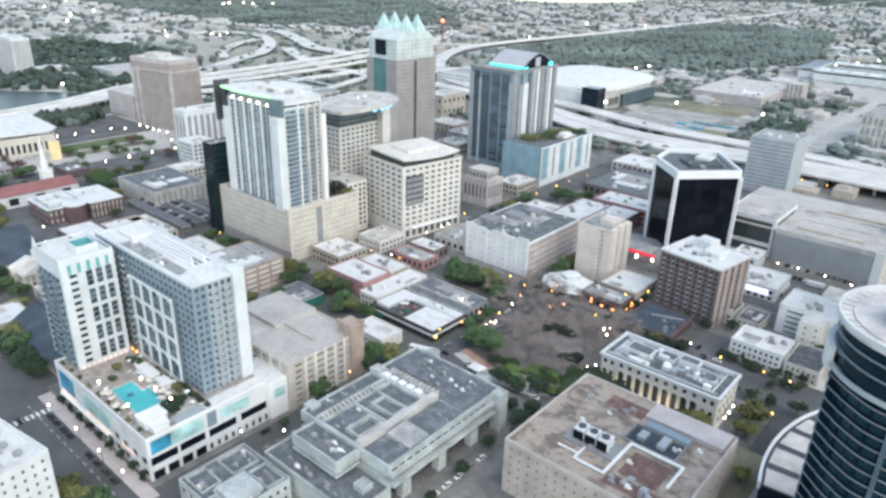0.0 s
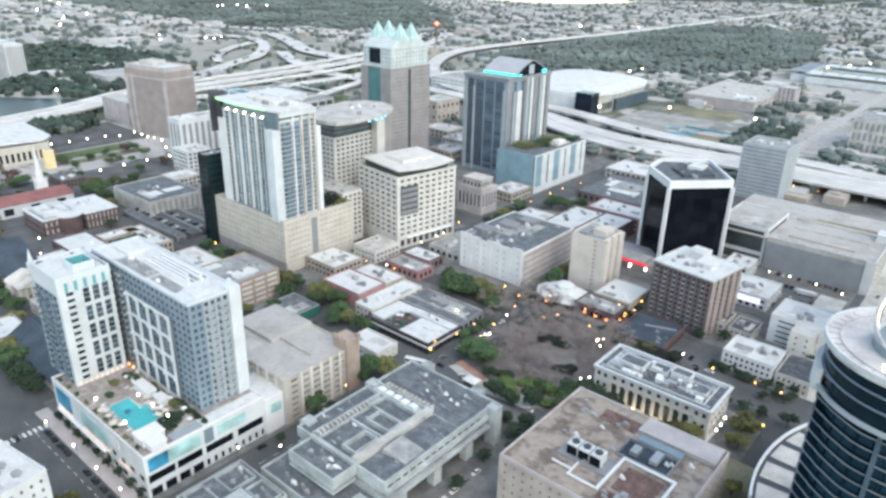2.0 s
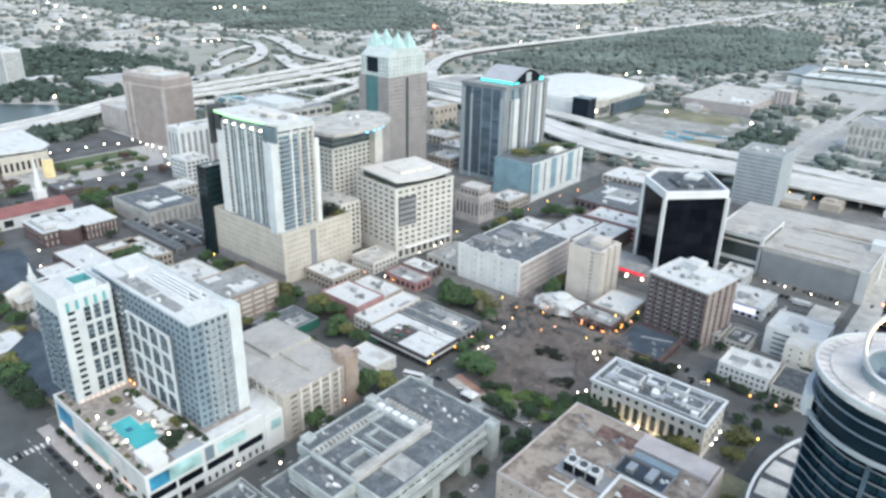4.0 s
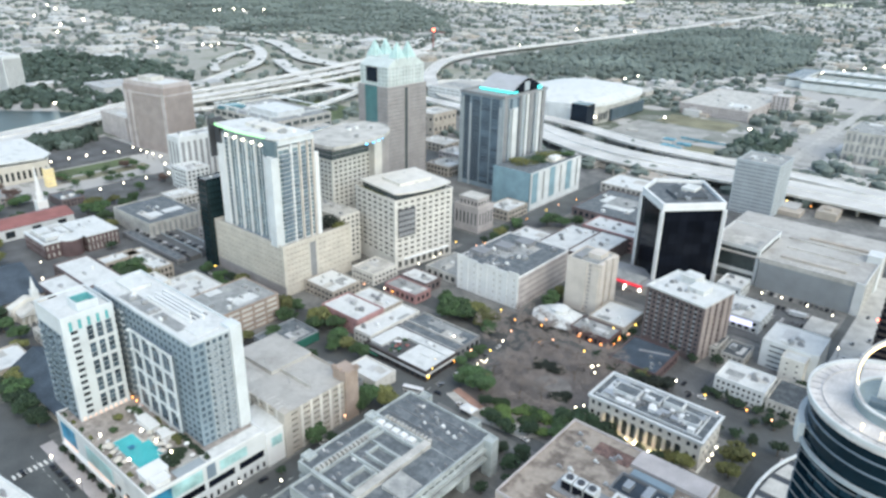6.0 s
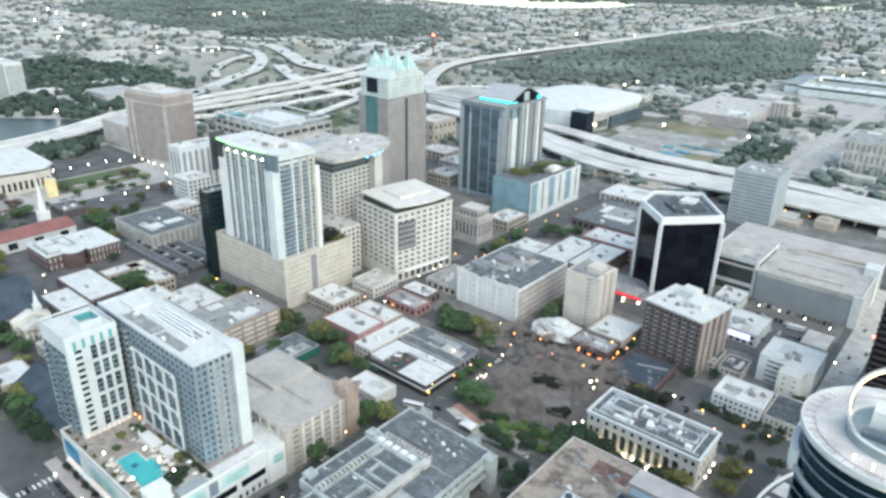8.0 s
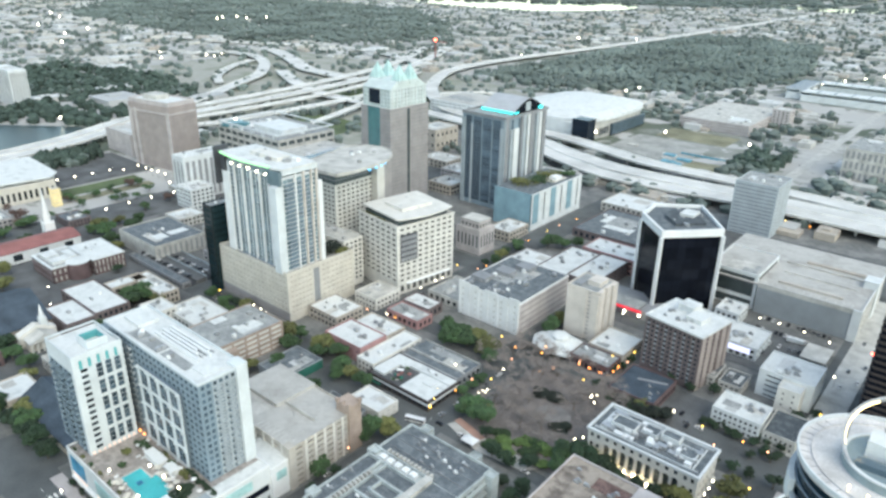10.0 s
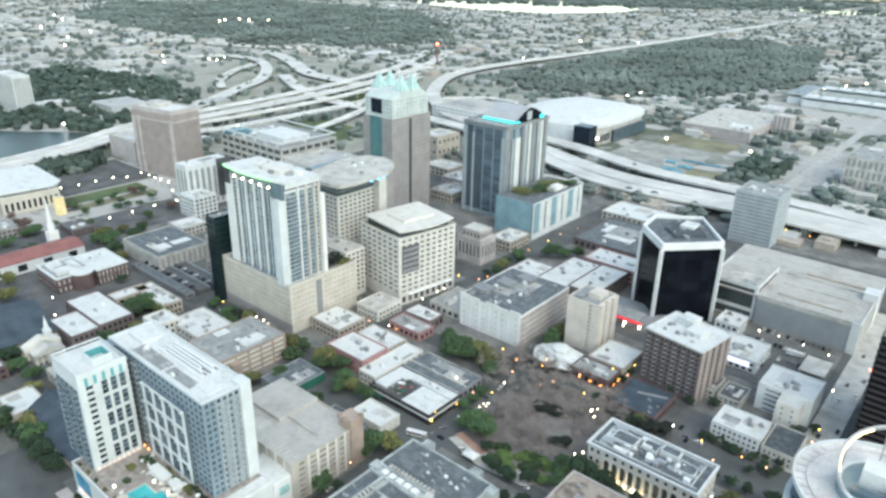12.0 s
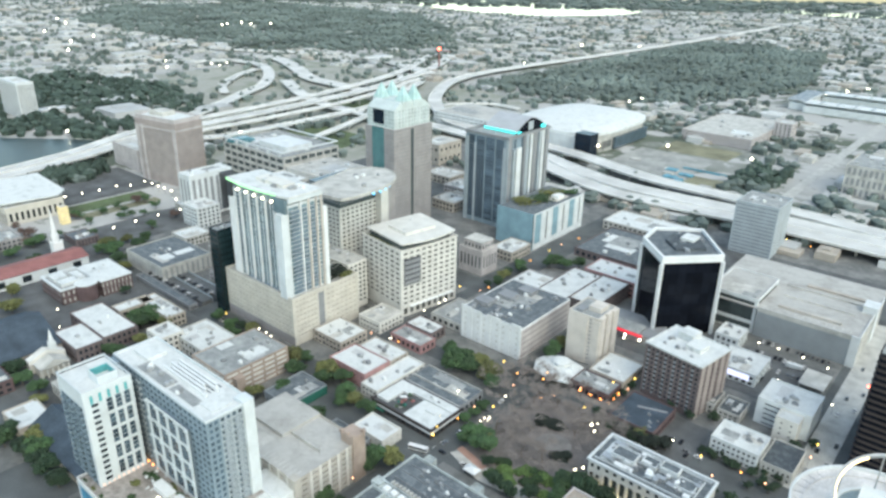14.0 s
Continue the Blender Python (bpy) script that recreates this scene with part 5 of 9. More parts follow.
cream_tower()
block("restaurant", "low white-roofed restaurant at the tower's foot", "restaurant", -173, -149, 350, 378, 7, "tan", "white_roof", "glass", (8, 8), 1, 0.6, 0.6, 0.1, units=4, big=2)
ob = block("restaurant", "low brick restaurant with a cluttered grey roof and orange lights", "restaurant", -176, -150, 333, 349, 6, "brick_red", "grey_roof", "glass", (8, 5), 1, 0.6, 0.6, 0.1, units=9, big=2)
for k in range(3):
    part("light_string", Shape().box(-6 + 7 * k, -4.4 + 7 * k, -9.6, -9.3, 2.4, 2.9), M["orange_glow"], ob, "orange shopfront light")
for k in range(2):
    part("light_string", Shape().box(14.2, 14.5, -4 + 6 * k, -2.4 + 6 * k, 2.4, 2.9), M["orange_glow"], ob, "orange shopfront light")
ob = thing("pavilion", "faceted white canopy pavilion on the plaza edge", "pavilion", -189, 343)
eave = [(16.5, -4), (12, -13), (0, -16), (-12, -13), (-17, -3), (-15, 8), (-4, 13), (12, 9)]
part("canopy", Shape().prism(eave, 4.8, 7.8, [(x * 0.45, y * 0.45) for x, y in eave]), M["white_roof"], ob)
part("canopy_fascia", Shape().ring([(x * 1.02, y * 1.02) for x, y in eave], [(x * 0.98, y * 0.98) for x, y in eave], 4.2, 4.9), M["white_wall"], ob)
for k in range(8):
    (ax, ay), (bx, by) = eave[k], (eave[k][0] * 0.45, eave[k][1] * 0.45)
    part("canopy_rib", Shape().add([(ax - 0.2, ay, 4.85), (ax + 0.2, ay, 4.85), (bx + 0.2, by, 7.85), (bx - 0.2, by, 7.85), (ax, ay + 0.1, 5.15), (bx, by + 0.1, 8.15)], [(0, 1, 2, 3), (0, 4, 1), (3, 2, 5), (1, 4, 5, 2), (4, 0, 3, 5)]), M["white_wall"], ob)
part("drum", Shape().tube(0, 0, 7.8, 10, 5.4, n=8).tube(0, 0, 10, 10.8, 5.8, 3.0, n=8), M["white_roof"], ob)
part("wall", Shape().tube(0, 0, 0.1, 4.8, 10.5, n=8), M["glass"], ob)

# ---- white block and the row behind it ----
ob = block("loft_building", "long white-walled brick building with a weathered grey roof", "loft building", -268, -218, 338, 399, 22.5, "white", "gravel_roof", "pale_concrete", (9, 12), 5, 0.22, 0.36, 0.3, units=16, rim=0.8)
for x0, x1, top in ((-25, -16.5, 25.2), (-16.2, -8, 24.4), (-3, 8, 24.9), (8.2, 16, 24.2), (17, 25, 25.4)):
    part("stepped_parapet", Shape().box(x0, x1, -30.85, -30.2, 22.2, top), M["white"], ob)
roof_units(ob, -24, 10, -29, -12, 22.55, 14, mat="grey_panel", big=3.2)
for k in range(7):
    part("pilaster", Shape().box(-24.8 + 8 * k, -23.6 + 8 * k, -30.9, -30.5, 0.3, 23.7), M["white"], ob)
for y in (-14, 4, 20):
    part("roof_house", Shape().box(-18 + y * 0.4, -6 + y * 0.4, y - 5, y + 5, 22.55, 25.4), M["grey_panel"], ob)
part("brick_face", Shape().box(25.0, 25.15, -30, 30, 0.5, 22), M["pale_pink_wall"], ob, "pale pinkish side wall")
for k in range(5):
    part("window_band", Shape().box(25.15, 25.25, -28, 28, 2.5 + 4.2 * k, 4.0 + 4.2 * k), M["taupe"], ob)
for q in ((-284, -258, 420, 446, 10, "taupe", 3), (-257.6, -232, 417, 473, 11, "brick_brown", 7), (-231.6, -208, 421, 474, 11.5, "brick_brown", 6), (-249, -203, 474.5, 502, 12.5, "brick_pink", 5)):
    block("shop_row", "old brick commercial building with a stained white roof", "shop building", q[0], q[1], q[2], q[3], q[4], q[5], "white_roof", "glass_dim", (7, 9), 3, 0.4, 0.5, 0.25, units=q[6], group="commercial row", patches=1)
ob = block("pink_building", "small pink stone bank with tall windows and a setback top", "bank building", -343, -318, 426, 447, 21, "pale_pink_wall", "pale_concrete", "glass_smoke", (6, 5), 1, 0.45, 0.62, 0.14, units=2, ground=4)
part("setback_storey", Shape().box(-9.5, 9.5, -7.5, 8, 21, 27.5), M["pale_pink_wall"], ob, "setback pink top storey")
part("setback_roof", Shape().box(-9.9, 9.9, -7.9, 8.4, 27.5, 28.2), M["pale_concrete"], ob)
panes(ob, [(-7.5 + 3.75 * k, -7.53, 22.5, 0, 1.6, 2.8) for k in range(5)] + [(9.53, -5.5 + 3.8 * k, 22.5, 90, 1.6, 2.8) for k in range(4)], "glass_smoke")
block("corner_building", "white-roofed commercial building behind the pink one", "commercial building", -338, -316, 466, 496, 9, "tan", "white_roof", "glass", (5, 6), 2, units=4)


# ---- columned hall ----
def columned_hall():
    ob = thing("columned_hall", "pale stone hall with a lit colonnade and cluttered roof", "civic building", -97.5, 276.5)
    a, b, h = 27.5, 12.5, 15.5
    s, spots = Shape(), []
    s.box(-a, a - 0.4, -b + 3.0, b, 0.4, h)
    s.box(-a - 1, a + 1, -b - 1.2, b + 0.5, 0, 0.9)
    facade(s, spots, (-a + 8, -b + 2.6), (a - 8, -b + 2.6), 1, 10.5, 9, 2, 0.45, 0.6, 0.2, 0.4)
    s.box(-a, -a + 8, -b, -b + 3, 0.9, h).box(a - 8, a, -b, -b + 3, 0.9, h)
    s.box(-a + 8, a - 8, -b, -b + 2.6, 10.5, 11.8)
    facade(s, spots, (-a + 8, -b), (a - 8, -b), 11.8, h, 9, 1, 0.4, 0.55, 0.2, 0.4)
    facade(s, spots, (a, -b + 3), (a, b), 0.9, h, 5, 3, 0.4, 0.5, 0.25, 0.4)
    part("wall", s, M["cream_light"], ob)
    panes(ob, spots, "glass")
    panes(ob, [(-a + x, -b - 0.02, z, 0, 1.5, 2.0) for x in (2.2, 5.6, 2 * a - 2.2, 2 * a - 5.6) for z in (2.5, 6.8, 12.2)], "glass")
    part("cornice", Shape().ring(rect(-a - 0.8, a + 0.8, -b - 0.8, b + 0.8), rect(-a + 0.4, a - 0.4, -b + 0.4, b - 0.4), h, h + 1.3), M["white_wall"], ob, "pale cornice")
    part("roof", Shape().box(-a + 0.4, a - 0.4, -b + 0.4, b - 0.4, h - 0.2, h + 0.3), M["gravel_roof"], ob)
    # one dark sheet covers the wall and windows behind the colonnade
    part("dark_recess", Shape().box(-a + 8.02, a - 8.02, -b + 2.3, -b + 2.58, 0.9, 10.48), M["glass_smoke"], ob, "dark sheet over the wall behind the columns")
    col = Shape().tube(0, 0, 0.9, 9.8, 0.95, 0.8, n=12).box(-1.1, 1.1, -0.8, 0.8, 9.8, 10.48).box(-1.1, 1.1, -0.9, 0.9, 0.9, 1.3).mesh("column", M["cream_light"])
    xs = [-a + 8 + (2 * a - 16) * i / 9 for i in range(10)]
    placed(ob, "column", col, [(x, -b + 0.8, 0, 0) for x in xs])
    for i in range(9):
        x = xs[i] if i < 9 else xs[9]
        part("uplight", Shape().box(x - 0.24, x + 0.24, -b - 0.75, -b - 0.4, 0.9, 1.05), M["bay_glow"], ob, "amber floor lamp")
    for x in (-5, -1, 3, 6):
        part("step_lamp", Shape().tube(x, -b - 3.2, 0, 1.6, 0.12, n=6).tube(x, -b - 3.2, 1.6, 2.3, 0.4, n=8), M["lamp_white"], ob)
    for x0, x1, y0, y1, zz in [(-20, -8, -4, 4, 2.6), (-6, 2, 0, 7, 2.2), (3, 12, 2, 8, 3.0), (13, 22, -4, 4, 1.4)]:
        part("roof_house", Shape().box(x0, x1, y0, y1, h + 0.3, h + 0.3 + zz), M["white_wall"], ob)
        part("roof_house_top", Shape().ring(rect(x0, x1, y0, y1), rect(x0 + 0.4, x1 - 0.4, y0 + 0.4, y1 - 0.4), h + 0.3 + zz, h + 0.9 + zz), M["white_wall"], ob)
        part("roof_house_deck", Shape().box(x0 + 0.4, x1 - 0.4, y0 + 0.4, y1 - 0.4, h + 0.3 + zz, h + 0.42 + zz), M["gravel_roof"], ob)
    for x0, x1, y0, y1 in [(-26, 26, -9.6, -9.2), (-26, 26, 10.4, 10.8), (-24, -20, -8, 8), (23, 23.5, -9, 9)]:
        part("roof_duct", Shape().box(x0, x1, y0, y1, h + 0.5, h + 1.2), M["white_wall"], ob)
    rg = random.Random(44)
    for k in range(28):
        x, y, w, d, zz = rg.uniform(-24, 22), rg.uniform(-8.5, 8), rg.uniform(0.8, 2.6), rg.uniform(0.6, 1.6), rg.uniform(0.8, 2.4)
        part("roof_box", Shape().box(x - w, x + w, y - d, y + d, h + 0.3, h + 0.3 + zz).box(x - w - 0.1, x + w + 0.1, y - d - 0.1, y + d + 0.1, h + 0.3 + zz, h + 0.5 + zz), M["white" if k % 2 else "metal"], ob)
    roof_units(ob, -25, 25, -10, 10, h + 0.3, 30, big=2.4)


columned_hall()

# ---- white offices by the parking lot ----
block("white_office", "white five-storey office with a blank front wall", "office building", -79, -50, 376, 402, 16, "white_wall", "white_roof", "glass", (1, 6), 5, 0.75, 0.3, 0.3, units=6)
block("stair_wing", "blank cream stair wing on the white office", "building wing", -66, -54, 366, 376, 14.5, "cream_light", "white_roof", "glass", (2, 2), 4, 0.2, 0.3, 0.3)
block("white_office", "low white office with rows of square windows", "office building", -88, -63, 331, 351, 10, "white_wall", "white_roof", "glass", (9, 5), 3, 0.5, 0.5, 0.25, units=3)
block("grey_annex", "low annex with a dark slate-coloured roof", "building annex", -62, -46, 332, 357, 7, "pale_concrete", "shingle", "glass", (6, 6), 2, 0.4, 0.5, 0.25, patches=0)
block("small_shop", "small pale-walled shop with a dark flat roof", "shop", -112, -99, 366, 384, 6, "pale_concrete", "shingle", "glass", (4, 4), 2, units=2)
block("small_shop", "small pale-walled shop with a dark flat roof", "shop", -97, -84, 366, 384, 5, "pale_concrete", "shingle", "glass", (4, 4), 2, units=1)


# ---- tan building with a mechanical roof ----
def tan_building():
    ob = thing("tan_building", "tan stone block with a cluttered brown gravel roof", "office building", -84, 203.5)
    a, b, h = 32.0, 29.5, 23.0
    s, spots = Shape(), []
    s.box(-a, a - 0.5, -b + 0.5, b, 0, h - 0.5)
    facade(s, spots, (-a, -b), (a, -b), 0, h - 0.5, 16, 6, 0.22, 0.3, 0.3, 0.5, edge=1)
    facade(s, spots, (a, -b + 0.5), (a, b), 0, h - 0.5, 12, 6, 0.22, 0.3, 0.3, 0.5, edge=1)
    part("wall", s, M["warm_grey_stone"], ob)
    panes(ob, spots, "glass_dim")
    part("parapet", Shape().ring(rect(-a, a, -b, b), rect(-a + 0.6, a - 0.6, -b + 0.6, b - 0.6), h - 0.5, h + 0.9), M["pale_pink_wall"], ob)
    part("roof", Shape().box(-a + 0.6, a - 0.6, -b + 0.6, b - 0.6, h - 0.5, h), M["tan_roof"], ob, "brown gravel roof")
    part("roof_block", Shape().box(0.5, a - 1.5, 17.6, b - 1.2, h, h + 1.8), M["pale_pink_wall"], ob, "low pale pinkish roof block")
    part("glazed_panel", Shape().box(3, 20, 11.8, 15.6, h + 0.1, h + 1.9), M["steel_panel"], ob, "teal-blue glazed panel")
    part("sunken_well", Shape().box(0, 20, 0, 11.6, h, h + 0.1), M["dark_roof"], ob, "dark mechanical well")
    part("well_wall", Shape().ring(rect(0, 20, 0, 11.6), rect(0.4, 19.6, 0.4, 11.2), h + 0.1, h + 1.4), M["grey_panel"], ob)
    for i in range(3):
        x, y = -12 + 4.8 * i, -9
        u = part("cooling_tower", Shape().box(x - 2.1, x + 2.1, y - 2.6, y + 2.6, h + 1.0, h + 5.0), M["white_wall"], ob, "white cooling tower with a round fan")
        part("fan", Shape().tube(x, y, h + 5.0, h + 5.5, 1.5, n=14), M["dark_panel"], u)
        part("louvre", Shape().box(x - 2.0, x + 2.0, y - 2.85, y - 2.6, h + 0.75, h + 4.3), M["glass_black"], u)
    part("platform", Shape().box(-17, 4, -14, -4, h, h + 0.7), M["grey_panel"], ob)
    p = Shape()
    for x0, x1, y0, y1 in [(3.4, 4.5, -22, -1.2), (3.4, 24, -1.2, -0.1), (23, 24, -14, -1.2), (-8, -7.3, -22, -14), (-7.3, 3.4, -22, -21.3), (-16, -8, -19, -18.4)]:
        p.box(x0, x1, y0, y1, h + 0.4, h + 1.1)
    part("pipe_run", p, M["white"], ob, "white roof pipe run")
    part("rust_patch", Shape().box(7, 21, -17, -3, h, h + 0.12), M["rust"], ob, "rust-stained roof patch")
    part("duct", Shape().box(12, 15, 2, 9, h + 1.4, h + 3), M["metal"], ob)
    part("duct", Shape().box(4, 7, 3, 8, h + 0.4, h + 2.4), M["metal"], ob)
    for k, (px, py, w, d) in enumerate([(-20, 12, 7, 9), (-8, 20, 8, 4), (-22, -18, 5, 6), (14, -22, 9, 3), (-6, 6, 5, 5)]):
        part("roof_patch", Shape().box(px - w, px + w, py - d, py + d, h, h + 0.04 + 0.012 * k), M["rust" if k in (1, 3) else "tan_roof"], ob)
    roof_units(ob, -28, 28, -26, 26, h, 22, big=2.0)
    roof_units(ob, 6, 28, -26, -15, h, 6, big=3)


tan_building()


# ---- concrete library ----
def library():
    ox, oy = -162.0, 169.5
    ob = thing("library", "ribbed grey concrete library with stepped weathered roofs", "library", ox, oy)
    L, R, F, B, h = -28.5, 21.0, -30.5, 37.0, 17.0
    BL, BR, BF = -19.4, 6.0, -42.0
    con, gravel = M["bare_concrete"], M["gravel_roof"]
    # the core's charcoal colour makes the recess below the ledges dark
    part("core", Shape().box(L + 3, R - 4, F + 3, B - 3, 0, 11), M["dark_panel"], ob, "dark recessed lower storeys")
    for name, q in (("floor_ledge", (L, R + 2.6, F, B - 7, 9.6, 10.8)), ("upper_storey", (L, R, F, B, 13.2, h)), ("sill_ledge", (R + 0.01, R + 1.5, F, B - 6.5, 13.0, 14.6)), ("recessed_storey", (L + 1, R - 3, F + 1, B - 1, 10.8, 13.2)),
                    ("floor_ledge", (BL, BR, BF, F - 0.01, 11, 12.2)), ("upper_storey", (BL, BR, BF, F - 0.01, 13.4, h)), ("recessed_storey", (BL + 1, BR - 1, BF + 1, F + 0.99, 12.2, 13.4)), ("lower_storey", (BL + 2, BR - 2, BF + 2, F + 2.9, 9.1, 11))):
        part(name, Shape().box(*q), con, ob, "overhanging ribbed concrete storey" if name == "upper_storey" else "")
    # lower terrace with its own gravel roof
    part("lower_terrace", Shape().box(L + 1, R + 1, F - 19, F - 0.02, 0, 8.6), con, ob)
    part("lower_terrace_roof", Shape().box(L + 1.6, R + 0.4, F - 18.4, F - 0.6, 8.6, 8.75), gravel, ob, "dark blue-grey gravel terrace")
    part("terrace_rim", Shape().ring(rect(L + 1, R + 1, F - 19, F - 0.02), rect(L + 1.6, R + 0.4, F - 18.4, F - 0.62), 8.6, 9.7), con, ob)
    part("terrace_house", Shape().box(R - 9, R - 4, F - 9, F - 4, 8.75, 10.4).ring(rect(R - 9, R - 4, F - 9, F - 4), rect(R - 8.4, R - 4.6, F - 8.4, F - 4.6), 10.4, 11.2), con, ob)
    for x, y in [(L - 2, F + 3), (L - 2, 9), (R - 1, B - 6), (L + 6, B - 1), (R - 14, B - 1)]:
        part("pier", Shape().box(x, x + 5, y, y + 5, 0, h + 0.8).ring(rect(x, x + 5, y, y + 5), rect(x + 0.6, x + 4.4, y + 0.6, y + 4.4), h + 0.8, h + 1.5), con, ob, "ribbed concrete pier")
    for y in (F + 6, F + 26, F + 46):
        part("pier", Shape().box(R - 2.5, R + 1.2, y, y + 4.5, 0, 9.58), con, ob, "ribbed concrete pier")
    # roof: gravel fields between low concrete walls
    for k, (x0, x1, y0, y1) in enumerate([(L + 0.8, R - 0.8, 13.6, B - 0.8), (L + 0.8, -20, F + 0.8, 7), (-16, 2.2, F + 0.8, 7), (6.2, R - 0.8, F + 0.8, 13), (BL + 0.8, BR - 0.8, BF + 0.8, F - 0.9)]):
        part("roof_field", Shape().box(x0, x1, y0, y1, h, h + 0.12 + 0.01 * k), gravel, ob, "dark weathered gravel roof")
    for x0, x1, y0, y1, hh in [(L, L + 0.8, F, B, 1.0), (R - 0.8, R, F, B, 1.0), (L + 0.8, R - 0.8, B - 0.8, B, 1.0), (L + 0.8, BL - 0.01, F, F + 0.8, 1.0), (BR, R - 0.8, F, F + 0.8, 1.0), (BL, BL + 0.8, BF, F - 0.9, 1.0), (BR - 0.8, BR, BF, F - 0.9, 1.0), (BL + 0.8, BR - 0.8, BF, BF + 0.8, 1.0),
                               (BL, BR, F - 0.88, F + 0.78, 1.7), (-20, -19.2, F + 0.8, 7, 2.0), (-16.8, -16, F + 0.8, 7, 1.4), (L + 0.8, 6, 7.1, 7.9, 1.5), (L + 0.8, 6, 12.7, 13.5, 1.6), (-16, 2.2, -1.4, -0.6, 1.6), (-16, 2.2, -13.4, -12.6, 1.6)]:
        part("roof_wall", Shape().box(x0, x1, y0, y1, h, h + hh), con, ob)
    part("roof_beam", Shape().box(2.4, 6.0, F + 0.8, 13.4, h + 0.1, h + 2.1), M["pale_concrete"], ob, "broad pinkish concrete roof beam")
    for i in range(13):
        part("roof_rib", Shape().box(-19.1, -16.9, F + 2 + 2.2 * i, F + 3.0 + 2.2 * i, h, h + 2.3), M["pale_concrete"], ob)
    for i in range(12):
        part("roof_rib", Shape().box(-22 + 2.3 * i, -21 + 2.3 * i, 13.55, 15.6, h, h + 2.3), M["pale_concrete"], ob)
    for i in range(5):
        part("roof_unit", Shape().box(-22.5 + 4.6 * i, -19.3 + 4.6 * i, 8.6, 11.6, h, h + 2.0).tube(-20.9 + 4.6 * i, 10.1, h + 2.0, h + 2.4, 1.0, n=8), M["white"], ob, "white rooftop air unit")
    for x0, x1, y0, y1, hh in [(-5.3, 2.3, F + 3, F + 15.5, 2.6), (-10.5, 2.3, -9.5, -1.6, 2.2)]:
        part("light_well", Shape().ring(rect(x0, x1, y0, y1), rect(x0 + 0.8, x1 - 0.8, y0 + 0.8, y1 - 0.8), h, h + hh), con, ob)
        part("well_floor", Shape().box(x0 + 0.8, x1 - 0.8, y0 + 0.8, y1 - 0.8, h, h + 0.5), gravel, ob)
    part("sloped_panel", Shape().add([(8, F + 12, h + 2.2), (R - 2, F + 13, h + 0.3), (R - 2, F + 24, h + 0.3), (8, F + 23, h + 2.2), (8, F + 12, h + 0.1), (R - 2, F + 13, h + 0.1), (R - 2, F + 24, h + 0.1), (8, F + 23, h + 0.1)],
                                     [(0, 1, 2, 3), (0, 4, 5, 1), (1, 5, 6, 2), (2, 6, 7, 3), (3, 7, 4, 0)]), M["grey_roof"], ob, "sloped pale roof panel")
    for k in range(3):
        part("roof_pipe", Shape().box(L + 3, R - 3, 19 + 5.8 * k, 19.25 + 5.8 * k, h + 0.3, h + 0.5), M["grey_panel"], ob)
    roof_units(ob, L + 3, R - 3, 16, B - 3, h + 0.12, 18, big=1.6)
    roof_units(ob, BL + 2, BR - 2, BF + 2, F - 2, h + 0.14, 12, big=1.7)
    roof_units(ob, L + 1, -20, F + 2, 5, h + 0.12, 6, big=1.3)
    roof_units(ob, -15, -9, F + 2, 5, h + 0.12, 7, big=1.5)
    roof_units(ob, 8, R - 2, F + 2, 10, h + 0.12, 5, big=1.3)
    roof_units(ob, L + 3, R - 2, F - 17, F - 12.5, 8.75, 12, big=1.7)
    panes(ob, [(R - 3.9, F + 5 + 3.4 * i, 1, 90, 2.6, 6.5) for i in range(17)] + [(R + 0.05, F + 3 + 4 * i, 14.9, 90, 2.8, 0.7) for i in range(14)], "glass")


library()
ob = block("library_annex", "low concrete annex with a dark gravel roof", "building annex", -199, -170, 90, 117.5, 9, "bare_concrete", "gravel_roof", "glass", (6, 8), 2, 0.4, 0.4, 0.3, units=26, big=2)
part("roof_house", Shape().box(0, 12, -8, 4, 9, 11), M["bare_concrete"], ob)
for x0, x1, y0, y1 in [(-13, -2, -12, -4), (-13, -2, 1, 12), (1, 13, 5, 12.5), (2, 13, -12.5, -9)]:
    part("roof_frame", Shape().ring(rect(x0, x1, y0, y1), rect(x0 + 0.4, x1 - 0.4, y0 + 0.4, y1 - 0.4), 9.05, 10.2), M["bare_concrete"], ob)


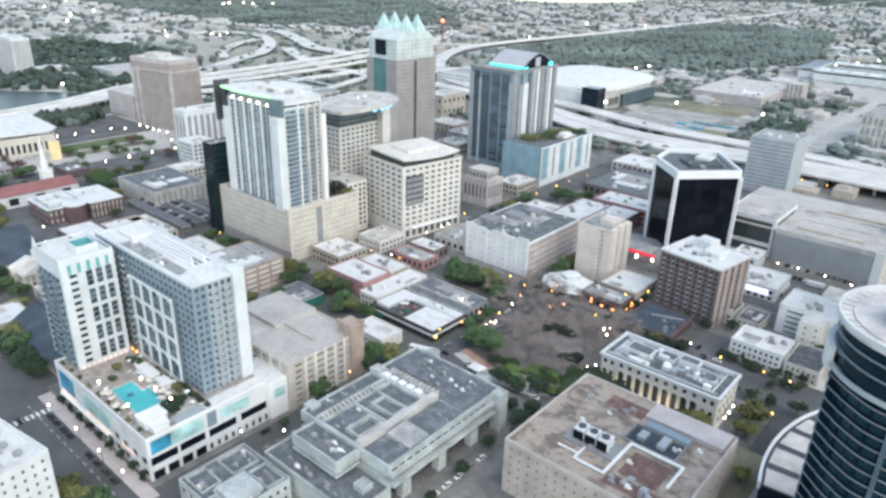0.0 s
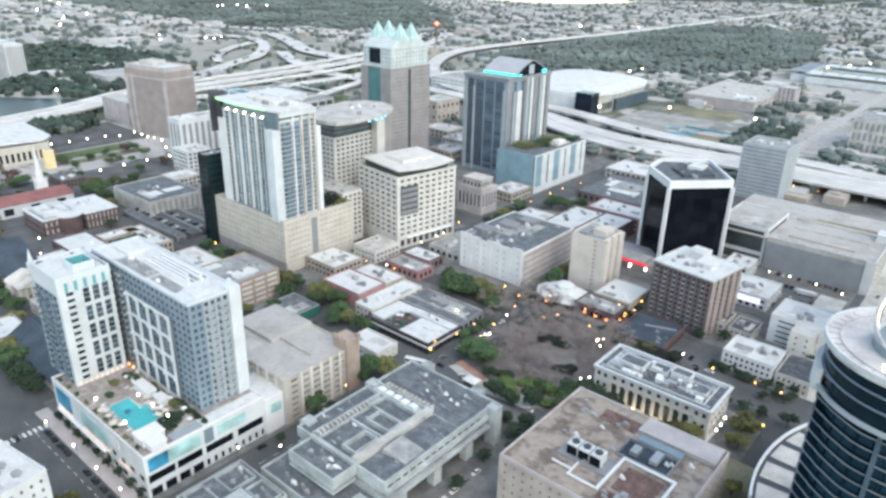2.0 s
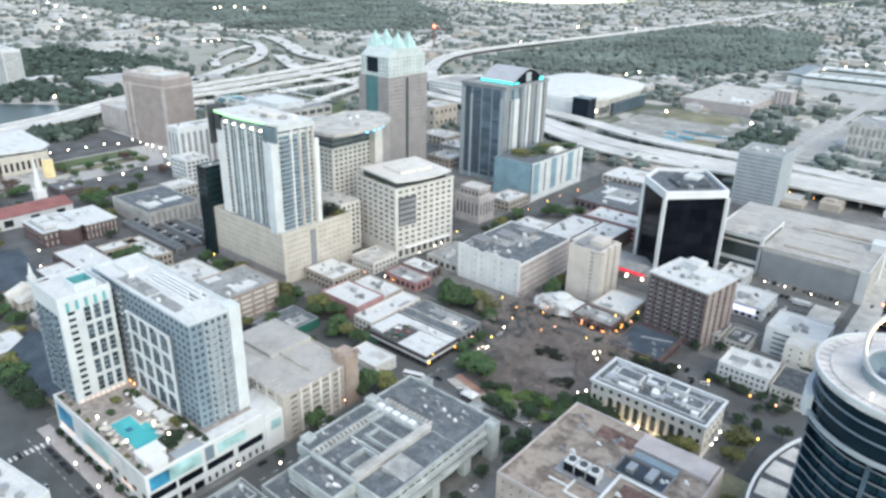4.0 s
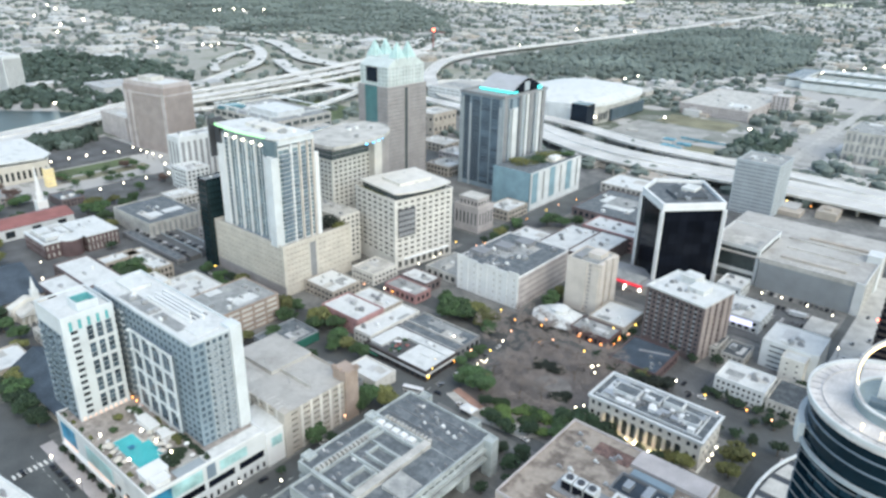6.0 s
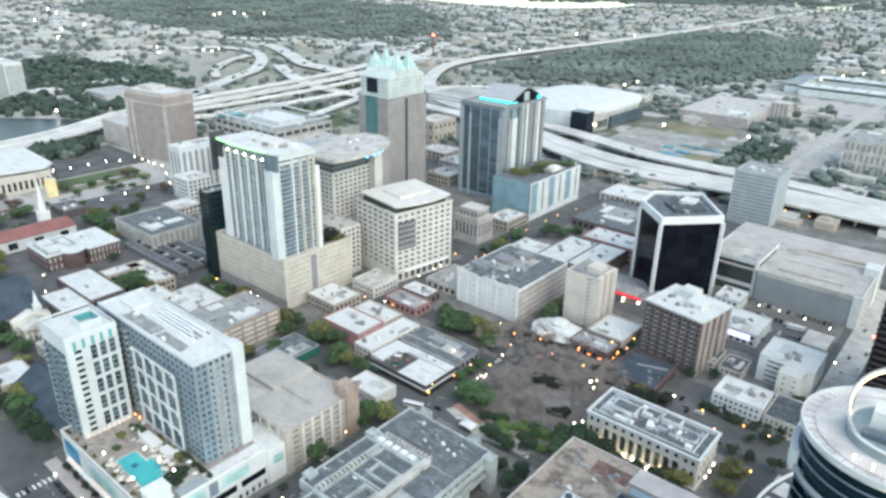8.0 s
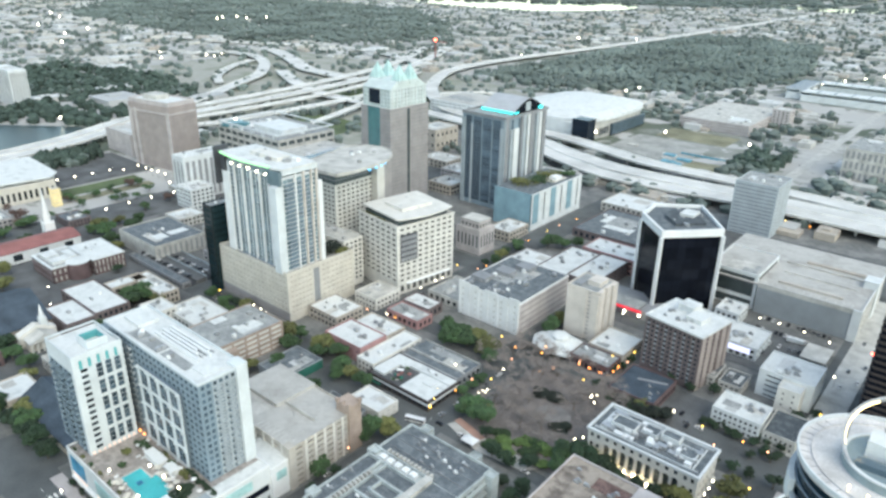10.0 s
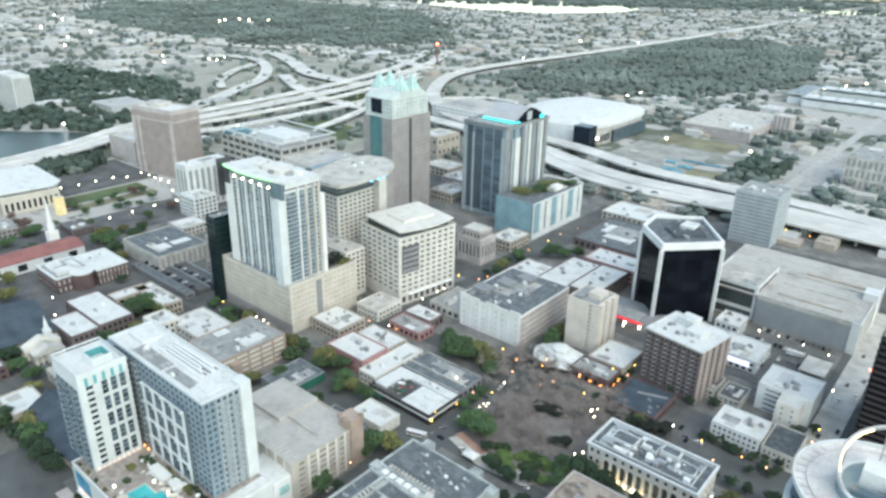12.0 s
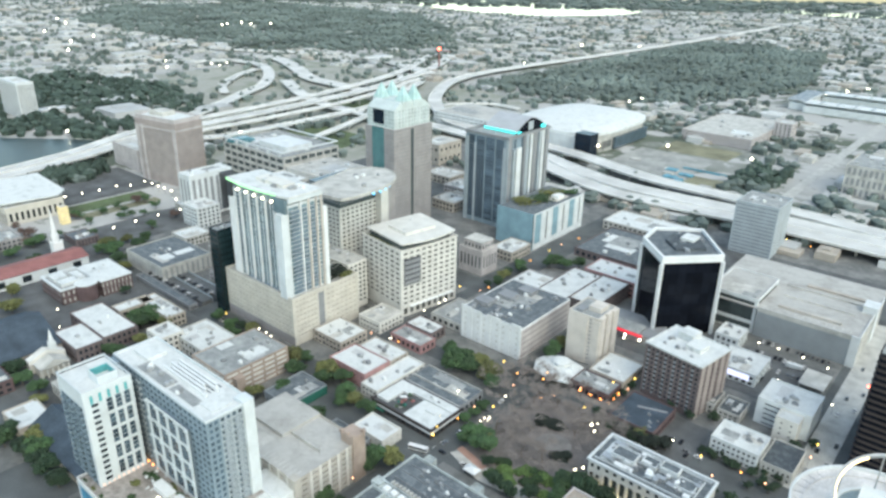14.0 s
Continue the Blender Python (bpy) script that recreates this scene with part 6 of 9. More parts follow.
# ---- parking garage and brick garage ----
def stepped_garage():
    ob = thing("parking_garage", "beige open-deck parking garage with a brick stair tower", "parking garage", -241, 171.5)
    a, b, h = 27.0, 20.5, 22.0
    s, spots = Shape(), []
    s.box(-a, a - 1.2, -b + 1.2, b, 0, h - 1)
    facade(s, spots, (-a, -b), (a, -b), 0, h - 0.5, 7, 7, 0.86, 0.45, 0.42, 1.2)
    facade(s, spots, (a, -b + 1.2), (a, b), 0, h - 0.5, 6, 7, 0.84, 0.45, 0.42, 1.2)
    part("wall", s, M["beige"], ob)
    # dim sheets fill the bays as the shade of the open decks
    panes(ob, spots, "glass_dim", name="opening")
    part("roof_deck", Shape().box(-a + 0.4, a - 0.4, -b + 0.4, b - 0.4, h - 0.6, h - 0.2), M["beige_deck"], ob, "beige bare concrete roof deck")
    part("upper_deck", Shape().box(-a - 6, -4, -4, b, h - 0.2, h + 1.6), M["beige_deck"], ob)
    part("ramp_wall", Shape().box(-4, 18, 1, 1.8, h - 0.2, h + 1.2), M["pale_concrete"], ob)
    part("stair_tower", Shape().box(a - 8, a + 1.2, b - 6, b + 2, 0, h + 4.5), M["brick_orange"], ob, "tan brick stair tower")
    part("stair_tower_top", Shape().box(a - 8.4, a + 1.6, b - 6.4, b + 2.4, h + 4.5, h + 5.2), M["brick_orange"], ob)
    part("corner_tower", Shape().box(a - 4, a + 0.8, -b - 0.8, -b + 3, 0, h + 1.6), M["beige"], ob)
    for i in range(8):
        part("pilaster", Shape().box(-a + (2 * a - 6) * i / 7, -a + 1.3 + (2 * a - 6) * i / 7, -b - 0.35, -b - 0.01, 0, h + 1.0), M["cream_light"], ob)
    for i in range(1, 6):
        part("pilaster", Shape().box(a + 0.01, a + 0.4, -b + 3 + 5.6 * i, -b + 4.3 + 5.6 * i, 0, h + 1.0), M["cream_light"], ob)
    for i in range(9):
        part("deck_line", Shape().box(0 + 2.8 * i, 0.15 + 2.8 * i, -b + 2, -b + 7, h - 0.2, h - 0.17), M["paint"], ob)
    part("deck_patch", Shape().box(-20, -6, -16, -7, h - 0.2, h - 0.15), M["pale_concrete"], ob)
    for x, y in ((-12, -2), (8, -3), (20, 0)):
        part("deck_lamp_post", Shape().tube(x, y, h - 0.2, h + 5, 0.12, n=6), M["metal"], ob)
    for q in ((a - 8.4, b - 6.4), (a - 4.6, b - 6.4), (a - 0.4, b - 6.4), (a - 0.4, b + 0.6)):
        part("tower_pinnacle", Shape().box(q[0], q[0] + 1.8, q[1], q[1] + 1.8, h + 5.2, h + 6.6), M["brick_orange"], ob)
    part("parapet", Shape().ring(rect(-a, a, -b, b), rect(-a + 0.4, a - 0.4, -b + 0.4, b - 0.4), h - 0.5, h + 0.8), M["beige"], ob)


stepped_garage()
ob = block("parking_garage", "orange brick parking garage with pale floor bands", "parking garage", -356, -321, 183, 229, 17, "brick_orange", "grey_roof", "cream_light", (8, 5), 5, 0.84, 0.5, 0.3, units=8, rim=0.6)
part("stair_block", Shape().box(15, 22, -18, -12, 0, 14), M["brick_orange"], ob)
block("low_office", "low office with a broad white flat roof", "office building", -402, -364, 195, 221, 10, "pale_concrete", "white_roof", "glass", (8, 4), 2, units=9, big=2.4)
block("stair_block", "square pale block with a white roof", "building", -413, -394, 183, 199, 13, "cream_light", "white_roof", "glass", (5, 4), 3, units=2)
block("low_office", "low office with a stained white flat roof", "office building", -392, -350, 150, 180, 9, "pale_concrete", "white_roof", "glass", (8, 4), 2, units=9, big=2.4)
block("low_office", "white-roofed low building with rooftop machines", "office building", -345, -320, 148, 181, 11, "white_wall", "white_roof", "glass", (6, 7), 3, units=8, big=2.4)

# ---- restaurant row ----
block("brick_shop", "dull red brick shop with a white roof and skylight", "shop", -301, -269, 246, 268, 10, "brick_pink", "white_roof", "brick_red", (6, 4), 2, 0.3, 0.3, 0.3, units=3, group="restaurant row")
block("shop", "low shop with a stained pale roof", "shop", -300, -270, 269, 286, 8, "tan", "white_roof", "glass", (6, 4), 2, units=4, group="restaurant row")
block("shop", "long white-roofed shop along the alley", "shop", -268, -254, 242, 284, 7, "cream_light", "white_roof", "glass", (4, 8), 2, units=3, patches=1, group="restaurant row")
def corner_restaurant():
    ob = thing("corner_restaurant", "dark-fronted corner restaurant with white roofs and a planted terrace", "restaurant", -230, 250, group="restaurant row")
    a, b, h = 23.0, 13.0, 6.5
    s, spots = Shape(), []
    s.box(-a, a - 0.4, -b + 0.4, b, 0, 5.4)
    facade(s, spots, (-a, -b), (a, -b), 0, 3.4, 12, 1, 0.7, 0.6, 0.15, 0.4)
    facade(s, spots, (a, -b + 0.4), (a, b), 0, 3.4, 7, 1, 0.7, 0.6, 0.15, 0.4)
    part("wall", s, M["dark_brown"], ob)
    panes(ob, spots, "glass")
    part("fascia", Shape().ring(rect(-a - 0.4, a + 0.4, -b - 0.4, b + 0.4), rect(-a + 0.6, a - 0.6, -b + 0.6, b - 0.6), 3.4, h), M["dark_brown"], ob, "dark brown fascia")
    part("fascia_stripe", Shape().box(-a - 0.3, a + 0.55, -b - 0.6, -b - 0.41, 3.7, 4.8).box(a + 0.41, a + 0.6, -b - 0.4, b, 3.7, 4.8), M["white_wall"], ob, "white stripe along the fascia")
    part("awning", Shape().prism([(-a, -b - 2.2), (-a + 11, -b - 2.2), (-a + 11, -b - 0.7), (-a, -b - 0.7)], 2.6, 2.9), M["green_screen"], ob, "dark green awning")
    part("corner_roof", Shape().box(1.5, a - 0.6, -b + 0.6, 6.0, 5.4, h + 0.1), M["white_roof"], ob, "bright white flat roof")
    part("back_roof", Shape().box(-8, a - 0.6, 6.4, b - 0.6, 5.4, h + 0.5), M["white_roof"], ob, "bright white flat roof")
    part("roof_house", Shape().box(9, 16, -2, 3, h + 0.1, h + 0.9), M["white_roof"], ob)
    part("valley", Shape().box(-a + 0.6, -8.2, 4, b - 0.6, 5.4, h + 0.2), M["white_roof"], ob)
    part("side_roof", Shape().box(-a + 0.6, -13.5, -b + 3.5, 3.9, 5.6, h + 0.4), M["white_roof"], ob, "bright white flat roof")
    part("terrace", Shape().box(-a + 0.6, 1.3, -b + 0.6, 6.0, 5.4, 5.6), M["lot"], ob, "dark roof terrace")
    rg = random.Random(61)
    for k in range(7):
        x, y = rg.uniform(-12, -1), rg.uniform(-b + 2, 4.5)
        part("parasol", Shape().tube(x, y, 5.6, 7.6, 0.06, n=6).tube(x, y, 7.2, 8.0, 1.4, 0.1, n=8), M[("red_tile", "green_screen", "white")[k % 3]], ob, ("faded red", "dark green", "white")[k % 3] + " parasol")
    for k in range(6):
        x, y = rg.uniform(-12.5, 0.5), rg.uniform(-b + 1.5, 4.5)
        part("planter_shrub", leaf_shape(x, y, 6.2, 1.3, 0.9, 0.8, 40, 1300 + k, 0.45), M["leaf"], ob)
    for k in range(4):
        x, y = rg.uniform(-12.5, 0.5), rg.uniform(-b + 1.5, 4.5)
        part("terrace_table", Shape().box(x - 0.7, x + 0.7, y - 0.5, y + 0.5, 6.2, 6.3).box(x - 0.1, x + 0.1, y - 0.1, y + 0.1, 5.6, 6.2), M["pale_concrete"], ob)
    part("wall_lamp", Shape().tube(a + 0.9, -b + 1, 3.0, 3.9, 0.5, n=8), M["lamp_yellow"], ob, "warm wall lamp")
    roof_units(ob, -6, 20, 7, 11, h + 0.5, 4, big=1.6)


corner_restaurant()
ob = block("shop", "long shop with a weathered grey roof and pale rims", "shop", -252.5, -209, 264, 287, 5.6, "grey_panel", "gravel_roof", "glass", (10, 5), 1, units=5, big=2, group="restaurant row")
for y in (-11.2, -3.4, 10.9):
    part("roof_rim", Shape().box(-21.5, 21.5, y, y + 0.7, 5.6, 6.5), M["pale_concrete"], ob, "pale roof rim")
block("white_shop", "small cream-walled shop with a bright white roof", "shop", -242, -219.5, 212, 227, 6.2, "cream_light", "white_roof", "pale_concrete", (6, 3), 2, 0.4, 0.4, units=2, big=1.6)
block("shop_annex", "low blue-grey annex beside the white shop", "building annex", -255, -228, 200, 211.6, 4, "blue_grey_wall", "gravel_roof", "glass", (6, 3), 1, 0.4, 0.4, units=3, big=1.6)
block("small_shop", "small brick shop with a grey flat roof", "shop", -299, -271, 299, 314, 6, "brick_pink", "grey_roof", "glass", (6, 3), 1, units=3)
block("small_shop", "small brick shop with a white flat roof", "shop", -300, -276, 315, 330, 7, "brick_brown", "white_roof", "glass", (5, 3), 1, units=2)
block("small_shop", "low shop with a blue-grey metal roof", "shop", -298, -270, 340, 372, 6, "pale_concrete", "grey_roof", "glass", (5, 6), 1, units=3)
block("shop", "two-storey brick shop with a cream roof by the tower", "shop", -339, -311, 264, 288, 8, "tan", "white_roof", "glass", (7, 6), 2, 0.6, 0.5, 0.2, units=5, big=2)
block("shop", "pale two-storey shop beside the office block", "shop", -332, -311, 300, 324, 8, "cream_light", "pale_concrete", "glass", (6, 6), 2, 0.5, 0.5, 0.2, units=2, big=2)
ob = block("sports_hall", "low grey-roofed hall with a dark green side wall", "hall", -306, -283, 199, 228, 5.4, "blue_grey_wall", "gravel_roof", "glass", (5, 1), 1, 0.3, 0.3, units=4, big=1.8)
part("side_cladding", Shape().box(11.5, 11.75, -14.4, 14.4, 0.2, 5.6), M["green_screen"], ob, "dark green side cladding")


# ---- round dark tower ----
def round_tower():
    ox, oy = -3.0, 190.0
    ob = thing("round_tower", "round dark-blue glass tower with pale balcony rings and lit roof hoop", "tower", ox, oy)
    r, h = 23.0, 106.0
    n = 48
    RB = 21.0

    def circle(k, wave=0.0, m=n):
        out = []
        for i in range(m):
            t = 2 * math.pi * i / m
            d = math.degrees(t)
            # scalloped edge, with a deep prow on the plaza side
            q = k + wave * (math.sin(12 * t) + (7 * max(0.0, 1 - abs(d - 206) / 11) if 190 < d < 222 else 0))
            out.append((q * math.cos(t), q * math.sin(t)))
        return out

    part("core", Shape().prism(circle(RB - 1.2), 0, h - 2), M["glass_ink"], ob, "dark navy glass drum")
    fl = 3.45
    for k in range(30):
        z = 3.5 + fl * k
        if z > h - 6:
            break
        part("balcony_floor", Shape().ring(circle(RB - 0.2, 0.18, 96), circle(RB - 1.15, 0, 96), z, z + 0.3), M["glass_ink"], ob)
        part("balcony_ring", Shape().ring(circle(RB, 0.18, 96), circle(RB - 0.22, 0.18, 96), z, z + 0.34), M["ring_steel"], ob, "wavy balcony ring")
    spots = []
    for k in range(29):
        for i in range(15):
            t = radians(175 + 11 * i)
            spots.append(((RB - 1.1) * math.cos(t), (RB - 1.1) * math.sin(t), 4.2 + fl * k, math.degrees(t) + 90, 3.2, 2.5))
    panes(ob, spots, "glass_ink", most=160)
    for i in range(9):
        t = radians(182 + 21 * i)
        x, y = (RB - 0.8) * math.cos(t), (RB - 0.8) * math.sin(t)
        part("mullion", Shape().tube(x, y, 0, h - 14, 0.12, n=6), M["glass_ink"], ob)
    for z, k, hh in ((h - 13.5, r - 0.1, 1.0), (h - 8.6, r - 1.2, 0.45), (h - 4.6, r - 0.9, 0.45)):
        part("crown_ring", Shape().ring(circle(k), circle(k - (0.9 if hh > 0.9 else 0.35)), z, z + hh), M["pale_steel" if hh > 0.9 else "slate_panel"], ob, "grey-blue crown ring")
    part("crown_glass", Shape().prism(circle(r - 1.7), h - 12.6, h - 1.0), M["glass_ink"], ob)
    part("glass_strip", Shape().prism([((RB + 0.3) * math.cos(radians(t)), (RB + 0.3) * math.sin(radians(t))) for t in (259, 260, 261, 262)] + [((RB - 1.1) * math.cos(radians(t)), (RB - 1.1) * math.sin(radians(t))) for t in (262, 261, 260, 259)], 0, h - 13.5), M["glass_steel"], ob, "teal glass stair strip")
    part("side_terrace", Shape().prism([(1.03 * r * math.cos(radians(t)), 1.03 * r * math.sin(radians(t))) for t in (168, 176, 184, 192, 200, 206)] + [(0.96 * r * math.cos(radians(t)), 0.96 * r * math.sin(radians(t))) for t in (206, 200, 192, 184, 176, 168)], h - 14.6, h - 8.4), M["white_wall"], ob, "pale projecting terrace")
    part("terrace", Shape().prism(circle(r), h - 1, h), M["terrace"], ob, "pale round roof terrace")
    part("terrace_parapet", Shape().ring(circle(r + 0.2), circle(r - 0.35), h, h + 1.1), M["white_wall"], ob)
    part("terrace_kerb", Shape().ring(circle(r - 3.4), circle(r - 3.6), h, h + 0.4), M["terrace"], ob)
    for i in range(26):
        t = radians(150 + 8.5 * i)
        x, y = (r - 2) * math.cos(t), (r - 2) * math.sin(t)
        part("terrace_joint", Shape().prism([(x - 1.3 * math.cos(t) - 0.07, y - 1.3 * math.sin(t)), (x + 1.3 * math.cos(t) - 0.07, y + 1.3 * math.sin(t)), (x + 1.3 * math.cos(t) + 0.07, y + 1.3 * math.sin(t) + 0.05), (x - 1.3 * math.cos(t) + 0.07, y - 1.3 * math.sin(t) + 0.05)], h, h + 0.12), M["grey_panel"], ob)
    # lantern and hoop
    part("lantern", Shape().tube(0, -1, h, h + 2.6, 12.2, 11.6, n=36), M["glass_pale"], ob, "round glass lantern")
    part("lantern_ring", Shape().ring([(12.4 * math.cos(0.1745 * i), 12.4 * math.sin(0.1745 * i) - 1) for i in range(36)], [(11.4 * math.cos(0.1745 * i), 11.4 * math.sin(0.1745 * i) - 1) for i in range(36)], h + 2.6, h + 3.0), M["white_wall"], ob)
    part("lantern_house", Shape().box(-7, 0, -3, 4, h + 2.6, h + 7.5), M["white_wall"], ob)
    part("lantern_house", Shape().box(0.3, 8, -6, 3, h + 2.6, h + 5.6), M["blue_white"], ob)
    part("lantern_glass", Shape().box(-8, 6, -9, -6.3, h + 2.6, h + 4.2), M["glass_steel"], ob)
    part("lantern_deck", Shape().box(-3, 9, 3.3, 9, h + 2.6, h + 3.4), M["pale_concrete"], ob)
    m, R = 48, 13.0

    def hoop_point(t, rr, d):
        return rr * math.cos(t), -1 + 0.79 * rr * math.sin(t) - 0.61 * d, h + 8.2 + 0.61 * rr * math.sin(t) + 0.79 * d

    vs, fs = [], []
    for i in range(m):
        t = 2 * math.pi * i / m
        vs += [hoop_point(t, rr, d) for rr, d in ((R - 0.35, -0.9), (R + 0.35, -0.9), (R + 0.35, 0.9), (R - 0.35, 0.9))]
        j = (i + 1) % m
        fs += [(4 * i + k, 4 * j + k, 4 * j + (k + 1) % 4, 4 * i + (k + 1) % 4) for k in range(4)]
    part("hoop", Shape().add(vs, fs), M["metal"], ob, "large tilted metal hoop")
    for i in range(17, 27):
        a, b = 2 * math.pi * (i + 0.05) / m, 2 * math.pi * (i + 0.95) / m
        q = [hoop_point(t, R - 0.62, d) for t, d in ((a, -0.5), (b, -0.5), (b, 0.5), (a, 0.5))] + [hoop_point(t, R - 0.4, d) for t, d in ((a, -0.5), (b, -0.5), (b, 0.5), (a, 0.5))]
        part("hoop_light", Shape().add(q, [(0, 1, 2, 3), (7, 6, 5, 4), (0, 4, 5, 1), (1, 5, 6, 2), (2, 6, 7, 3), (3, 7, 4, 0)]), M["uplight"], ob, "warm light strip inside the hoop")
    for t in (20, 70, 110, 160):
        x, y, z = hoop_point(radians(t), R, 0)
        part("hoop_strut", Shape().tube(x, y, h + 0.1, z - 0.6, 0.22, n=6), M["metal"], ob)
    for t in (250, 262):
        x, y = (r - 1.6) * math.cos(radians(t)), (r - 5) * math.sin(radians(t))
        part("terrace_lamp", Shape().tube(x, y, h, h + 1.4, 0.1, n=6).tube(x, y, h + 1.4, h + 1.9, 0.3, n=8), M["uplight"], ob)
    # curved podium wing
    out = [(39 * math.cos(radians(180 - 3.4 * i)), 60 * math.sin(radians(180 - 3.4 * i)) + 53) for i in range(-7, 19)]
    inn = [(20 * math.cos(radians(180 - 3.4 * i)), 56 * math.sin(radians(180 - 3.4 * i)) + 53) for i in range(-7, 19)]
    part("podium_wing", Shape().prism(inn + out[::-1], 0, 19), M["glass_navy"], ob, "curved podium wing")
    part("podium_roof", Shape().prism(inn + out[::-1], 19, 19.6), M["dark_panel"], ob)
    rim = [(x * 1.025, (y - 53) * 1.02 + 53) for x, y in out]
    part("podium_rim", Shape().prism(out + rim[::-1], 17.5, 20.6), M["white_wall"], ob, "pale curved podium rim")
    for i in range(6):
        k = 4 * i
        a, b, c, d = out[k], out[k + 3], inn[k + 3], inn[k]
        q = [(0.94 * p[0] + 0.06 * inn[k][0], 0.94 * p[1] + 0.06 * inn[k][1]) for p in (a, b)] + [c, d]
        part("podium_panel", Shape().prism(q[::-1], 19.6, 20.0), M["pale_concrete"], ob, "pale roof panel")


round_tower()

ob = thing("banded_tower", "dark brown office tower with continuous floor bands", "office tower", -15, 392)
s = Shape().box(-12, 18, -28, 30, 0, 72)
part("core", s, M["glass_black"], ob)
for k in range(20):
    z = 3 + 3.5 * k
    pts = [(-13, -27), (-11, -29), (19, -29), (19, 31), (-13, 31)]
    part("floor_band", Shape().ring(pts, [(-12, -26.8), (-10.8, -28), (18, -28), (18, 30), (-12, 30)], z, z + 1.3), M["dark_brown"], ob)
for k in range(9):
    part("column", Shape().box(-12.9, -12, -24 + 6.4 * k, -22.6 + 6.4 * k, 0, 72), M["dark_brown"], ob)
for y, z in ((-24, 50), (-4, 60)):
    part("beacon", Shape().tube(-13.6, y, z, z + 0.8, 0.45, n=8), M["lamp_red"], ob, "small red lamp")
part("roof", Shape().box(-12, 18, -28, 30, 72, 73), M["grey_roof"], ob)

# ---- corner building beside the street ----
block("stone_building", "pale stone building with a bright white roof", "building", -259.1, -217.1, 26.4, 54.4, 30, "white_wall", "white_roof", "glass_dim", (14, 8), 8, 0.3, 0.4, 0.3, units=16, rim=1.4, turn=9)

# ---- churches, halls and offices west of the towers ----
def gabled(name, label, category, x0, x1, y0, y1, eave, ridge, wall, roof, along="x", bays=6):
    """A hall with a pitched roof."""
    cx, cy, a, b = (x0 + x1) / 2, (y0 + y1) / 2, (x1 - x0) / 2, (y1 - y0) / 2
    ob = thing(name, label, category, cx, cy)
    s, spots = Shape(), []
    s.box(-a, a - 0.4, -b + 0.4, b, 0, eave)
    facade(s, spots, (-a, -b), (a, -b), 0, eave, bays, 1, 0.35, 0.55, 0.2, 0.4)
    facade(s, spots, (a, -b + 0.4), (a, b), 0, eave, max(2, bays // 2), 1, 0.35, 0.55, 0.2, 0.4)
    if along == "x":
        s.add([(a - 0.1, -b, eave), (a - 0.1, b, eave), (a - 0.1, 0, ridge), (a - 0.6, -b, eave), (a - 0.6, b, eave), (a - 0.6, 0, ridge)], [(0, 1, 2), (5, 4, 3), (0, 2, 5, 3), (1, 4, 5, 2)])
    else:
        s.add([(-a, -b + 0.1, eave), (a, -b + 0.1, eave), (0, -b + 0.1, ridge), (-a, -b + 0.6, eave), (a, -b + 0.6, eave), (0, -b + 0.6, ridge)], [(0, 1, 2), (5, 4, 3), (0, 2, 5, 3), (1, 4, 5, 2)])
    part("wall", s, M[wall], ob)
    panes(ob, spots, "glass")
    for sg in (-1, 1):
        if along == "x":
            v = [(-a - 0.5, sg * (b + 0.7), eave - 0.4), (a + 0.5, sg * (b + 0.7), eave - 0.4), (a + 0.5, 0, ridge), (-a - 0.5, 0, ridge)]
        else:
            v = [(sg * (a + 0.7), -b - 0.5, eave - 0.4), (sg * (a + 0.7), b + 0.5, eave - 0.4), (0, b + 0.5, ridge), (0, -b - 0.5, ridge)]
        part("roof_slope", Shape().add(v + [(x, y, z + 0.3) for x, y, z in v], [(3, 2, 1, 0), (4, 5, 6, 7), (0, 1, 5, 4), (1, 2, 6, 5), (2, 3, 7, 6), (3, 0, 4, 7)]), M[roof], ob)
    return ob


block("brick_hall", "dark red brick hall beside the chapel", "hall", -452, -424, 84, 104, 8, "brick_red", "gravel_roof", "glass", (6, 4), 2, units=2)
gabled("chapel", "brick chapel with a steep dark slate roof", "chapel", -371, -309, 93, 120, 6, 14, "tan", "dark_roof")
block("chapel_annex", "low annex with a pale flat roof beside the chapel", "building annex", -396, -372, 88, 106, 6, "tan", "white_roof", "glass", (5, 4), 1, 0.4, 0.5)
block("parish_office", "low pale building with a flat roof", "building", -405, -380, 118, 134, 7, "pale_concrete", "pale_concrete", "glass", (6, 4), 2)
gabled("church", "stone church with a broad dark slate roof", "church", -510, -448, 92, 142, 8, 19, "tan", "dark_roof", along="y", bays=8)
ob = thing("gabled_chapel", "pale gabled church front with columns and a spire", "church", -438, 128)
part("front", Shape().box(-3, 3, -11, 11, 0, 8.5), M["cream_light"], ob)
part("gable", Shape().prism([(-3, -11), (3, -11), (3, 11), (-3, 11)], 8.5, 13, [(-3, -0.2), (3, -0.2), (3, 0.2), (-3, 0.2)]), M["cream_light"], ob)
part("porch", Shape().prism([(3.1, -9), (15, -9), (15, 9), (3.1, 9)], 7, 11, [(3.1, -0.2), (14.6, -0.2), (14.6, 0.2), (3.1, 0.2)]), M["pale_concrete"], ob, "pale porch roof")
col = Shape().tube(0, 0, 0, 7, 0.5, 0.45, n=8).mesh("column", M["cream_light"])
placed(ob, "column", col, [(14, -8 + 3.2 * k, 0, 0) for k in range(6)])
part("porch_wall", Shape().box(3.1, 11, -8.4, 8.4, 0, 7), M["cream"], ob)
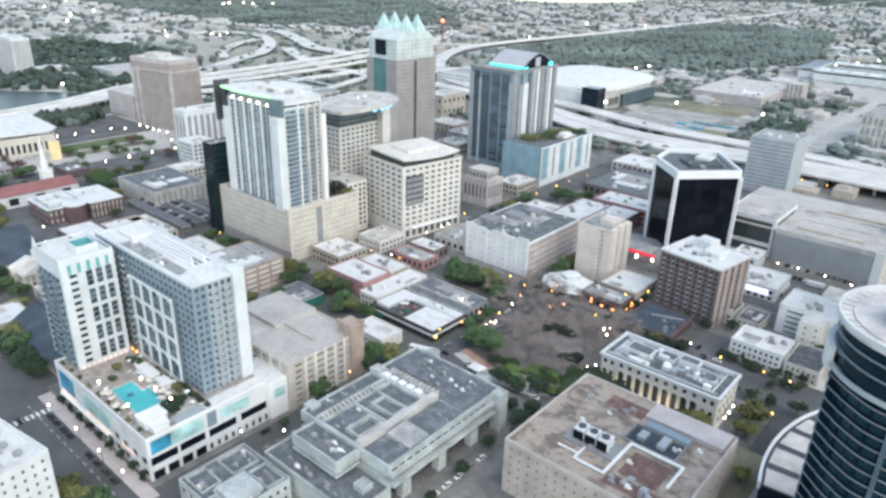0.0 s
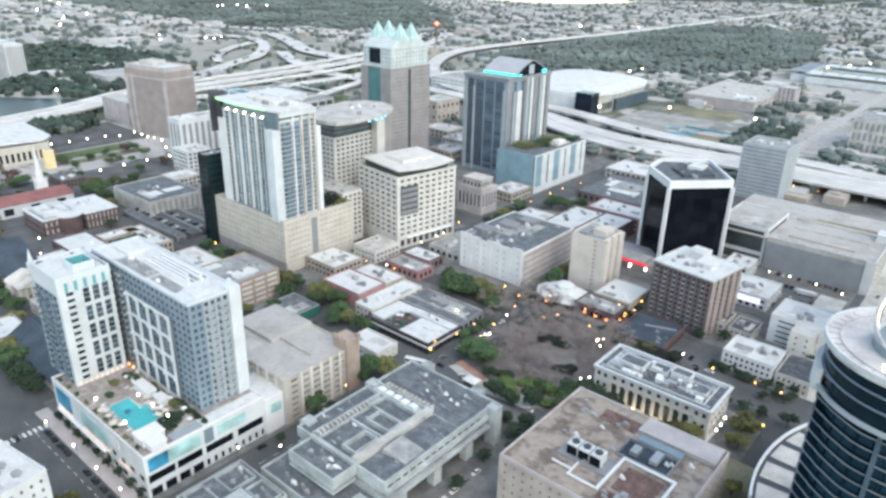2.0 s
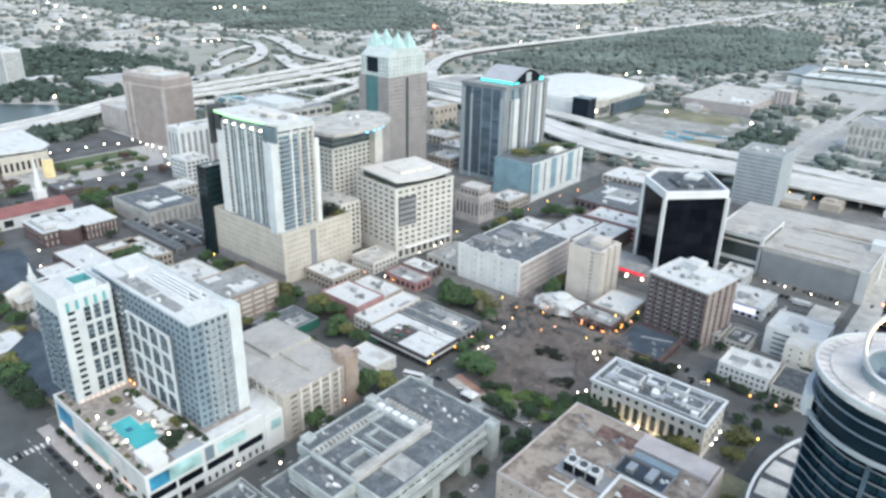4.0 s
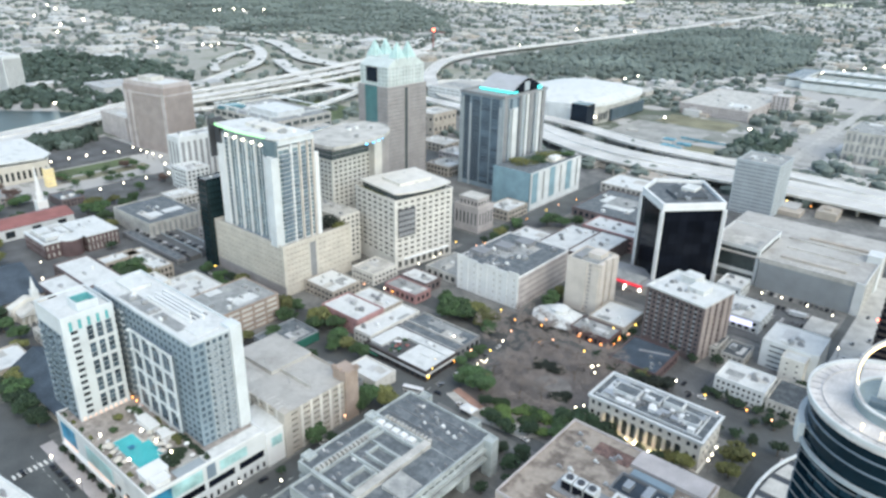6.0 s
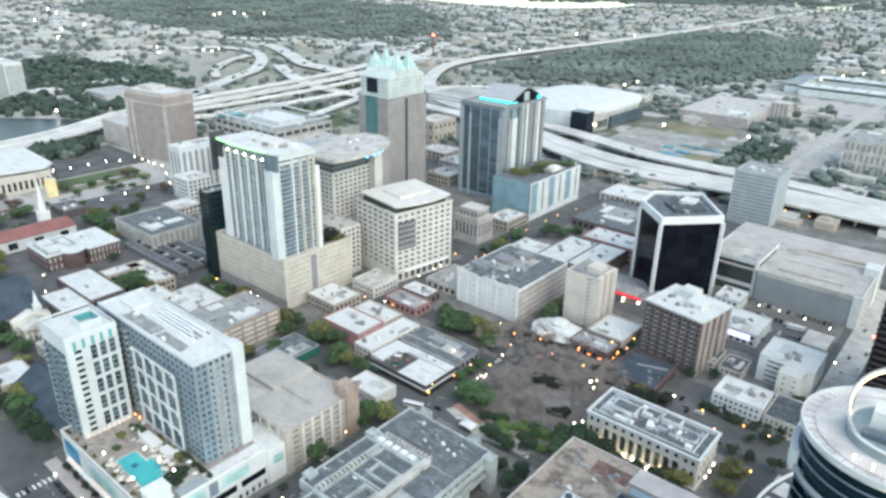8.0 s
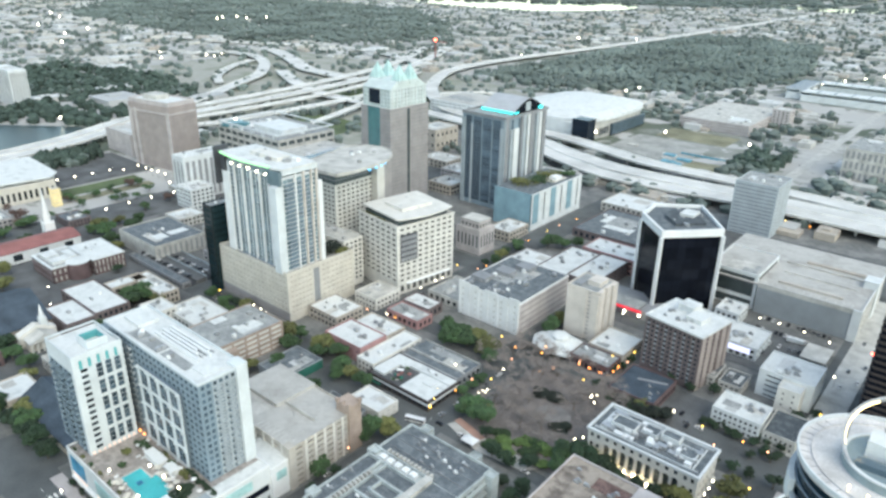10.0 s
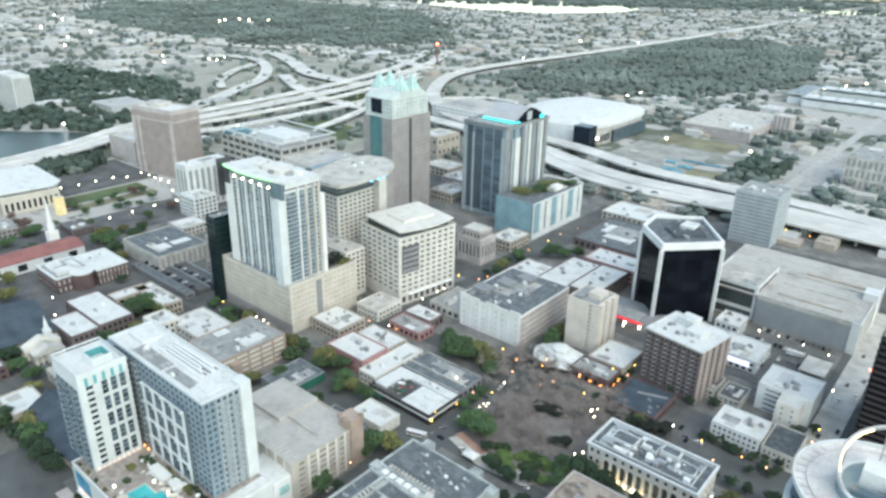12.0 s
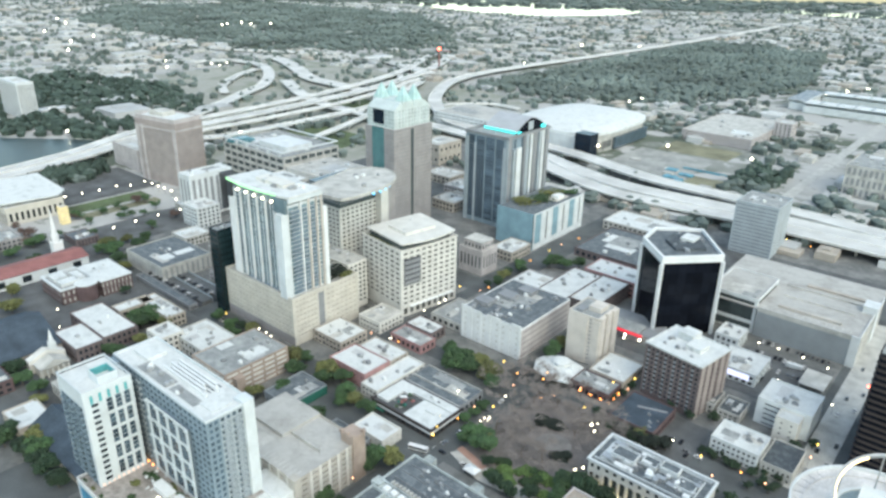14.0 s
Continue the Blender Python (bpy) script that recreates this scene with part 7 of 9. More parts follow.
part("belfry", Shape().box(-2, 2, 3, 7, 8.5, 16), M["white_wall"], ob)
part("spire", Shape().tube(0, 5, 16, 25, 1.8, 0.1, n=8), M["white_wall"], ob, "slender white spire")
block("school_hall", "low hall with a broad bright white roof", "hall", -480, -428, 161, 184, 10, "brick_brown", "white_roof", "glass", (10, 6), 2, units=2, patches=0)
block("school_hall", "low brick hall with a bare white roof", "hall", -460, -426, 142, 160.5, 10, "brick_brown", "white_roof", "glass", (8, 5), 2, units=1, patches=0)
block("school_wing", "white-roofed school wing round a leafy court", "school", -470, -458, 186, 212, 9, "tan", "white_roof", "glass", (10, 4), 2, units=2, group="school wings")
block("school_wing", "white-roofed school wing round a leafy court", "school", -468, -425, 204, 218, 9, "tan", "white_roof", "glass", (10, 4), 2, units=4, group="school wings")


def brick_courthouse():
    ob = thing("brick_courthouse", "dark plum brick courthouse with stepped white roofs", "courthouse", -530, 195)
    s, spots = Shape(), []
    s.box(-19, 20.6, 2.4, 26, 0, 12)
    facade(s, spots, (21, 2), (21, 26), 0, 12, 8, 2, 0.4, 0.6, 0.2, 0.4)
    facade(s, spots, (-19, 2), (21, 2), 0, 12, 10, 2, 0.4, 0.6, 0.2, 0.4)
    # lower wing with a rounded entrance bay
    s.box(-22, 13.6, -24.6, 2, 0, 11)
    facade(s, spots, (-22, -25), (14, -25), 0, 11, 9, 2, 0.4, 0.6, 0.2, 0.4)
    facade(s, spots, (14, -25), (14, -14), 0, 11, 3, 2, 0.4, 0.6, 0.2, 0.4)
    s.tube(13.6, -6, 0, 12.5, 8, n=16)
    part("wall", s, M["brick_red"], ob)
    panes(ob, spots, "pale_concrete")
    part("roof", Shape().box(-19.4, 21.4, 1.6, 26.4, 12, 12.8), M["white_roof"], ob)
    part("wing_roof", Shape().box(-22, 14, -25, 1.5, 11, 11.4), M["grey_roof"], ob)
    part("wing_parapet", Shape().ring(rect(-22.4, 14.4, -25.4, 1.5), rect(-20.6, 12.6, -23.6, 0.6), 11.4, 12.6), M["white_wall"], ob)
    part("bay_roof", Shape().tube(13.6, -6, 12.5, 13.2, 8.5, n=16), M["white_roof"], ob)
    for x, y, w, d in ((-12, -16, 6, 5), (2, -14, 5, 7), (-4, -5, 8, 3)):
        part("roof_step", Shape().box(x - w, x + w, y - d, y + d, 11.4, 13.8), M["white_roof"], ob)
    for k in range(8):
        part("band_course", Shape().box(21, 21.2, 2.6 + 3 * k, 3.5 + 3 * k, 5.5, 6.3), M["pale_concrete"], ob)
    roof_units(ob, -14, 16, 6, 22, 12.8, 3, big=1.6)


brick_courthouse()
ob = gabled("steeple_church", "white church with a red tile roof", "church", -601, -574, 138, 216, 10, 13.2, "white_wall", "red_tile", along="y", bays=8)
st = thing("steeple", "white church steeple with a tall thin spire", "steeple", -608, 205)
part("base", Shape().box(-4, 4, -4, 4, 0, 16), M["white"], st)
part("belfry", Shape().tube(0, 0, 16, 23, 3, n=8), M["white"], st)
part("spire", Shape().tube(0, 0, 23, 46, 2.3, 0.1, n=8), M["white"], st)
for q in ((-3.6, -3.6), (3.6, -3.6), (3.6, 3.6), (-3.6, 3.6)):
    part("urn", Shape().tube(*q, 16, 19, 0.6, 0.1, n=6), M["white"], st)
block("grey_hall", "windowless grey concrete hall with a pale roof edge", "hall", -555, -497, 240, 284, 13, "concrete", "gravel_roof", "grey_panel", (12, 9), 1, 0.4, 0.8, 0.1, units=4)
ob = block("parking_deck", "low striped parking deck with pale rails", "parking deck", -520, -440, 229, 236, 3.6, "grey_panel", "gravel_roof", "dark_panel", (20, 3), 1, 0.84, 0.5, 0.2, patches=0)
for y in (13, 26):
    part("deck_floor", Shape().box(-40, 40, y - 5.6, y + 3.2, 0, 3.3), M["lot"], ob, "open deck floor")
    part("deck_rail", Shape().box(-40, 40, y + 3.2, y + 3.6, 0, 4.4), M["rail_grey"], ob, "pale deck rail")
    # low solid charcoal block darkens the space between decks
    part("deck_gap", Shape().box(-40, 40, y - 9.2, y - 5.7, 0, 1.2), M["dark_panel"], ob)
block("slab_block", "white slab block with ribbed side", "apartment block", -632, -612, 336, 384, 44, "white_wall", "white_roof", "grey_panel", (3, 7), 1, 0.5, 0.86, 0.05, units=3)
block("slab_wing", "low white wing with a round canopy", "building wing", -611, -585, 325, 350, 20, "white_wall", "white_roof", "glass", (5, 5), 5, units=4)
block("office_tower", "dark grey office tower partly behind the white tower", "office tower", -560, -520, 372, 410, 46, "pale_concrete", "white_roof", "glass_navy", (6, 6), 5, 0.9, 0.5, 0.25, units=5)
ob = block("office_building", "pale stepped office block with a teal domed corner", "office building", -715, -602, 442, 520, 44, "pale_concrete", "grey_roof", "glass_smoke", (9, 7), 5, 0.78, 0.55, 0.25, units=10, big=6, ground=4)
part("teal_dome", Shape().tube(-44, -24, 44.2, 46, 17, 16, n=24).tube(-44, -24, 46, 48, 16, 9, n=24), M["glass_teal"], ob, "low round teal roof")
part("roof_pavilion", Shape().box(-10, 40, -22, 14, 44.1, 50), M["white_wall"], ob)
for k in range(6):
    part("roof_column", Shape().box(-52 + 20 * k, -50 + 20 * k, -39.6, -37, 44, 49), M["white_wall"], ob)
part("roof_ring", Shape().ring(rect(-56, 56, -39.8, 39), rect(-54, 54, -37.8, 37), 49, 50), M["white_wall"], ob)
block("office_building", "pale stepped office block behind the towers", "office building", -595, -510, 440, 500, 36, "cream_light", "pale_concrete", "glass", (10, 10), 3, 0.4, 0.3, 0.3, units=6, big=5)


def brown_office():
    ob = thing("office_tower", "rose-brown stone office tower with a pale top band", "office tower", -753.8, 395.5, turn=10)
    a, b, h = 36.0, 19.0, 72.0
    s, spots = Shape(), []
    s.box(-a + 5, a - 0.6, -b + 0.6, b, 0, h)
    facade(s, spots, (-a + 5, -b), (a, -b), 8, h - 10, 14, 1, 0.5, 0.97, 0.01, 0.6, edge=3)
    facade(s, spots, (a, -b + 0.6), (a, b), 8, h - 10, 12, 1, 0.4, 0.97, 0.01, 0.6, edge=2)
    for z0, z1 in ((0, 8), (h - 10, h)):
        s.box(-a + 5, a, -b, -b + 0.6, z0, z1).box(a - 0.6, a, -b + 0.6, b, z0, z1)
    s.prism([(-a, -b + 7), (-a + 5, -b), (-a + 5, b), (-a, b)], 0, h)
    part("wall", s, M["rose_stone"], ob)
    panes(ob, spots, "taupe")
    for x0, x1 in ((-a + 5, -a + 10), (-a + 14, -a + 18), (a - 5, a)):
        part("pier", Shape().box(x0, x1, -b - 0.5, -b, 0, h - 6), M["pale_pink_wall"], ob, "pale vertical stone pier")
    part("cornice_line", Shape().ring(rect(-a + 4.6, a + 0.4, -b - 0.6, b + 0.4), rect(-a + 5.2, a - 0.2, -b + 0.1, b - 0.2), h - 9, h - 7.4), M["pale_pink_wall"], ob)
    part("top_band", Shape().ring(rect(-a + 6, a - 1, -b + 1, b - 1), rect(-a + 7, a - 2, -b + 2, b - 2), h, h + 4.5), M["pale_pink_wall"], ob, "pale pinkish top band")
    part("roof", Shape().box(-a + 7, a - 2, -b + 2, b - 2, h, h + 3), M["white_roof"], ob)
    part("roof_house", Shape().box(-18, 4, -8, 10, h + 3, h + 8), M["pale_concrete"], ob)


brown_office()
block("pink_annex", "blank pinkish annex with a pale roof edge", "building annex", -868, -806, 380, 405, 26, "pale_pink_wall", "pale_concrete", "taupe", (4, 2), 3, 0.2, 0.2)
block("arts_wing", "performing arts hall with a broad pale roof", "arts hall", -805, -722, 205, 258, 17, "cream", "white_roof", "glass", (14, 10), 1, 0.5, 0.5, 0.2, units=2)
ob = thing("roof_canopy", "wide thin pale canopy roof over the arts hall", "canopy", -755, 244)
part("slab", Shape().prism([(-60, -45), (26, -42), (34, 10), (20, 22), (-60, 26)], 19.5, 20.8), M["white_roof"], ob)
for x, y in ((30, 6), (20, 18), (22, -30)):
    part("post", Shape().tube(x, y, 0, 19.5, 0.7, n=8), M["white"], ob)
ob = thing("lit_facade", "glowing yellow banded facade tower", "facade", -692, 245)
for k in range(5):
    part("band", Shape().box(-3.8, 3.8, -3.8, 3.8, 0.5 + 3.6 * k, 3.4 + 3.6 * k), M["gold"], ob)
part("core", Shape().box(-3.2, 3.2, -3.2, 3.2, 0, 18.2), M["cream"], ob)
solid("lawn", Shape().box(-738, -712, 258, 345, -0.05, 0.1), M["grass"], "long green lawn beside the arts hall", "lawn", kind="structure")
solid("lawn", Shape().box(-706, -690, 262, 345, -0.05, 0.1), M["dry_grass"], "pale garden beds beside the lawn", "garden", kind="structure")

for x0, x1, y0, y1, hh, wall, roof in [(-690, -662, 170, 196, 8, "taupe", "grey_roof"), (-655, -628, 340, 368, 7, "pale_concrete", "white_roof"), (-690, -668, 372, 396, 9, "tan", "grey_roof"), (-660, -632, 130, 160, 9, "taupe", "gravel_roof"), (-648, -622, 226, 246, 6, "brick_brown", "gravel_roof"), (-575, -552, 292, 318, 8, "pale_concrete", "white_roof"), (-520, -478, 296, 330, 9, "pale_concrete", "grey_roof"), (-478, -446, 270, 320, 7, "taupe", "grey_roof")]:
    block("low_building", "low flat-roofed building near the arts hall", "building", x0, x1, y0, y1, hh, wall, roof, "glass", (6, 6), 2, units=3)

# ---- arena ----
def arena():
    ob = thing("arena", "large arena with a low curved white roof and dark glass corner", "arena", -520, 930)
    a, b = 76.0, 100.0
    out = [(a * (abs(math.cos(t)) ** 0.6) * (1 if math.cos(t) > 0 else -1), b * (abs(math.sin(t)) ** 0.6) * (1 if math.sin(t) > 0 else -1)) for t in [2 * math.pi * i / 40 for i in range(40)]]
    part("wall", Shape().prism(out, 0, 24), M["concrete"], ob)
    part("upper_wall", Shape().prism([(x * 1.03, y * 1.03) for x, y in out], 24, 29), M["white_wall"], ob)
    part("roof", Shape().prism([(x * 1.03, y * 1.03) for x, y in out], 29, 33, [(x * 0.85, y * 0.85) for x, y in out]).prism([(x * 0.85, y * 0.85) for x, y in out], 33.02, 37, [(x * 0.4, y * 0.4) for x, y in out]), M["white_roof"], ob, "low curved white roof")
    part("front_wall", Shape().box(-20, 56, -101, -92, 0, 24), M["white_wall"], ob, "pale plain front wall")
    part("glass_tower", Shape().box(56, 80, -112, -92, 0, 33), M["glass_navy"], ob, "dark glass entrance tower")
    part("glass_side", Shape().box(76, 80, -40, 60, 2, 18), M["glass_steel"], ob)
    part("beacon", Shape().box(83, 90, -112.6, -112, 1, 5), M["lamp_white"], ob, "bright arena screen")
    panes(ob, [(a + 0.5, -70 + 7 * i, 6, 90, 4, 10) for i in range(4)], "glass")


arena()
ob = block("parking_garage", "broad flat-roofed garage beside the arena", "parking garage", -735, -625, 838, 925, 20, "white_wall", "beige_deck", "grey_panel", (12, 10), 4, 0.85, 0.35, 0.4)


def stadium():
    ob = thing("stadium", "rectangular stadium with grey canopy roofs over its stands", "stadium", -230, 1463)
    for x0, x1, y0, y1 in ((-95, 95, -78, -50), (-95, 95, 50, 78), (-125, -97, -60, 60), (97, 125, -60, 60)):
        st = part("stand", Shape().box(x0, x1, y0, y1, 0, 12), M["white_wall"], ob)
        part("canopy", Shape().box(x0 - 3, x1 + 3, y0 - 3, y1 + 3, 17, 18.2), M["white_wall"], st, "pale canopy roof")
        for i in range(8):
            part("rib", Shape().box(x0 + (x1 - x0) * i / 7 - 0.6, x0 + (x1 - x0) * i / 7 + 0.6, y0 - 3.5, y1 + 3.5, 18.2, 19.4), M["slate_panel"], st)
    part("pitch", Shape().box(-90, 90, -48, 48, 0.0, 0.4), M["grass"], ob, "green pitch")


stadium()
block("court_building", "long pale pinkish civic building with a corner tower", "civic building", -400, -298, 1025, 1190, 15, "pale_pink_wall", "pale_concrete", "glass", (26, 18), 4, 0.5, 0.4, 0.3, units=8, big=6)
block("court_tower", "square pale pinkish corner tower", "tower", -297.5, -272, 1122, 1150, 26, "pale_pink_wall", "pale_concrete", "glass", (4, 4), 6, 0.4, 0.5)
block("civic_block", "grey civic block with tall window groups", "civic building", -150, -70, 890, 960, 36, "pale_concrete", "grey_roof", "grey_panel", (14, 8), 3, 0.5, 0.7, 0.15, units=6, big=6)
ob = block("ribbed_tower", "pale ribbed apartment slab among far trees", "apartment slab", -1290, -1215, 398, 424, 54, "white_wall", "white_roof", "dark_panel", (14, 8), 1, 0.4, 0.92, 0.03)
block("red_low_building", "low grey building with a long roof near the viaduct", "building", -300, -215, 600, 640, 8, "pale_concrete", "white_roof", "glass", (16, 8), 2, units=6)
block("low_building", "low dark-roofed commercial building", "building", -285, -215, 520, 590, 7, "brick_brown", "gravel_roof", "glass", (12, 12), 1, units=8)
block("beige_block", "beige windowless block behind the towers", "building", -600, -565, 655, 700, 26, "tan", "pale_concrete", "glass", (4, 5), 2, 0.4, 0.3, 0.4)


# ---- elevated highways ----
def smooth(points, steps=8):
    """A smooth curve through points (Catmull-Rom)."""
    out = []
    p = [points[0]] + list(points) + [points[-1]]
    for i in range(1, len(p) - 2):
        for k in range(steps):
            t = k / steps
            out.append(tuple(0.5 * (2 * b + (c - a) * t + (2 * a - 5 * b + 4 * c - d) * t * t + (3 * b - a - 3 * c + d) * t ** 3) for a, b, c, d in zip(p[i - 1], p[i], p[i + 1], p[i + 2])))
    out.append(points[-1])
    return out


def ribbon(pts, w0, w1, z0, z1):
    """A strip along a curve between two offsets from its middle, z0 to z1 above the curve."""
    s = Shape()
    vs, fs = [], []
    n = len(pts)
    for i, (x, y, z) in enumerate(pts):
        a, b = pts[max(0, i - 1)], pts[min(n - 1, i + 1)]
        dx, dy = b[0] - a[0], b[1] - a[1]
        m = math.hypot(dx, dy) or 1
        nx, ny = -dy / m, dx / m
        for w, h in ((w0, z0), (w1, z0), (w1, z1), (w0, z1)):
            vs.append((x + nx * w, y + ny * w, z + h))
    for i in range(n - 1):
        k, m = 4 * i, 4 * i + 4
        fs += [(k + q, m + q, m + (q + 1) % 4, k + (q + 1) % 4) for q in range(4)]
    fs += [(0, 1, 2, 3), (4 * n - 1, 4 * n - 2, 4 * n - 3, 4 * n - 4)]
    s.add(vs, [f[::-1] for f in fs])
    return s


def viaduct(points, width, label, piers=True, lanes=True):
    pts = smooth(points)
    ob = thing("viaduct", label, "highway", 0, 0, group="highway decks")
    part("deck", ribbon(pts, -width / 2, width / 2, -1.6, 0), M["deck"], ob)
    for side in (-1, 1):
        a, b = sorted((side * width / 2, side * (width / 2 - 0.5)))
        part("barrier", ribbon(pts, a, b, -1.0, 1.0), M["rail_white"], ob)
    if lanes:
        part("lane_surface", ribbon(pts, -width / 2 + 1.6, width / 2 - 1.6, 0.0, 0.05), M["lane"], ob)
    if piers:
        for i in range(2, len(pts), 4):
            x, y, z = pts[i]
            if z > 4:
                part("pier", Shape().tube(x, y, -0.1, z - 1.6, 1.4, n=8).box(x - 4, x + 4, y - 1.4, y + 1.4, z - 3, z - 1.6), M["concrete"], ob)
    return ob


viaduct([(40, 693, 10), (-70, 695, 10), (-150, 697, 10), (-210, 695, 10), (-290, 685, 10), (-345, 686, 10), (-415, 710, 10), (-490, 748, 10), (-560, 772, 9), (-700, 795, 9), (-850, 780, 9), (-1000, 800, 9), (-1200, 900, 8)], 24, "wide elevated highway deck of pale concrete")
viaduct([(40, 719, 9.6), (-70, 720, 9.6), (-150, 722, 9.6), (-210, 721, 9.6), (-290, 716, 9.6), (-345, 718, 9.6), (-415, 738, 9.6), (-490, 768, 9.6), (-560, 792, 9)], 26, "middle lanes of the elevated highway", piers=False)
viaduct([(40, 744, 10), (-70, 746, 10), (-160, 756, 10), (-240, 760, 10), (-330, 765, 10), (-450, 800, 10), (-560, 815, 10), (-680, 830, 10), (-780, 900, 10), (-870, 1000, 10), (-960, 1170, 9), (-985, 1400, 7), (-960, 1900, 5), (-945, 2700, 3), (-940, 4200, 2)], 24, "long curving highway of pale concrete")
viaduct([(-836, 40, 9), (-851, 150, 9), (-872, 270, 9), (-896, 355, 9), (-916, 405, 10), (-934, 455, 11), (-940, 540, 11), (-955, 700, 11), (-990, 930, 11), (-1080, 1200, 9), (-1250, 1500, 6)], 22, "elevated expressway crossing the lake edge")
viaduct([(-885, 470, 10), (-860, 540, 10), (-860, 700, 10), (-870, 810, 9), (-900, 900, 9), (-1000, 1100, 7)], 16, "elevated ramp beside the expressway")
viaduct([(-861, 40, 9), (-876, 150, 9), (-897, 268, 9), (-921, 352, 9), (-944, 405, 10), (-968, 460, 10), (-985, 560, 10), (-1000, 720, 10), (-1040, 930, 10), (-1130, 1180, 8), (-1300, 1470, 5)], 18, "elevated expressway deck of pale concrete")
viaduct([(-905, 480, 12), (-905, 600, 12), (-915, 760, 12), (-945, 900, 11), (-1020, 1120, 9)], 13, "high elevated ramp of pale concrete")
viaduct([(-760, 560, 6), (-790, 680, 8), (-850, 830, 9), (-960, 1000, 8), (-1150, 1180, 6)], 12, "rising ramp of pale concrete")
viaduct([(-985, 520, 9), (-1032, 596, 8), (-1076, 666, 7), (-1140, 756, 6), (-1193, 838, 6), (-1290, 925, 6), (-1390, 985, 6), (-1470, 1004, 6), (-1556, 983, 5), (-1596, 907, 4), (-1700, 860, 3)], 24, "curling loop ramp of pale concrete")
viaduct([(-1383, 960, 5), (-1345, 890, 5), (-1300, 835, 5), (-1245, 780, 5), (-1170, 735, 6)], 16, "inner loop ramp of pale concrete")
viaduct([(-1050, 1180, 9), (-1220, 1255, 6), (-1383, 1285, 4), (-1581, 1219, 4), (-1720, 1134, 4), (-1925, 1101, 4), (-2233, 1124, 3), (-2680, 1065, 3), (-3000, 1000, 2)], 34, "pale highway running off to the south")
viaduct([(-2680, 1065, 2), (-2855, 1264, 2), (-3210, 1605, 2), (-3636, 2108, 2)], 70, "broad pale highway at the edge of the woods", piers=False)
viaduct([(-1000, 930, 8), (-1090, 949, 6), (-1195, 962, 6), (-1332, 1032, 6), (-1461, 1091, 5), (-1570, 1120, 4)], 34, "pale highway climbing to the interchange")
viaduct([(-700, 700, 7), (-740, 800, 8), (-800, 900, 8), (-760, 1000, 7), (-690, 1010, 6)], 11, "tight curved ramp of pale concrete")

# ---- lakes ----
def lake(pts, label, mat="lake_far"):
    solid("lake", Shape().prism([p[:2] for p in smooth([(x, y, 0) for x, y in pts] + [(*pts[0], 0)], 4)[:-1]], -0.4, 0.5), M[mat], label, "lake", kind="structure")


lake([(-905, 225), (-935, 310), (-955, 370), (-985, 412), (-1035, 385), (-1095, 335), (-1150, 295), (-1150, 230), (-1020, 190)], "small grey lake beside the expressway", "water")
lake([(-3100, 3150), (-2500, 2950), (-2050, 2900), (-1800, 3150), (-1720, 3500), (-1900, 3900), (-2500, 3900), (-3100, 3700)], "broad pale distant lake")
lake([(-1260, 4300), (-800, 4300), (-760, 4700), (-1280, 4700)], "pale distant lake strip")

# ---- far woods and suburbs ----
RF = random.Random(21)
UNDER = [(-620, 480), (-600, 800), (-700, 1080), (-1000, 1180), (-1500, 1150), (-1480, 760), (-1130, 640), (-1010, 500), (-940, 470)]


def inside(x, y, poly):
    hit = False
    for (ax, ay), (bx, by) in zip(poly, poly[1:] + poly[:1]):
        if (ay > y) != (by > y) and x < (bx - ax) * (y - ay) / (by - ay) + ax:
            hit = not hit
    return hit


def clump(s, x, y, r, h, rg):
    """A low uneven tree crown of five sides."""
    n = 6
    ring = [(x + r * rg.uniform(0.75, 1.2) * math.cos(6.283 * i / n), y + r * rg.uniform(0.75, 1.2) * math.sin(6.283 * i / n), h * rg.uniform(0.55, 0.8)) for i in range(n)]
    low = [(x + r * 0.85 * math.cos(6.283 * i / n), y + r * 0.7 * math.sin(6.283 * i / n), 0.0) for i in range(n)]
    s.add(low + ring + [(x + rg.uniform(-1, 1), y + rg.uniform(-1, 1), h)],
          [(i, (i + 1) % n, n + (i + 1) % n, n + i) for i in range(n)] + [(n + i, n + (i + 1) % n, 2 * n) for i in range(n)])


def on_road(x, y):
    return (-790 < x < -610 and 190 < y < 400) or (-1300 < x < -1205 and 380 < y < 432) or (-1200 < x < -1080 and 480 < y < 575) or (-440 < x < -262 and 780 < y < 1015) or (-215 < x < -165 and 780 < y < 1600) or (-1010 < x < -920 and y > 1150) or (-700 < x < 60 and 690 < y < 770)


solid("interchange_ground", Shape().prism(UNDER[::-1], -0.06, -0.01), M["verge"], "bare grey and grassy ground under the interchange", "ground", kind="structure")
WOODS = [[(-2900, 1180), (-2300, 1180), (-1700, 1180), (-1420, 1500), (-1650, 2000), (-2300, 2500), (-3300, 2500), (-3600, 1700)],
         [(-900, 1150), (-700, 1160), (-540, 1250), (-430, 1500), (-400, 1750), (-520, 2350), (-900, 2400), (-910, 1500)],
         [(-1160, 300), (-1095, 345), (-1035, 397), (-992, 425), (-1020, 620), (-1280, 700), (-1600, 640), (-1560, 200), (-1290, 200)],
         [(-262, 850), (-190, 850), (-190, 930), (-262, 930)],
         # trees on this strip also stand in for shade beneath the expressway deck
         [(-818, 60), (-795, 60), (-815, 250), (-830, 360), (-866, 372), (-848, 250)],
         [(-870, 270), (-820, 275), (-815, 330), (-860, 335)]]
s, near_woods = Shape(), Shape()
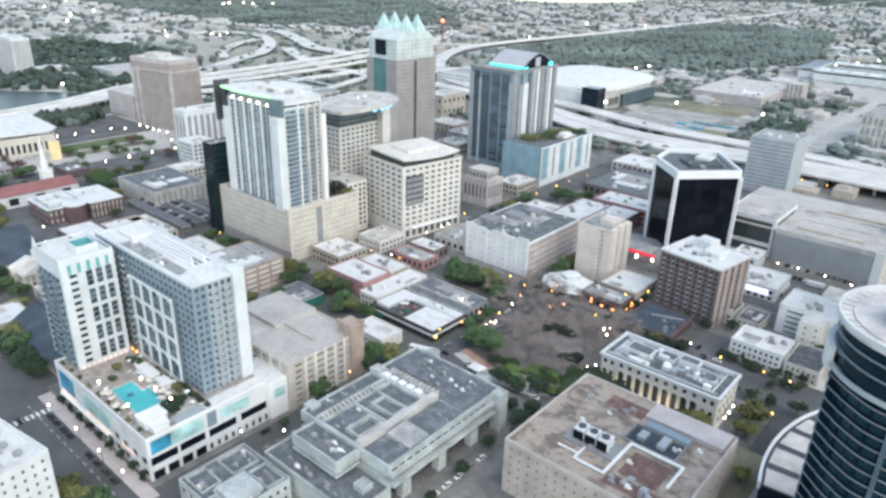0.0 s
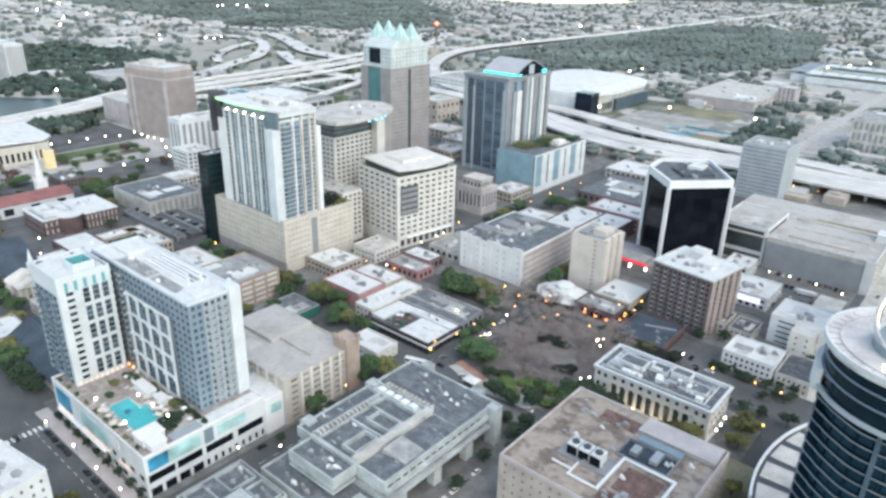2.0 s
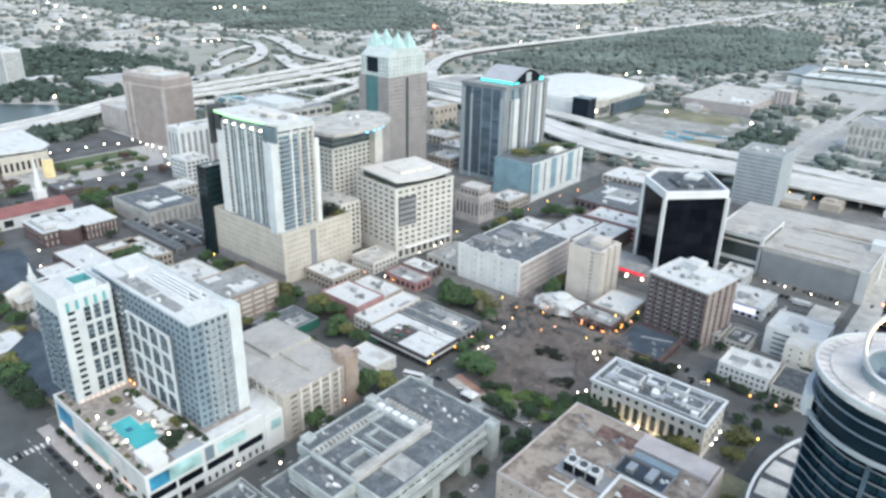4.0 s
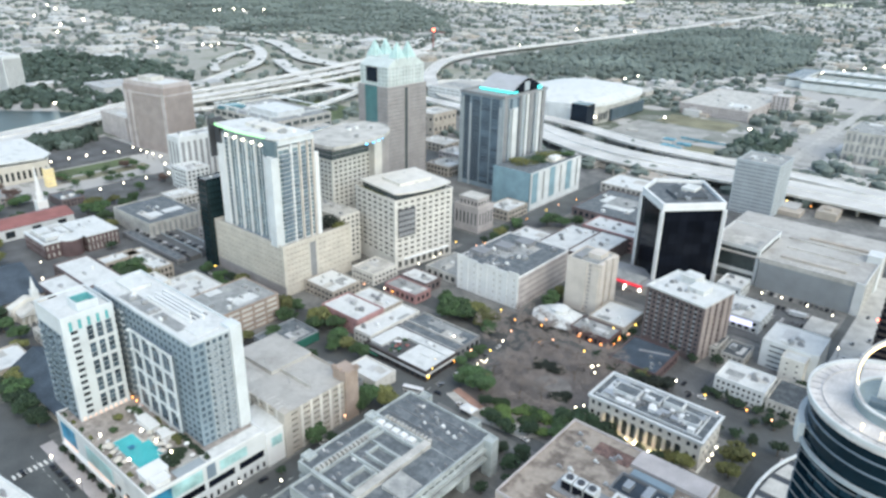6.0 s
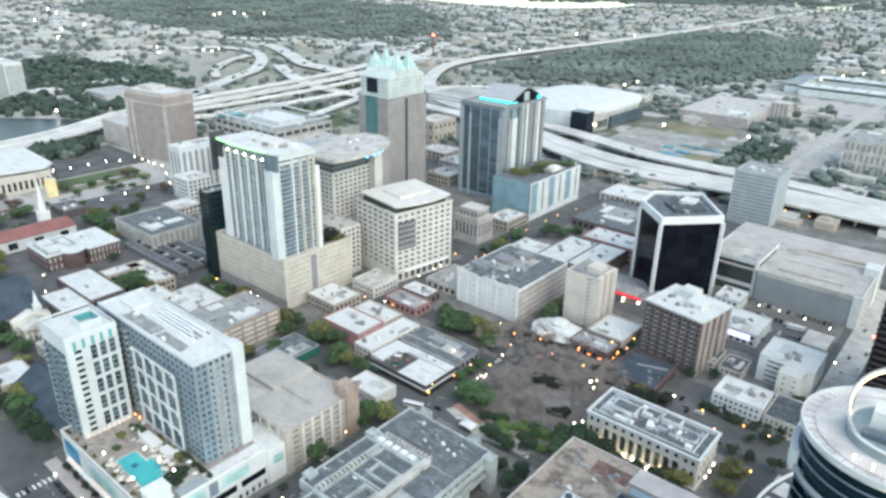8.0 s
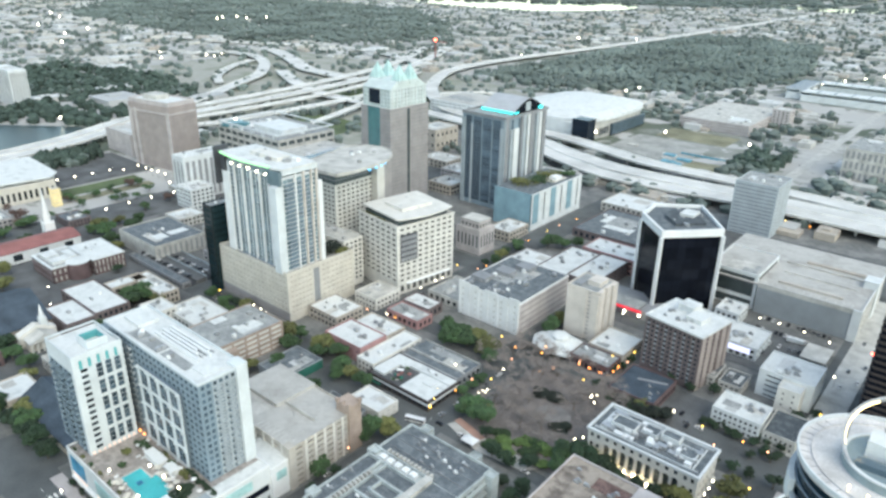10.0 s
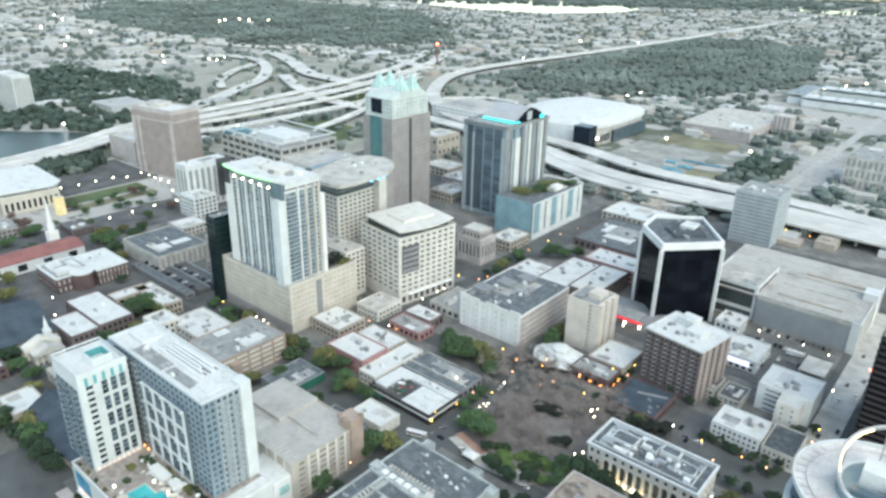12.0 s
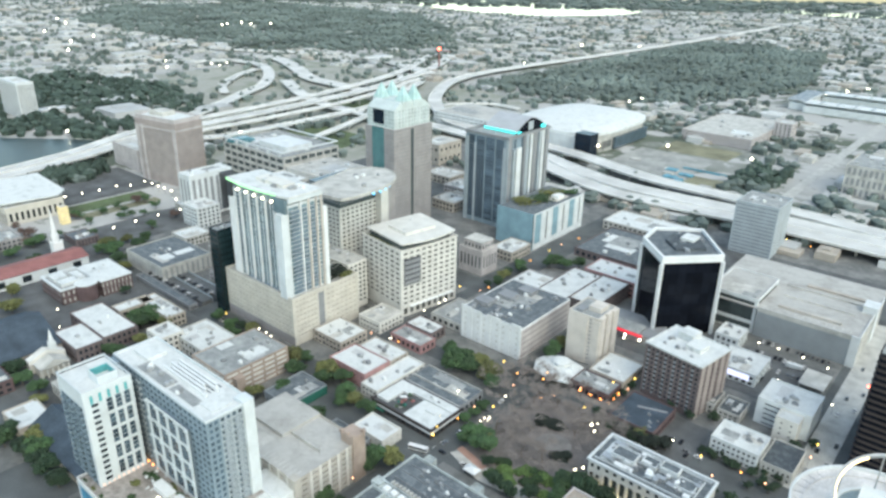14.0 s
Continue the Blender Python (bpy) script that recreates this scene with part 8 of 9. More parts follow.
for w, n, (lo, hi) in ((0, 5200, (6, 13)), (1, 3400, (5, 10)), (2, 1250, (5, 10)), (3, 70, (4, 8)), (4, 420, (3, 6)), (5, 60, (3, 6))):
    poly = WOODS[w]
    xs, ys = [p[0] for p in poly], [p[1] for p in poly]
    k = 0
    while k < n:
        x, y = RF.uniform(min(xs), max(xs)), RF.uniform(min(ys), max(ys))
        k += 1
        if inside(x, y, poly) and not on_road(x, y):
            clump(near_woods if w in (2, 3, 4, 5) else s, x, y, RF.uniform(lo, hi), RF.uniform(8, 16), RF)
solid("lakeside_woods", near_woods, M["leaf_mid"], "dark green trees round the lake, also standing for shade under the expressway", "woods", kind="stuff")
solid("woods", s, M["leaf_far"], "dense woods between the suburbs, green paled for haze", "woods", kind="stuff")
s = Shape()
for k in range(8600):
    d = 700 + 4200 * RF.random() ** 1.3
    t = radians(131 + RF.uniform(-40, 40))
    x, y = d * math.cos(t), d * math.sin(t)
    if on_road(x, y) or (inside(x, y, UNDER) and RF.random() < 0.55) or math.hypot(x + 520, y - 930) < 140 or math.hypot(x + 230, y - 1463) < 170 or (x > -660 and y < 660) or inside(x, y, [(-3100, 2900), (-1700, 2900), (-1700, 3950), (-3100, 3950)]) or (-1260 < x < -840 and 180 < y < 470) or math.hypot(x + 770, y - 395) < 85:
        continue
    clump(s, x, y, RF.uniform(4, 9), RF.uniform(6, 13), RF)
for k in range(3600):
    d = RF.uniform(4300, 7600)
    t = radians(118 + RF.uniform(-26, 30))
    x, y = d * math.cos(t), d * math.sin(t)
    if not inside(x, y, [(-1290, 4290), (-750, 4290), (-750, 4710), (-1290, 4710)]) and not on_road(x, y):
        clump(s, x, y, RF.uniform(14, 34), RF.uniform(10, 18), RF)
solid("suburban_trees", s, M["leaf_far"], "scattered suburban trees in haze-paled green reaching the horizon", "trees", kind="stuff")


def far_roofs(count, name, mat, seed, lo, hi, near=650):
    rg = random.Random(seed)
    s = Shape()
    for k in range(count):
        d = near + (4300 - near) * rg.random() ** 1.4
        t = radians(131 + rg.uniform(-40, 40))
        x, y = d * math.cos(t), d * math.sin(t)
        if on_road(x, y) or any(inside(x, y, w) and rg.random() < 0.93 for w in WOODS) or math.hypot(x + 520, y - 930) < 160 or math.hypot(x + 230, y - 1463) < 190 or (x > -680 and y < 660) or (-1130 < x < -620 and 500 < y < 1150) or (-1500 < x < -1000 and 700 < y < 1150) or inside(x, y, [(-3100, 2900), (-1700, 2900), (-1700, 3950), (-3100, 3950)]) or (-1270 < x < -840 and 180 < y < 475) or math.hypot(x + 770, y - 395) < 110 or (-330 < x < -180 and 820 < y < 1000):
            continue
        w, l, h = rg.uniform(lo, hi) * (0.7 + d / 3000), rg.uniform(lo, hi) * (0.7 + d / 3000), rg.uniform(4, 8)
        s.box(x - w, x + w, y - l, y + l, 0, h)
        if rg.random() < 0.4:
            s.box(x - w * 0.5, x + w * 0.3, y - l * 0.4, y + l * 0.4, h, h + 2)
    solid(name, s, M[mat], "scattered low suburban buildings far from downtown", "buildings", kind="stuff")


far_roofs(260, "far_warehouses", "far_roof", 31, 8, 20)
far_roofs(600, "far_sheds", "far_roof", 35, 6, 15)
for x, y, w, l in [(-1150, 530, 34, 30), (-1060, 640, 16, 30), (-1715, 595, 14, 30), (-1820, 880, 18, 42), (-1608, 772, 14, 38), (-1240, 562, 12, 42), (-2784, 975, 40, 80), (-1226, 452, 12, 24), (-1480, 690, 14, 26), (-2100, 820, 20, 50), (-2300, 960, 24, 60)]:
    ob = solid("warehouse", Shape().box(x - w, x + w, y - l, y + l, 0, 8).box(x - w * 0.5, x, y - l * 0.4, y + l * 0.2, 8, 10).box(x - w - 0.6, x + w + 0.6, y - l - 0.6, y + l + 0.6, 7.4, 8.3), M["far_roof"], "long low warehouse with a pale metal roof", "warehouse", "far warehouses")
far_roofs(900, "far_houses", "concrete", 32, 5, 11)
far_roofs(650, "far_buildings", "pale_concrete", 33, 7, 18)
far_roofs(350, "far_brick_buildings", "tan", 34, 6, 14)

# an added 200 m slope, coloured as hazed woods, hides the sky beyond
s = Shape()
ring = [(8400 * math.cos(radians(80 + 2 * i)), 8300 * math.sin(radians(80 + 2 * i))) for i in range(52)]
outer = [(x * 1.06, y * 1.06) for x, y in ring]
n = len(ring)
vs = [(x, y, -0.1) for x, y in ring] + [(x, y, 200) for x, y in outer]
solid("backdrop", s.add(vs, [(i + 1, i, n + i, n + i + 1) for i in range(n - 1)]), M["leaf_far"], "added slope coloured as a hazy wooded horizon", "backdrop", kind="structure")
FIELDS = [(-400, -300, 942, 1005, "dry_grass"), (-306, -262, 790, 845, "dry_grass"), (-199, -187, 790, 1600, "concrete"), (-420, -310, 800, 935, "site_ground"), (-160, -110, 1180, 1290, "dry_grass"), (-860, -720, 620, 700, "grass"), (-1010, -880, 830, 900, "grass"),
          (-660, -560, 228, 400, "lot"), (-846, -742, 262, 372, "lot"), (-650, 60, 640, 792, "sidewalk"), (-480, -340, 645, 690, "lot"), (-200, -60, 590, 640, "lot")]
for i, (x0, x1, y0, y1, mat) in enumerate(FIELDS):
    solid("field", Shape().box(x0, x1, y0, y1, -0.3, 0.02 + 0.012 * i), M[mat], "open ground of worn grass and paving", "field", kind="structure")

rt = random.Random(12)
for i in range(14):
    x, y = rt.uniform(-400, -270), rt.uniform(800, 880)
    w, d = rt.uniform(3, 12), rt.uniform(2, 6)
    solid("site_crate", Shape().box(x - w, x + w, y - d, y + d, -0.02, rt.uniform(0.8, 3)), M[rt.choice(["tarp", "far_roof", "white_roof", "pale_concrete"])], "building materials stacked on the construction site", "stack", "construction site")
solid("site_fence", Shape().box(-330, -250, 868, 869, -0.02, 2.4), M["tarp"], "long blue fence round the construction site", "fence")


# ---- trees ----
def tree(name, label, x, y, h, r, mat, seed, leaves=420):
    ob = thing(name, label, "tree", x, y, 0.1, group="street trees")
    rg = random.Random(seed)
    s = Shape().tube(0, 0, 0, h * 0.45, 0.32, 0.2, n=7)
    for k in range(5):
        a, l = 6.283 * k / 5 + rg.uniform(-0.4, 0.4), r * rg.uniform(0.4, 0.7)
        p, q = (0, 0, h * rg.uniform(0.32, 0.44)), (l * math.cos(a), l * math.sin(a), h * rg.uniform(0.6, 0.8))
        s.add([(p[0] - 0.1, p[1], p[2]), (p[0] + 0.1, p[1], p[2]), (p[0], p[1] + 0.12, p[2] + 0.1), (q[0] - 0.05, q[1], q[2]), (q[0] + 0.05, q[1], q[2]), (q[0], q[1] + 0.05, q[2] + 0.1)],
              [(0, 1, 4, 3), (1, 2, 5, 4), (2, 0, 3, 5), (0, 2, 1), (3, 4, 5)])
    part("trunk", s, M["bark"], ob)
    part("crown", leaf_shape(0, 0, h * 0.64, r, r, h * 0.36, leaves, seed, 0.16 * r + 0.3), M[mat], ob)
    return ob


def bare_tree(x, y, h, r, seed):
    """A leafless tree: a trunk, limbs and a haze of fine twigs."""
    ob = thing("bare_tree", "leafless brown tree with a haze of fine twigs", "tree", x, y, 0.2, group="plaza trees")
    rg = random.Random(seed)
    s, f = Shape().tube(0, 0, 0, h * 0.4, 0.3, 0.18, n=6), Shape()

    def stick(sh, p, q, w):
        sh.add([(p[0] - w, p[1], p[2]), (p[0] + w, p[1], p[2]), (p[0], p[1] + w, p[2] + w), (q[0] - w / 2, q[1], q[2]), (q[0] + w / 2, q[1], q[2]), (q[0], q[1] + w / 2, q[2])], [(0, 1, 4, 3), (1, 2, 5, 4), (2, 0, 3, 5)])

    for k in range(8):
        a, l = rg.uniform(0, 6.283), r * rg.uniform(0.5, 0.8)
        q = (l * math.cos(a), l * math.sin(a), h * rg.uniform(0.6, 0.8))
        stick(s, (0, 0, h * 0.38), q, 0.13)
        for j in range(16):
            b, m = a + rg.uniform(-1.3, 1.3), r * rg.uniform(0.25, 0.55)
            e = (q[0] + m * math.cos(b), q[1] + m * math.sin(b), q[2] + h * rg.uniform(-0.1, 0.22))
            stick(f, q, e, 0.10)
            for i in range(3):
                c, o = b + rg.uniform(-1.2, 1.2), r * rg.uniform(0.15, 0.35)
                stick(f, e, (e[0] + o * math.cos(c), e[1] + o * math.sin(c), e[2] + h * rg.uniform(-0.05, 0.12)), 0.085)
    part("trunk", s, M["bark"], ob)
    part("crown", f, M["twig"], ob, kind="stuff")
    return ob


TREES = [(-325, 236, 11, 6), (-333, 233, 9, 5), (-318, 240, 9, 5), (-296, 240, 11, 7), (-283, 240, 10, 6), (-272, 233, 9, 5.5), (-262, 231, 8, 4.5), (-243, 300, 11, 8), (-234, 305, 10, 7), (-220, 306, 10, 8), (-212, 300, 8, 6),
         (-216, 205, 11, 7), (-208, 208, 10, 6), (-214, 198, 9, 5), (-185, 255, 10, 6.5), (-180, 250, 9, 5), (-170, 241, 7, 4), (-130, 254, 8, 6),
         (-120, 252, 7, 4), (-112, 256, 7, 4), (-104, 256, 6, 3.5), (-95, 257, 6, 3.5), (-86, 258, 6, 4), (-76, 257, 7, 4), (-120, 316, 7, 4.5), (-112, 314, 7, 4), (-128, 318, 7, 4), (-378, 240, 8, 5), (-386, 238, 8, 4), (-352, 90, 10, 7), (-362, 92, 9, 6),
         (-440, 192, 10, 7), (-448, 203, 10, 7), (-430, 205, 9, 6), (-420, 160, 9, 5), (-595, 180, 9, 6), (-565, 250, 8, 5), (-580, 262, 9, 6), (-590, 275, 9, 6), (-600, 262, 8, 5), (-204, 352, 9, 5), (-205, 360, 9, 5), (-205, 372, 8, 5),
         (-210, 66, 9, 5.5), (-202, 62, 9, 5), (-222, 64, 8, 4.5), (-300, 410, 7, 4), (-296, 420, 8, 5), (-300, 432, 8, 5), (-303, 445, 7, 4), (-120, 352, 6, 3), (-90, 327, 4, 2.2), (-84, 327, 4, 2.2), (-78, 327, 4, 2.2), (-71, 327, 4, 2.2), (-64, 327, 4, 2.4), (-57, 326, 4, 2.4), (-51, 325, 4, 2.4),
         (-150, 340, 5, 2.5), (-147, 348, 5, 2.5), (-147, 358, 5, 2.5), (-58, 300, 5, 3), (-66, 300, 5, 3), (-74, 300, 5, 3), (-84, 300, 5, 3), (-205, 155, 5, 2.6), (-206, 170, 5, 2.6), (-207, 142, 4, 2), (-132, 170, 6, 3), (-130, 150, 6, 3), (-134, 190, 6, 3), (-128, 200, 6, 3)] + [(-290 + 9 * i, 85.6, 4.5, 1.6) for i in range(9)] + [(-398, 108, 8, 5), (-410, 112, 9, 6), (-500, 98, 9, 7), (-470, 100, 9, 6), (-435, 160, 8, 4), (-560, 236, 9, 6), (-545, 232, 8, 5), (-300, 455, 8, 5), (-305, 462, 8, 5), (-294, 452, 7, 4), (-46, 300, 7, 4), (-128, 242, 8, 5), (-530, 140, 10, 8), (-609, 186, 9, 6), (-585, 242, 10, 8), (-601, 245, 10, 8), (-592, 234, 9, 6), (-440, 205, 9, 7), (-419, 181, 8, 6), (-450, 196, 9, 7), (-355, 232, 8, 5), (-502, 211, 7, 4), (-412, 236, 8, 5), (-395, 235, 8, 5), (-404, 172, 8, 5), (-415, 165, 8, 5), (-405, 148, 8, 5), (-232, 312, 9, 7), (-250, 310, 9, 6), (-188, 250, 10, 7), (-560, 150, 10, 7), (-640, 180, 9, 7), (-650, 200, 9, 7), (-640, 160, 9, 8), (-660, 170, 9, 8), (-143, 312, 6, 4), (-148, 318, 6, 4), (-136, 311, 6, 4), (-122, 311, 7, 4), (-108, 352, 6, 4), (-96, 360, 6, 3.5), (-52, 362, 7, 4), (-46, 372, 6, 3), (-318, 130, 8, 5), (-316, 142, 7, 4), (-318, 155, 8, 5), (-330, 138, 8, 5), (-306, 210, 7, 4.5), (-312, 196, 8, 5), (-268, 205, 9, 6), (-260, 198, 8, 5), (-275, 198, 8, 5), (-205, 70, 9, 6), (-215, 66, 8, 6), (-230, 64, 8, 5)]
for i, (x, y, h, r) in enumerate(TREES):
    tree("tree", "leafy green street tree with an uneven crown" if i % 3 else "olive green street tree with a broad crown", x, y, h, r, "hedge" if r < 4.2 else "leaf" if i % 3 else "leaf_olive", 100 + i, 420 if r > 4 else 160)
rg2 = random.Random(77)
for k in range(26):
    x, y = rg2.uniform(-705, -615), rg2.uniform(195, 330)
    if not (-700 < x < -684 and 235 < y < 256) and not (-618 < x and 190 < y < 222):
        tree("tree", "rust-brown garden tree near the arts hall" if k % 3 == 0 else "dark green garden tree near the arts hall", x, y, rg2.uniform(6, 9), rg2.uniform(4, 6.5), "leaf_rust" if k % 3 == 0 else "leaf", 700 + k, 150)
for k, (x, y, h, r) in enumerate([(-60, 281, 11, 7), (-58, 270, 8, 5), (-76, 262, 8, 5), (-83, 261, 6, 3.6), (-50, 240, 6, 3.5)]):
    tree("tree", "olive-green tree beside the columned hall", x, y, h, r, "leaf_olive", 900 + k, 420)
for k, (x, y) in enumerate([(-130, 311), (-124, 312), (-116, 311), (-111, 313), (-106, 316)]):
    tree("tree", "dense dark street tree beside the restaurant", x, y, 7.5, 4.6, "leaf_dark", 1100 + k, 420)
for k, (x, y) in enumerate([(-150, 232), (-143, 217), (-141, 236), (-133, 219), (-133, 211), (-159, 231)]):
    tree("tree", "dark green tree between the library and its neighbour", x, y, 6.5, 4.2, "hedge", 1120 + k, 300)
for k, (x, y) in enumerate([(-131, 253), (-125, 256), (-118, 257), (-111, 257), (-203, 262), (-203, 270), (-203, 279), (-384, 231), (-392, 231)]):
    tree("tree", "dark green clipped street tree", x, y, 10 if k < 4 else 5.5, 5 if k < 4 else 3.6, "hedge" if k < 4 else "leaf", 1320 + k, 420)
for k, (x, y) in enumerate([(-353, 86), (-344, 87), (-335, 87), (-362, 86), (-319, 86)]):
    tree("tree", "dense dark tree before the chapel", x, y, 8, 5.5, "hedge", 1340 + k, 420)
for k, (x, y) in enumerate([(-285, 480), (-275, 487), (-266, 496), (-288, 492)]):
    tree("tree", "leafy green tree behind the commercial row", x, y, 9, 6, "leaf", 1360 + k, 300)
for k, (x, y) in enumerate([(-426, 109), (-444, 111), (-372, 80), (-380, 84)]):
    tree("tree", "dark broad tree beside the chapel", x, y, 9, 6.5, "hedge" if k % 2 else "leaf", 1140 + k, 420)
for k, (x, y) in enumerate([(-313, 227), (-293, 234), (-267, 227), (-250, 229), (-212, 166), (-256, 313), (-243, 313)]):
    tree("tree", "leafy green street tree with an uneven crown", x, y, 9, 5.5, "leaf", 1160 + k, 420)
tree("tree", "large round green tree at the plaza corner", -181, 250, 12, 9, "leaf", 1180, 900)
for k, (x, y) in enumerate([(-87, 329), (-82, 332), (-74, 327), (-64, 332), (-58, 332), (-62, 316), (-58, 322), (-52, 332), (-53, 319), (-49, 339)]):
    tree("shrub_tree", "small clipped dark tree beside the white office", x, y, 4.2, 2.4, "hedge", 1200 + k, 150)
for k, (x, y) in enumerate([(-166, 248), (-160, 243), (-152, 249), (-146, 251), (-141, 252), (-135, 254), (-147, 244), (-155, 237), (-137, 242), (-163, 237)]):
    ob = thing("shrub", "low bright green shrub at the plaza edge", "shrub", x, y, 0.15, group="plaza shrubs")
    part("leaves", leaf_shape(0, 0, 1.3, 5.0, 4.2, 1.9, 620, 1220 + k, 0.7), M["leaf_bright" if k % 3 else "leaf"], ob)
rb = random.Random(5)
for gx in range(5):
    for gy in range(7):
        x, y = -182 + 12 * gx + rb.uniform(-3, 3), 246 + 11 * gy + rb.uniform(-3, 3)
        if y > 257 and math.hypot(x + 154, y - 278) > 9 and not (-176 < x < -153 and 283 < y < 301) and not (-153 < x < -136 and 263 < y < 280):
            bare_tree(x, y, rb.uniform(8, 11), rb.uniform(6.5, 8.5), 300 + gx * 10 + gy)
for k, (x, y) in enumerate([(-216, 304), (-206, 316), (-203, 330), (-192, 328), (-180, 326), (-166, 328), (-200, 292), (-198, 304), (-135, 308), (-140, 320), (-198, 318), (-186, 318)]):
    bare_tree(x, y, rb.uniform(8, 10), rb.uniform(6, 8), 400 + k)
for x, y, w, d in [(-165, 293, 9, 4.2), (-145, 272, 5, 3.6)]:
    ob = thing("planting_bed", "dark evergreen bed in the plaza", "planting bed", x, y, 0.2, turn=20)
    part("kerb", Shape().ring(rect(-w, w, -d, d), rect(-w + 0.3, w - 0.3, -d + 0.3, d - 0.3), 0, 0.5), M["sidewalk"], ob)
    part("shrubs", leaf_shape(0, 0, 1.2, w * 1.05, d * 1.1, 1.6, 2600, int(-x), 0.9), M["leaf_dark"], ob)
    part("mound", Shape().prism(rect(-w * 0.85, w * 0.85, -d * 0.85, d * 0.85), 0.1, 1.9, rect(-w * 0.6, w * 0.6, -d * 0.55, d * 0.55)), M["leaf_dark"], ob)
# one low salmon-coloured block, its top half a metre up
solid("paving_strip", Shape().prism([(-191, 240.5), (-171, 236), (-170, 240), (-190, 244.5)], 0.1, 0.5), M["salmon_surface"], "raised salmon strip at the plaza's edge", "paving", kind="structure")


# ---- street lamps ----
def street_lamp(kind, h=7.0, size=0.36):
    ob = thing("street_lamp", "slim street lamp glowing %s" % {"lamp_white": "white", "lamp_yellow": "yellow", "lamp_coral": "coral"}.get(kind, "amber"), "street lamp", 0, 0, group="street lamps")
    part("pole", Shape().tube(0, 0, 0, h, 0.09, 0.06, n=6).box(0, 0.9, -0.05, 0.05, h - 0.1, h), M["dark_metal"], ob)
    part("lamp_head", Shape().tube(0.8, 0, h - 0.2, h + 0.2, size, size * 0.9, n=8).tube(0.8, 0, h - 0.55, h - 0.2, size * 0.5, size, n=8).tube(0.8, 0, h + 0.2, h + 0.5, size * 0.9, size * 0.4, n=8), M[kind], ob)
    return ob


WHITE = [(-283, 79), (-259, 80), (-239, 80), (-221, 79), (-197, 134), (-209, 122), (-369, 240), (-361, 240), (-354, 240), (-304, 338), (-303, 355), (-304, 362), (-189, 264), (-191, 262), (-189.5, 266.5), (-192, 265), (-130, 262), (-127.6, 266), (-66, 267), (-66, 272), (-68, 278), (-144, 301), (-142, 299.5), (-139, 297), (-141, 302.5), (-293, 292),
         (-219, 276), (-195, 291), (-176, 401), (-78, 419), (-46, 413), (-60, 455), (-75, 459), (-90, 459), (-104, 458), (-104, 318), (-470, 150), (-480, 118), (-455, 118), (-500, 160)]
WARM = [(-149, 678), (-150, 675), (-128, 676), (-44, 369), (-44, 355), (-46, 351), (-407, 240), (-309, 289), (-287, 295), (-310, 389), (-294, 394), (-293, 402), (-206, 242), (-204, 271), (-204, 256), (-195, 279), (-199, 305), (-205, 316), (-220, 322), (-175, 313), (-178, 304), (-155, 349), (-145, 347), (-146, 326), (-155, 314), (-144, 368), (-150, 380),
        (-88, 317), (-77, 305), (-66, 318), (-53, 285), (-211, 184), (-300, 470), (-298, 500), (-298, 520), (-296, 545), (-40, 290), (-54, 318), (-147, 341), (-147, 362), (-166, 329), (-192, 330)]
first = street_lamp("lamp_white")
first.matrix_basis = pose(-199, 102, 0.15)
for x, y in WHITE:
    copy_thing(first, pose(x, y, 0.1, 0, 0, 90 * ((x * 7) % 4 // 1)))
for k, mat in enumerate(("lamp_yellow", "lamp_coral", "lamp_warm")):
    first = street_lamp(mat, 6.0, 0.42)
    first.matrix_basis = pose(*((-212, 250), (-209, 262), (-190, 322))[k], 0.15)
    for x, y in WARM[k::3]:
        copy_thing(first, pose(x, y, 0.1, 0, 0, 90 * ((x * 7) % 4 // 1)))
big = thing("park_lamp", "tall lamp post with a bright white globe", "lamp post", -752, 271, 0, group="park lamps")
part("pole", Shape().tube(0, 0, 0, 7, 0.16, n=6), M["dark_metal"], big)
part("globe", Shape().tube(0, 0, 7, 8.0, 0.5, n=8).tube(0, 0, 6.7, 7, 0.2, 0.5, n=8).tube(0, 0, 8.0, 8.3, 0.5, 0.2, n=8), M["lamp_white"], big)
for x, y in [(-750, 288), (-749, 306), (-749, 325), (-740, 336), (-745, 355), (-730, 356), (-717, 356), (-706, 357), (-692, 358), (-662, 346), (-630, 332), (-631, 309), (-630, 286), (-628, 263)]:
    copy_thing(big, pose(x, y, 0))
far = thing("flood_light", "tall floodlight mast with a bright lamp", "floodlight", -2300, 1545, 0, group="floodlights")
part("mast", Shape().tube(0, 0, 0, 14, 0.4, n=6), M["dark_metal"], far)
part("lamp_head", Shape().tube(0, 0, 14, 18, 2.0, n=8), M["lamp_white"], far)
for x, y in [(-2277, 1448), (-2307, 1490), (-2238, 1543), (-2218, 1614), (-2084, 845), (-2185, 953), (-2829, 1112), (-2642, 1064), (-1079, 1892), (-1900, 760), (-2400, 900)]:
    copy_thing(far, pose(x, y, 0))
mid = thing("flood_light", "street floodlight mast with a bright lamp", "floodlight", -574, 1197, 0, group="floodlights")
part("mast", Shape().tube(0, 0, 0, 9, 0.25, n=6), M["dark_metal"], mid)
part("lamp_head", Shape().tube(0, 0, 9, 11, 1.4, n=8), M["lamp_white"], mid)
for x, y in [(-571, 1244), (-269, 941), (-1512, 810), (-1605, 859), (-1491, 910), (-1462, 913), (-1486, 948), (-880, 410), (-1040, 395), (-860, 560), (-450, 860), (-380, 930), (-1000, 1480), (-970, 2050)]:
    copy_thing(mid, pose(x, y, 0))
for i in range(14):
    copy_thing(mid, pose(-330 + 24 * i, 1560 + 70 * i, 0))
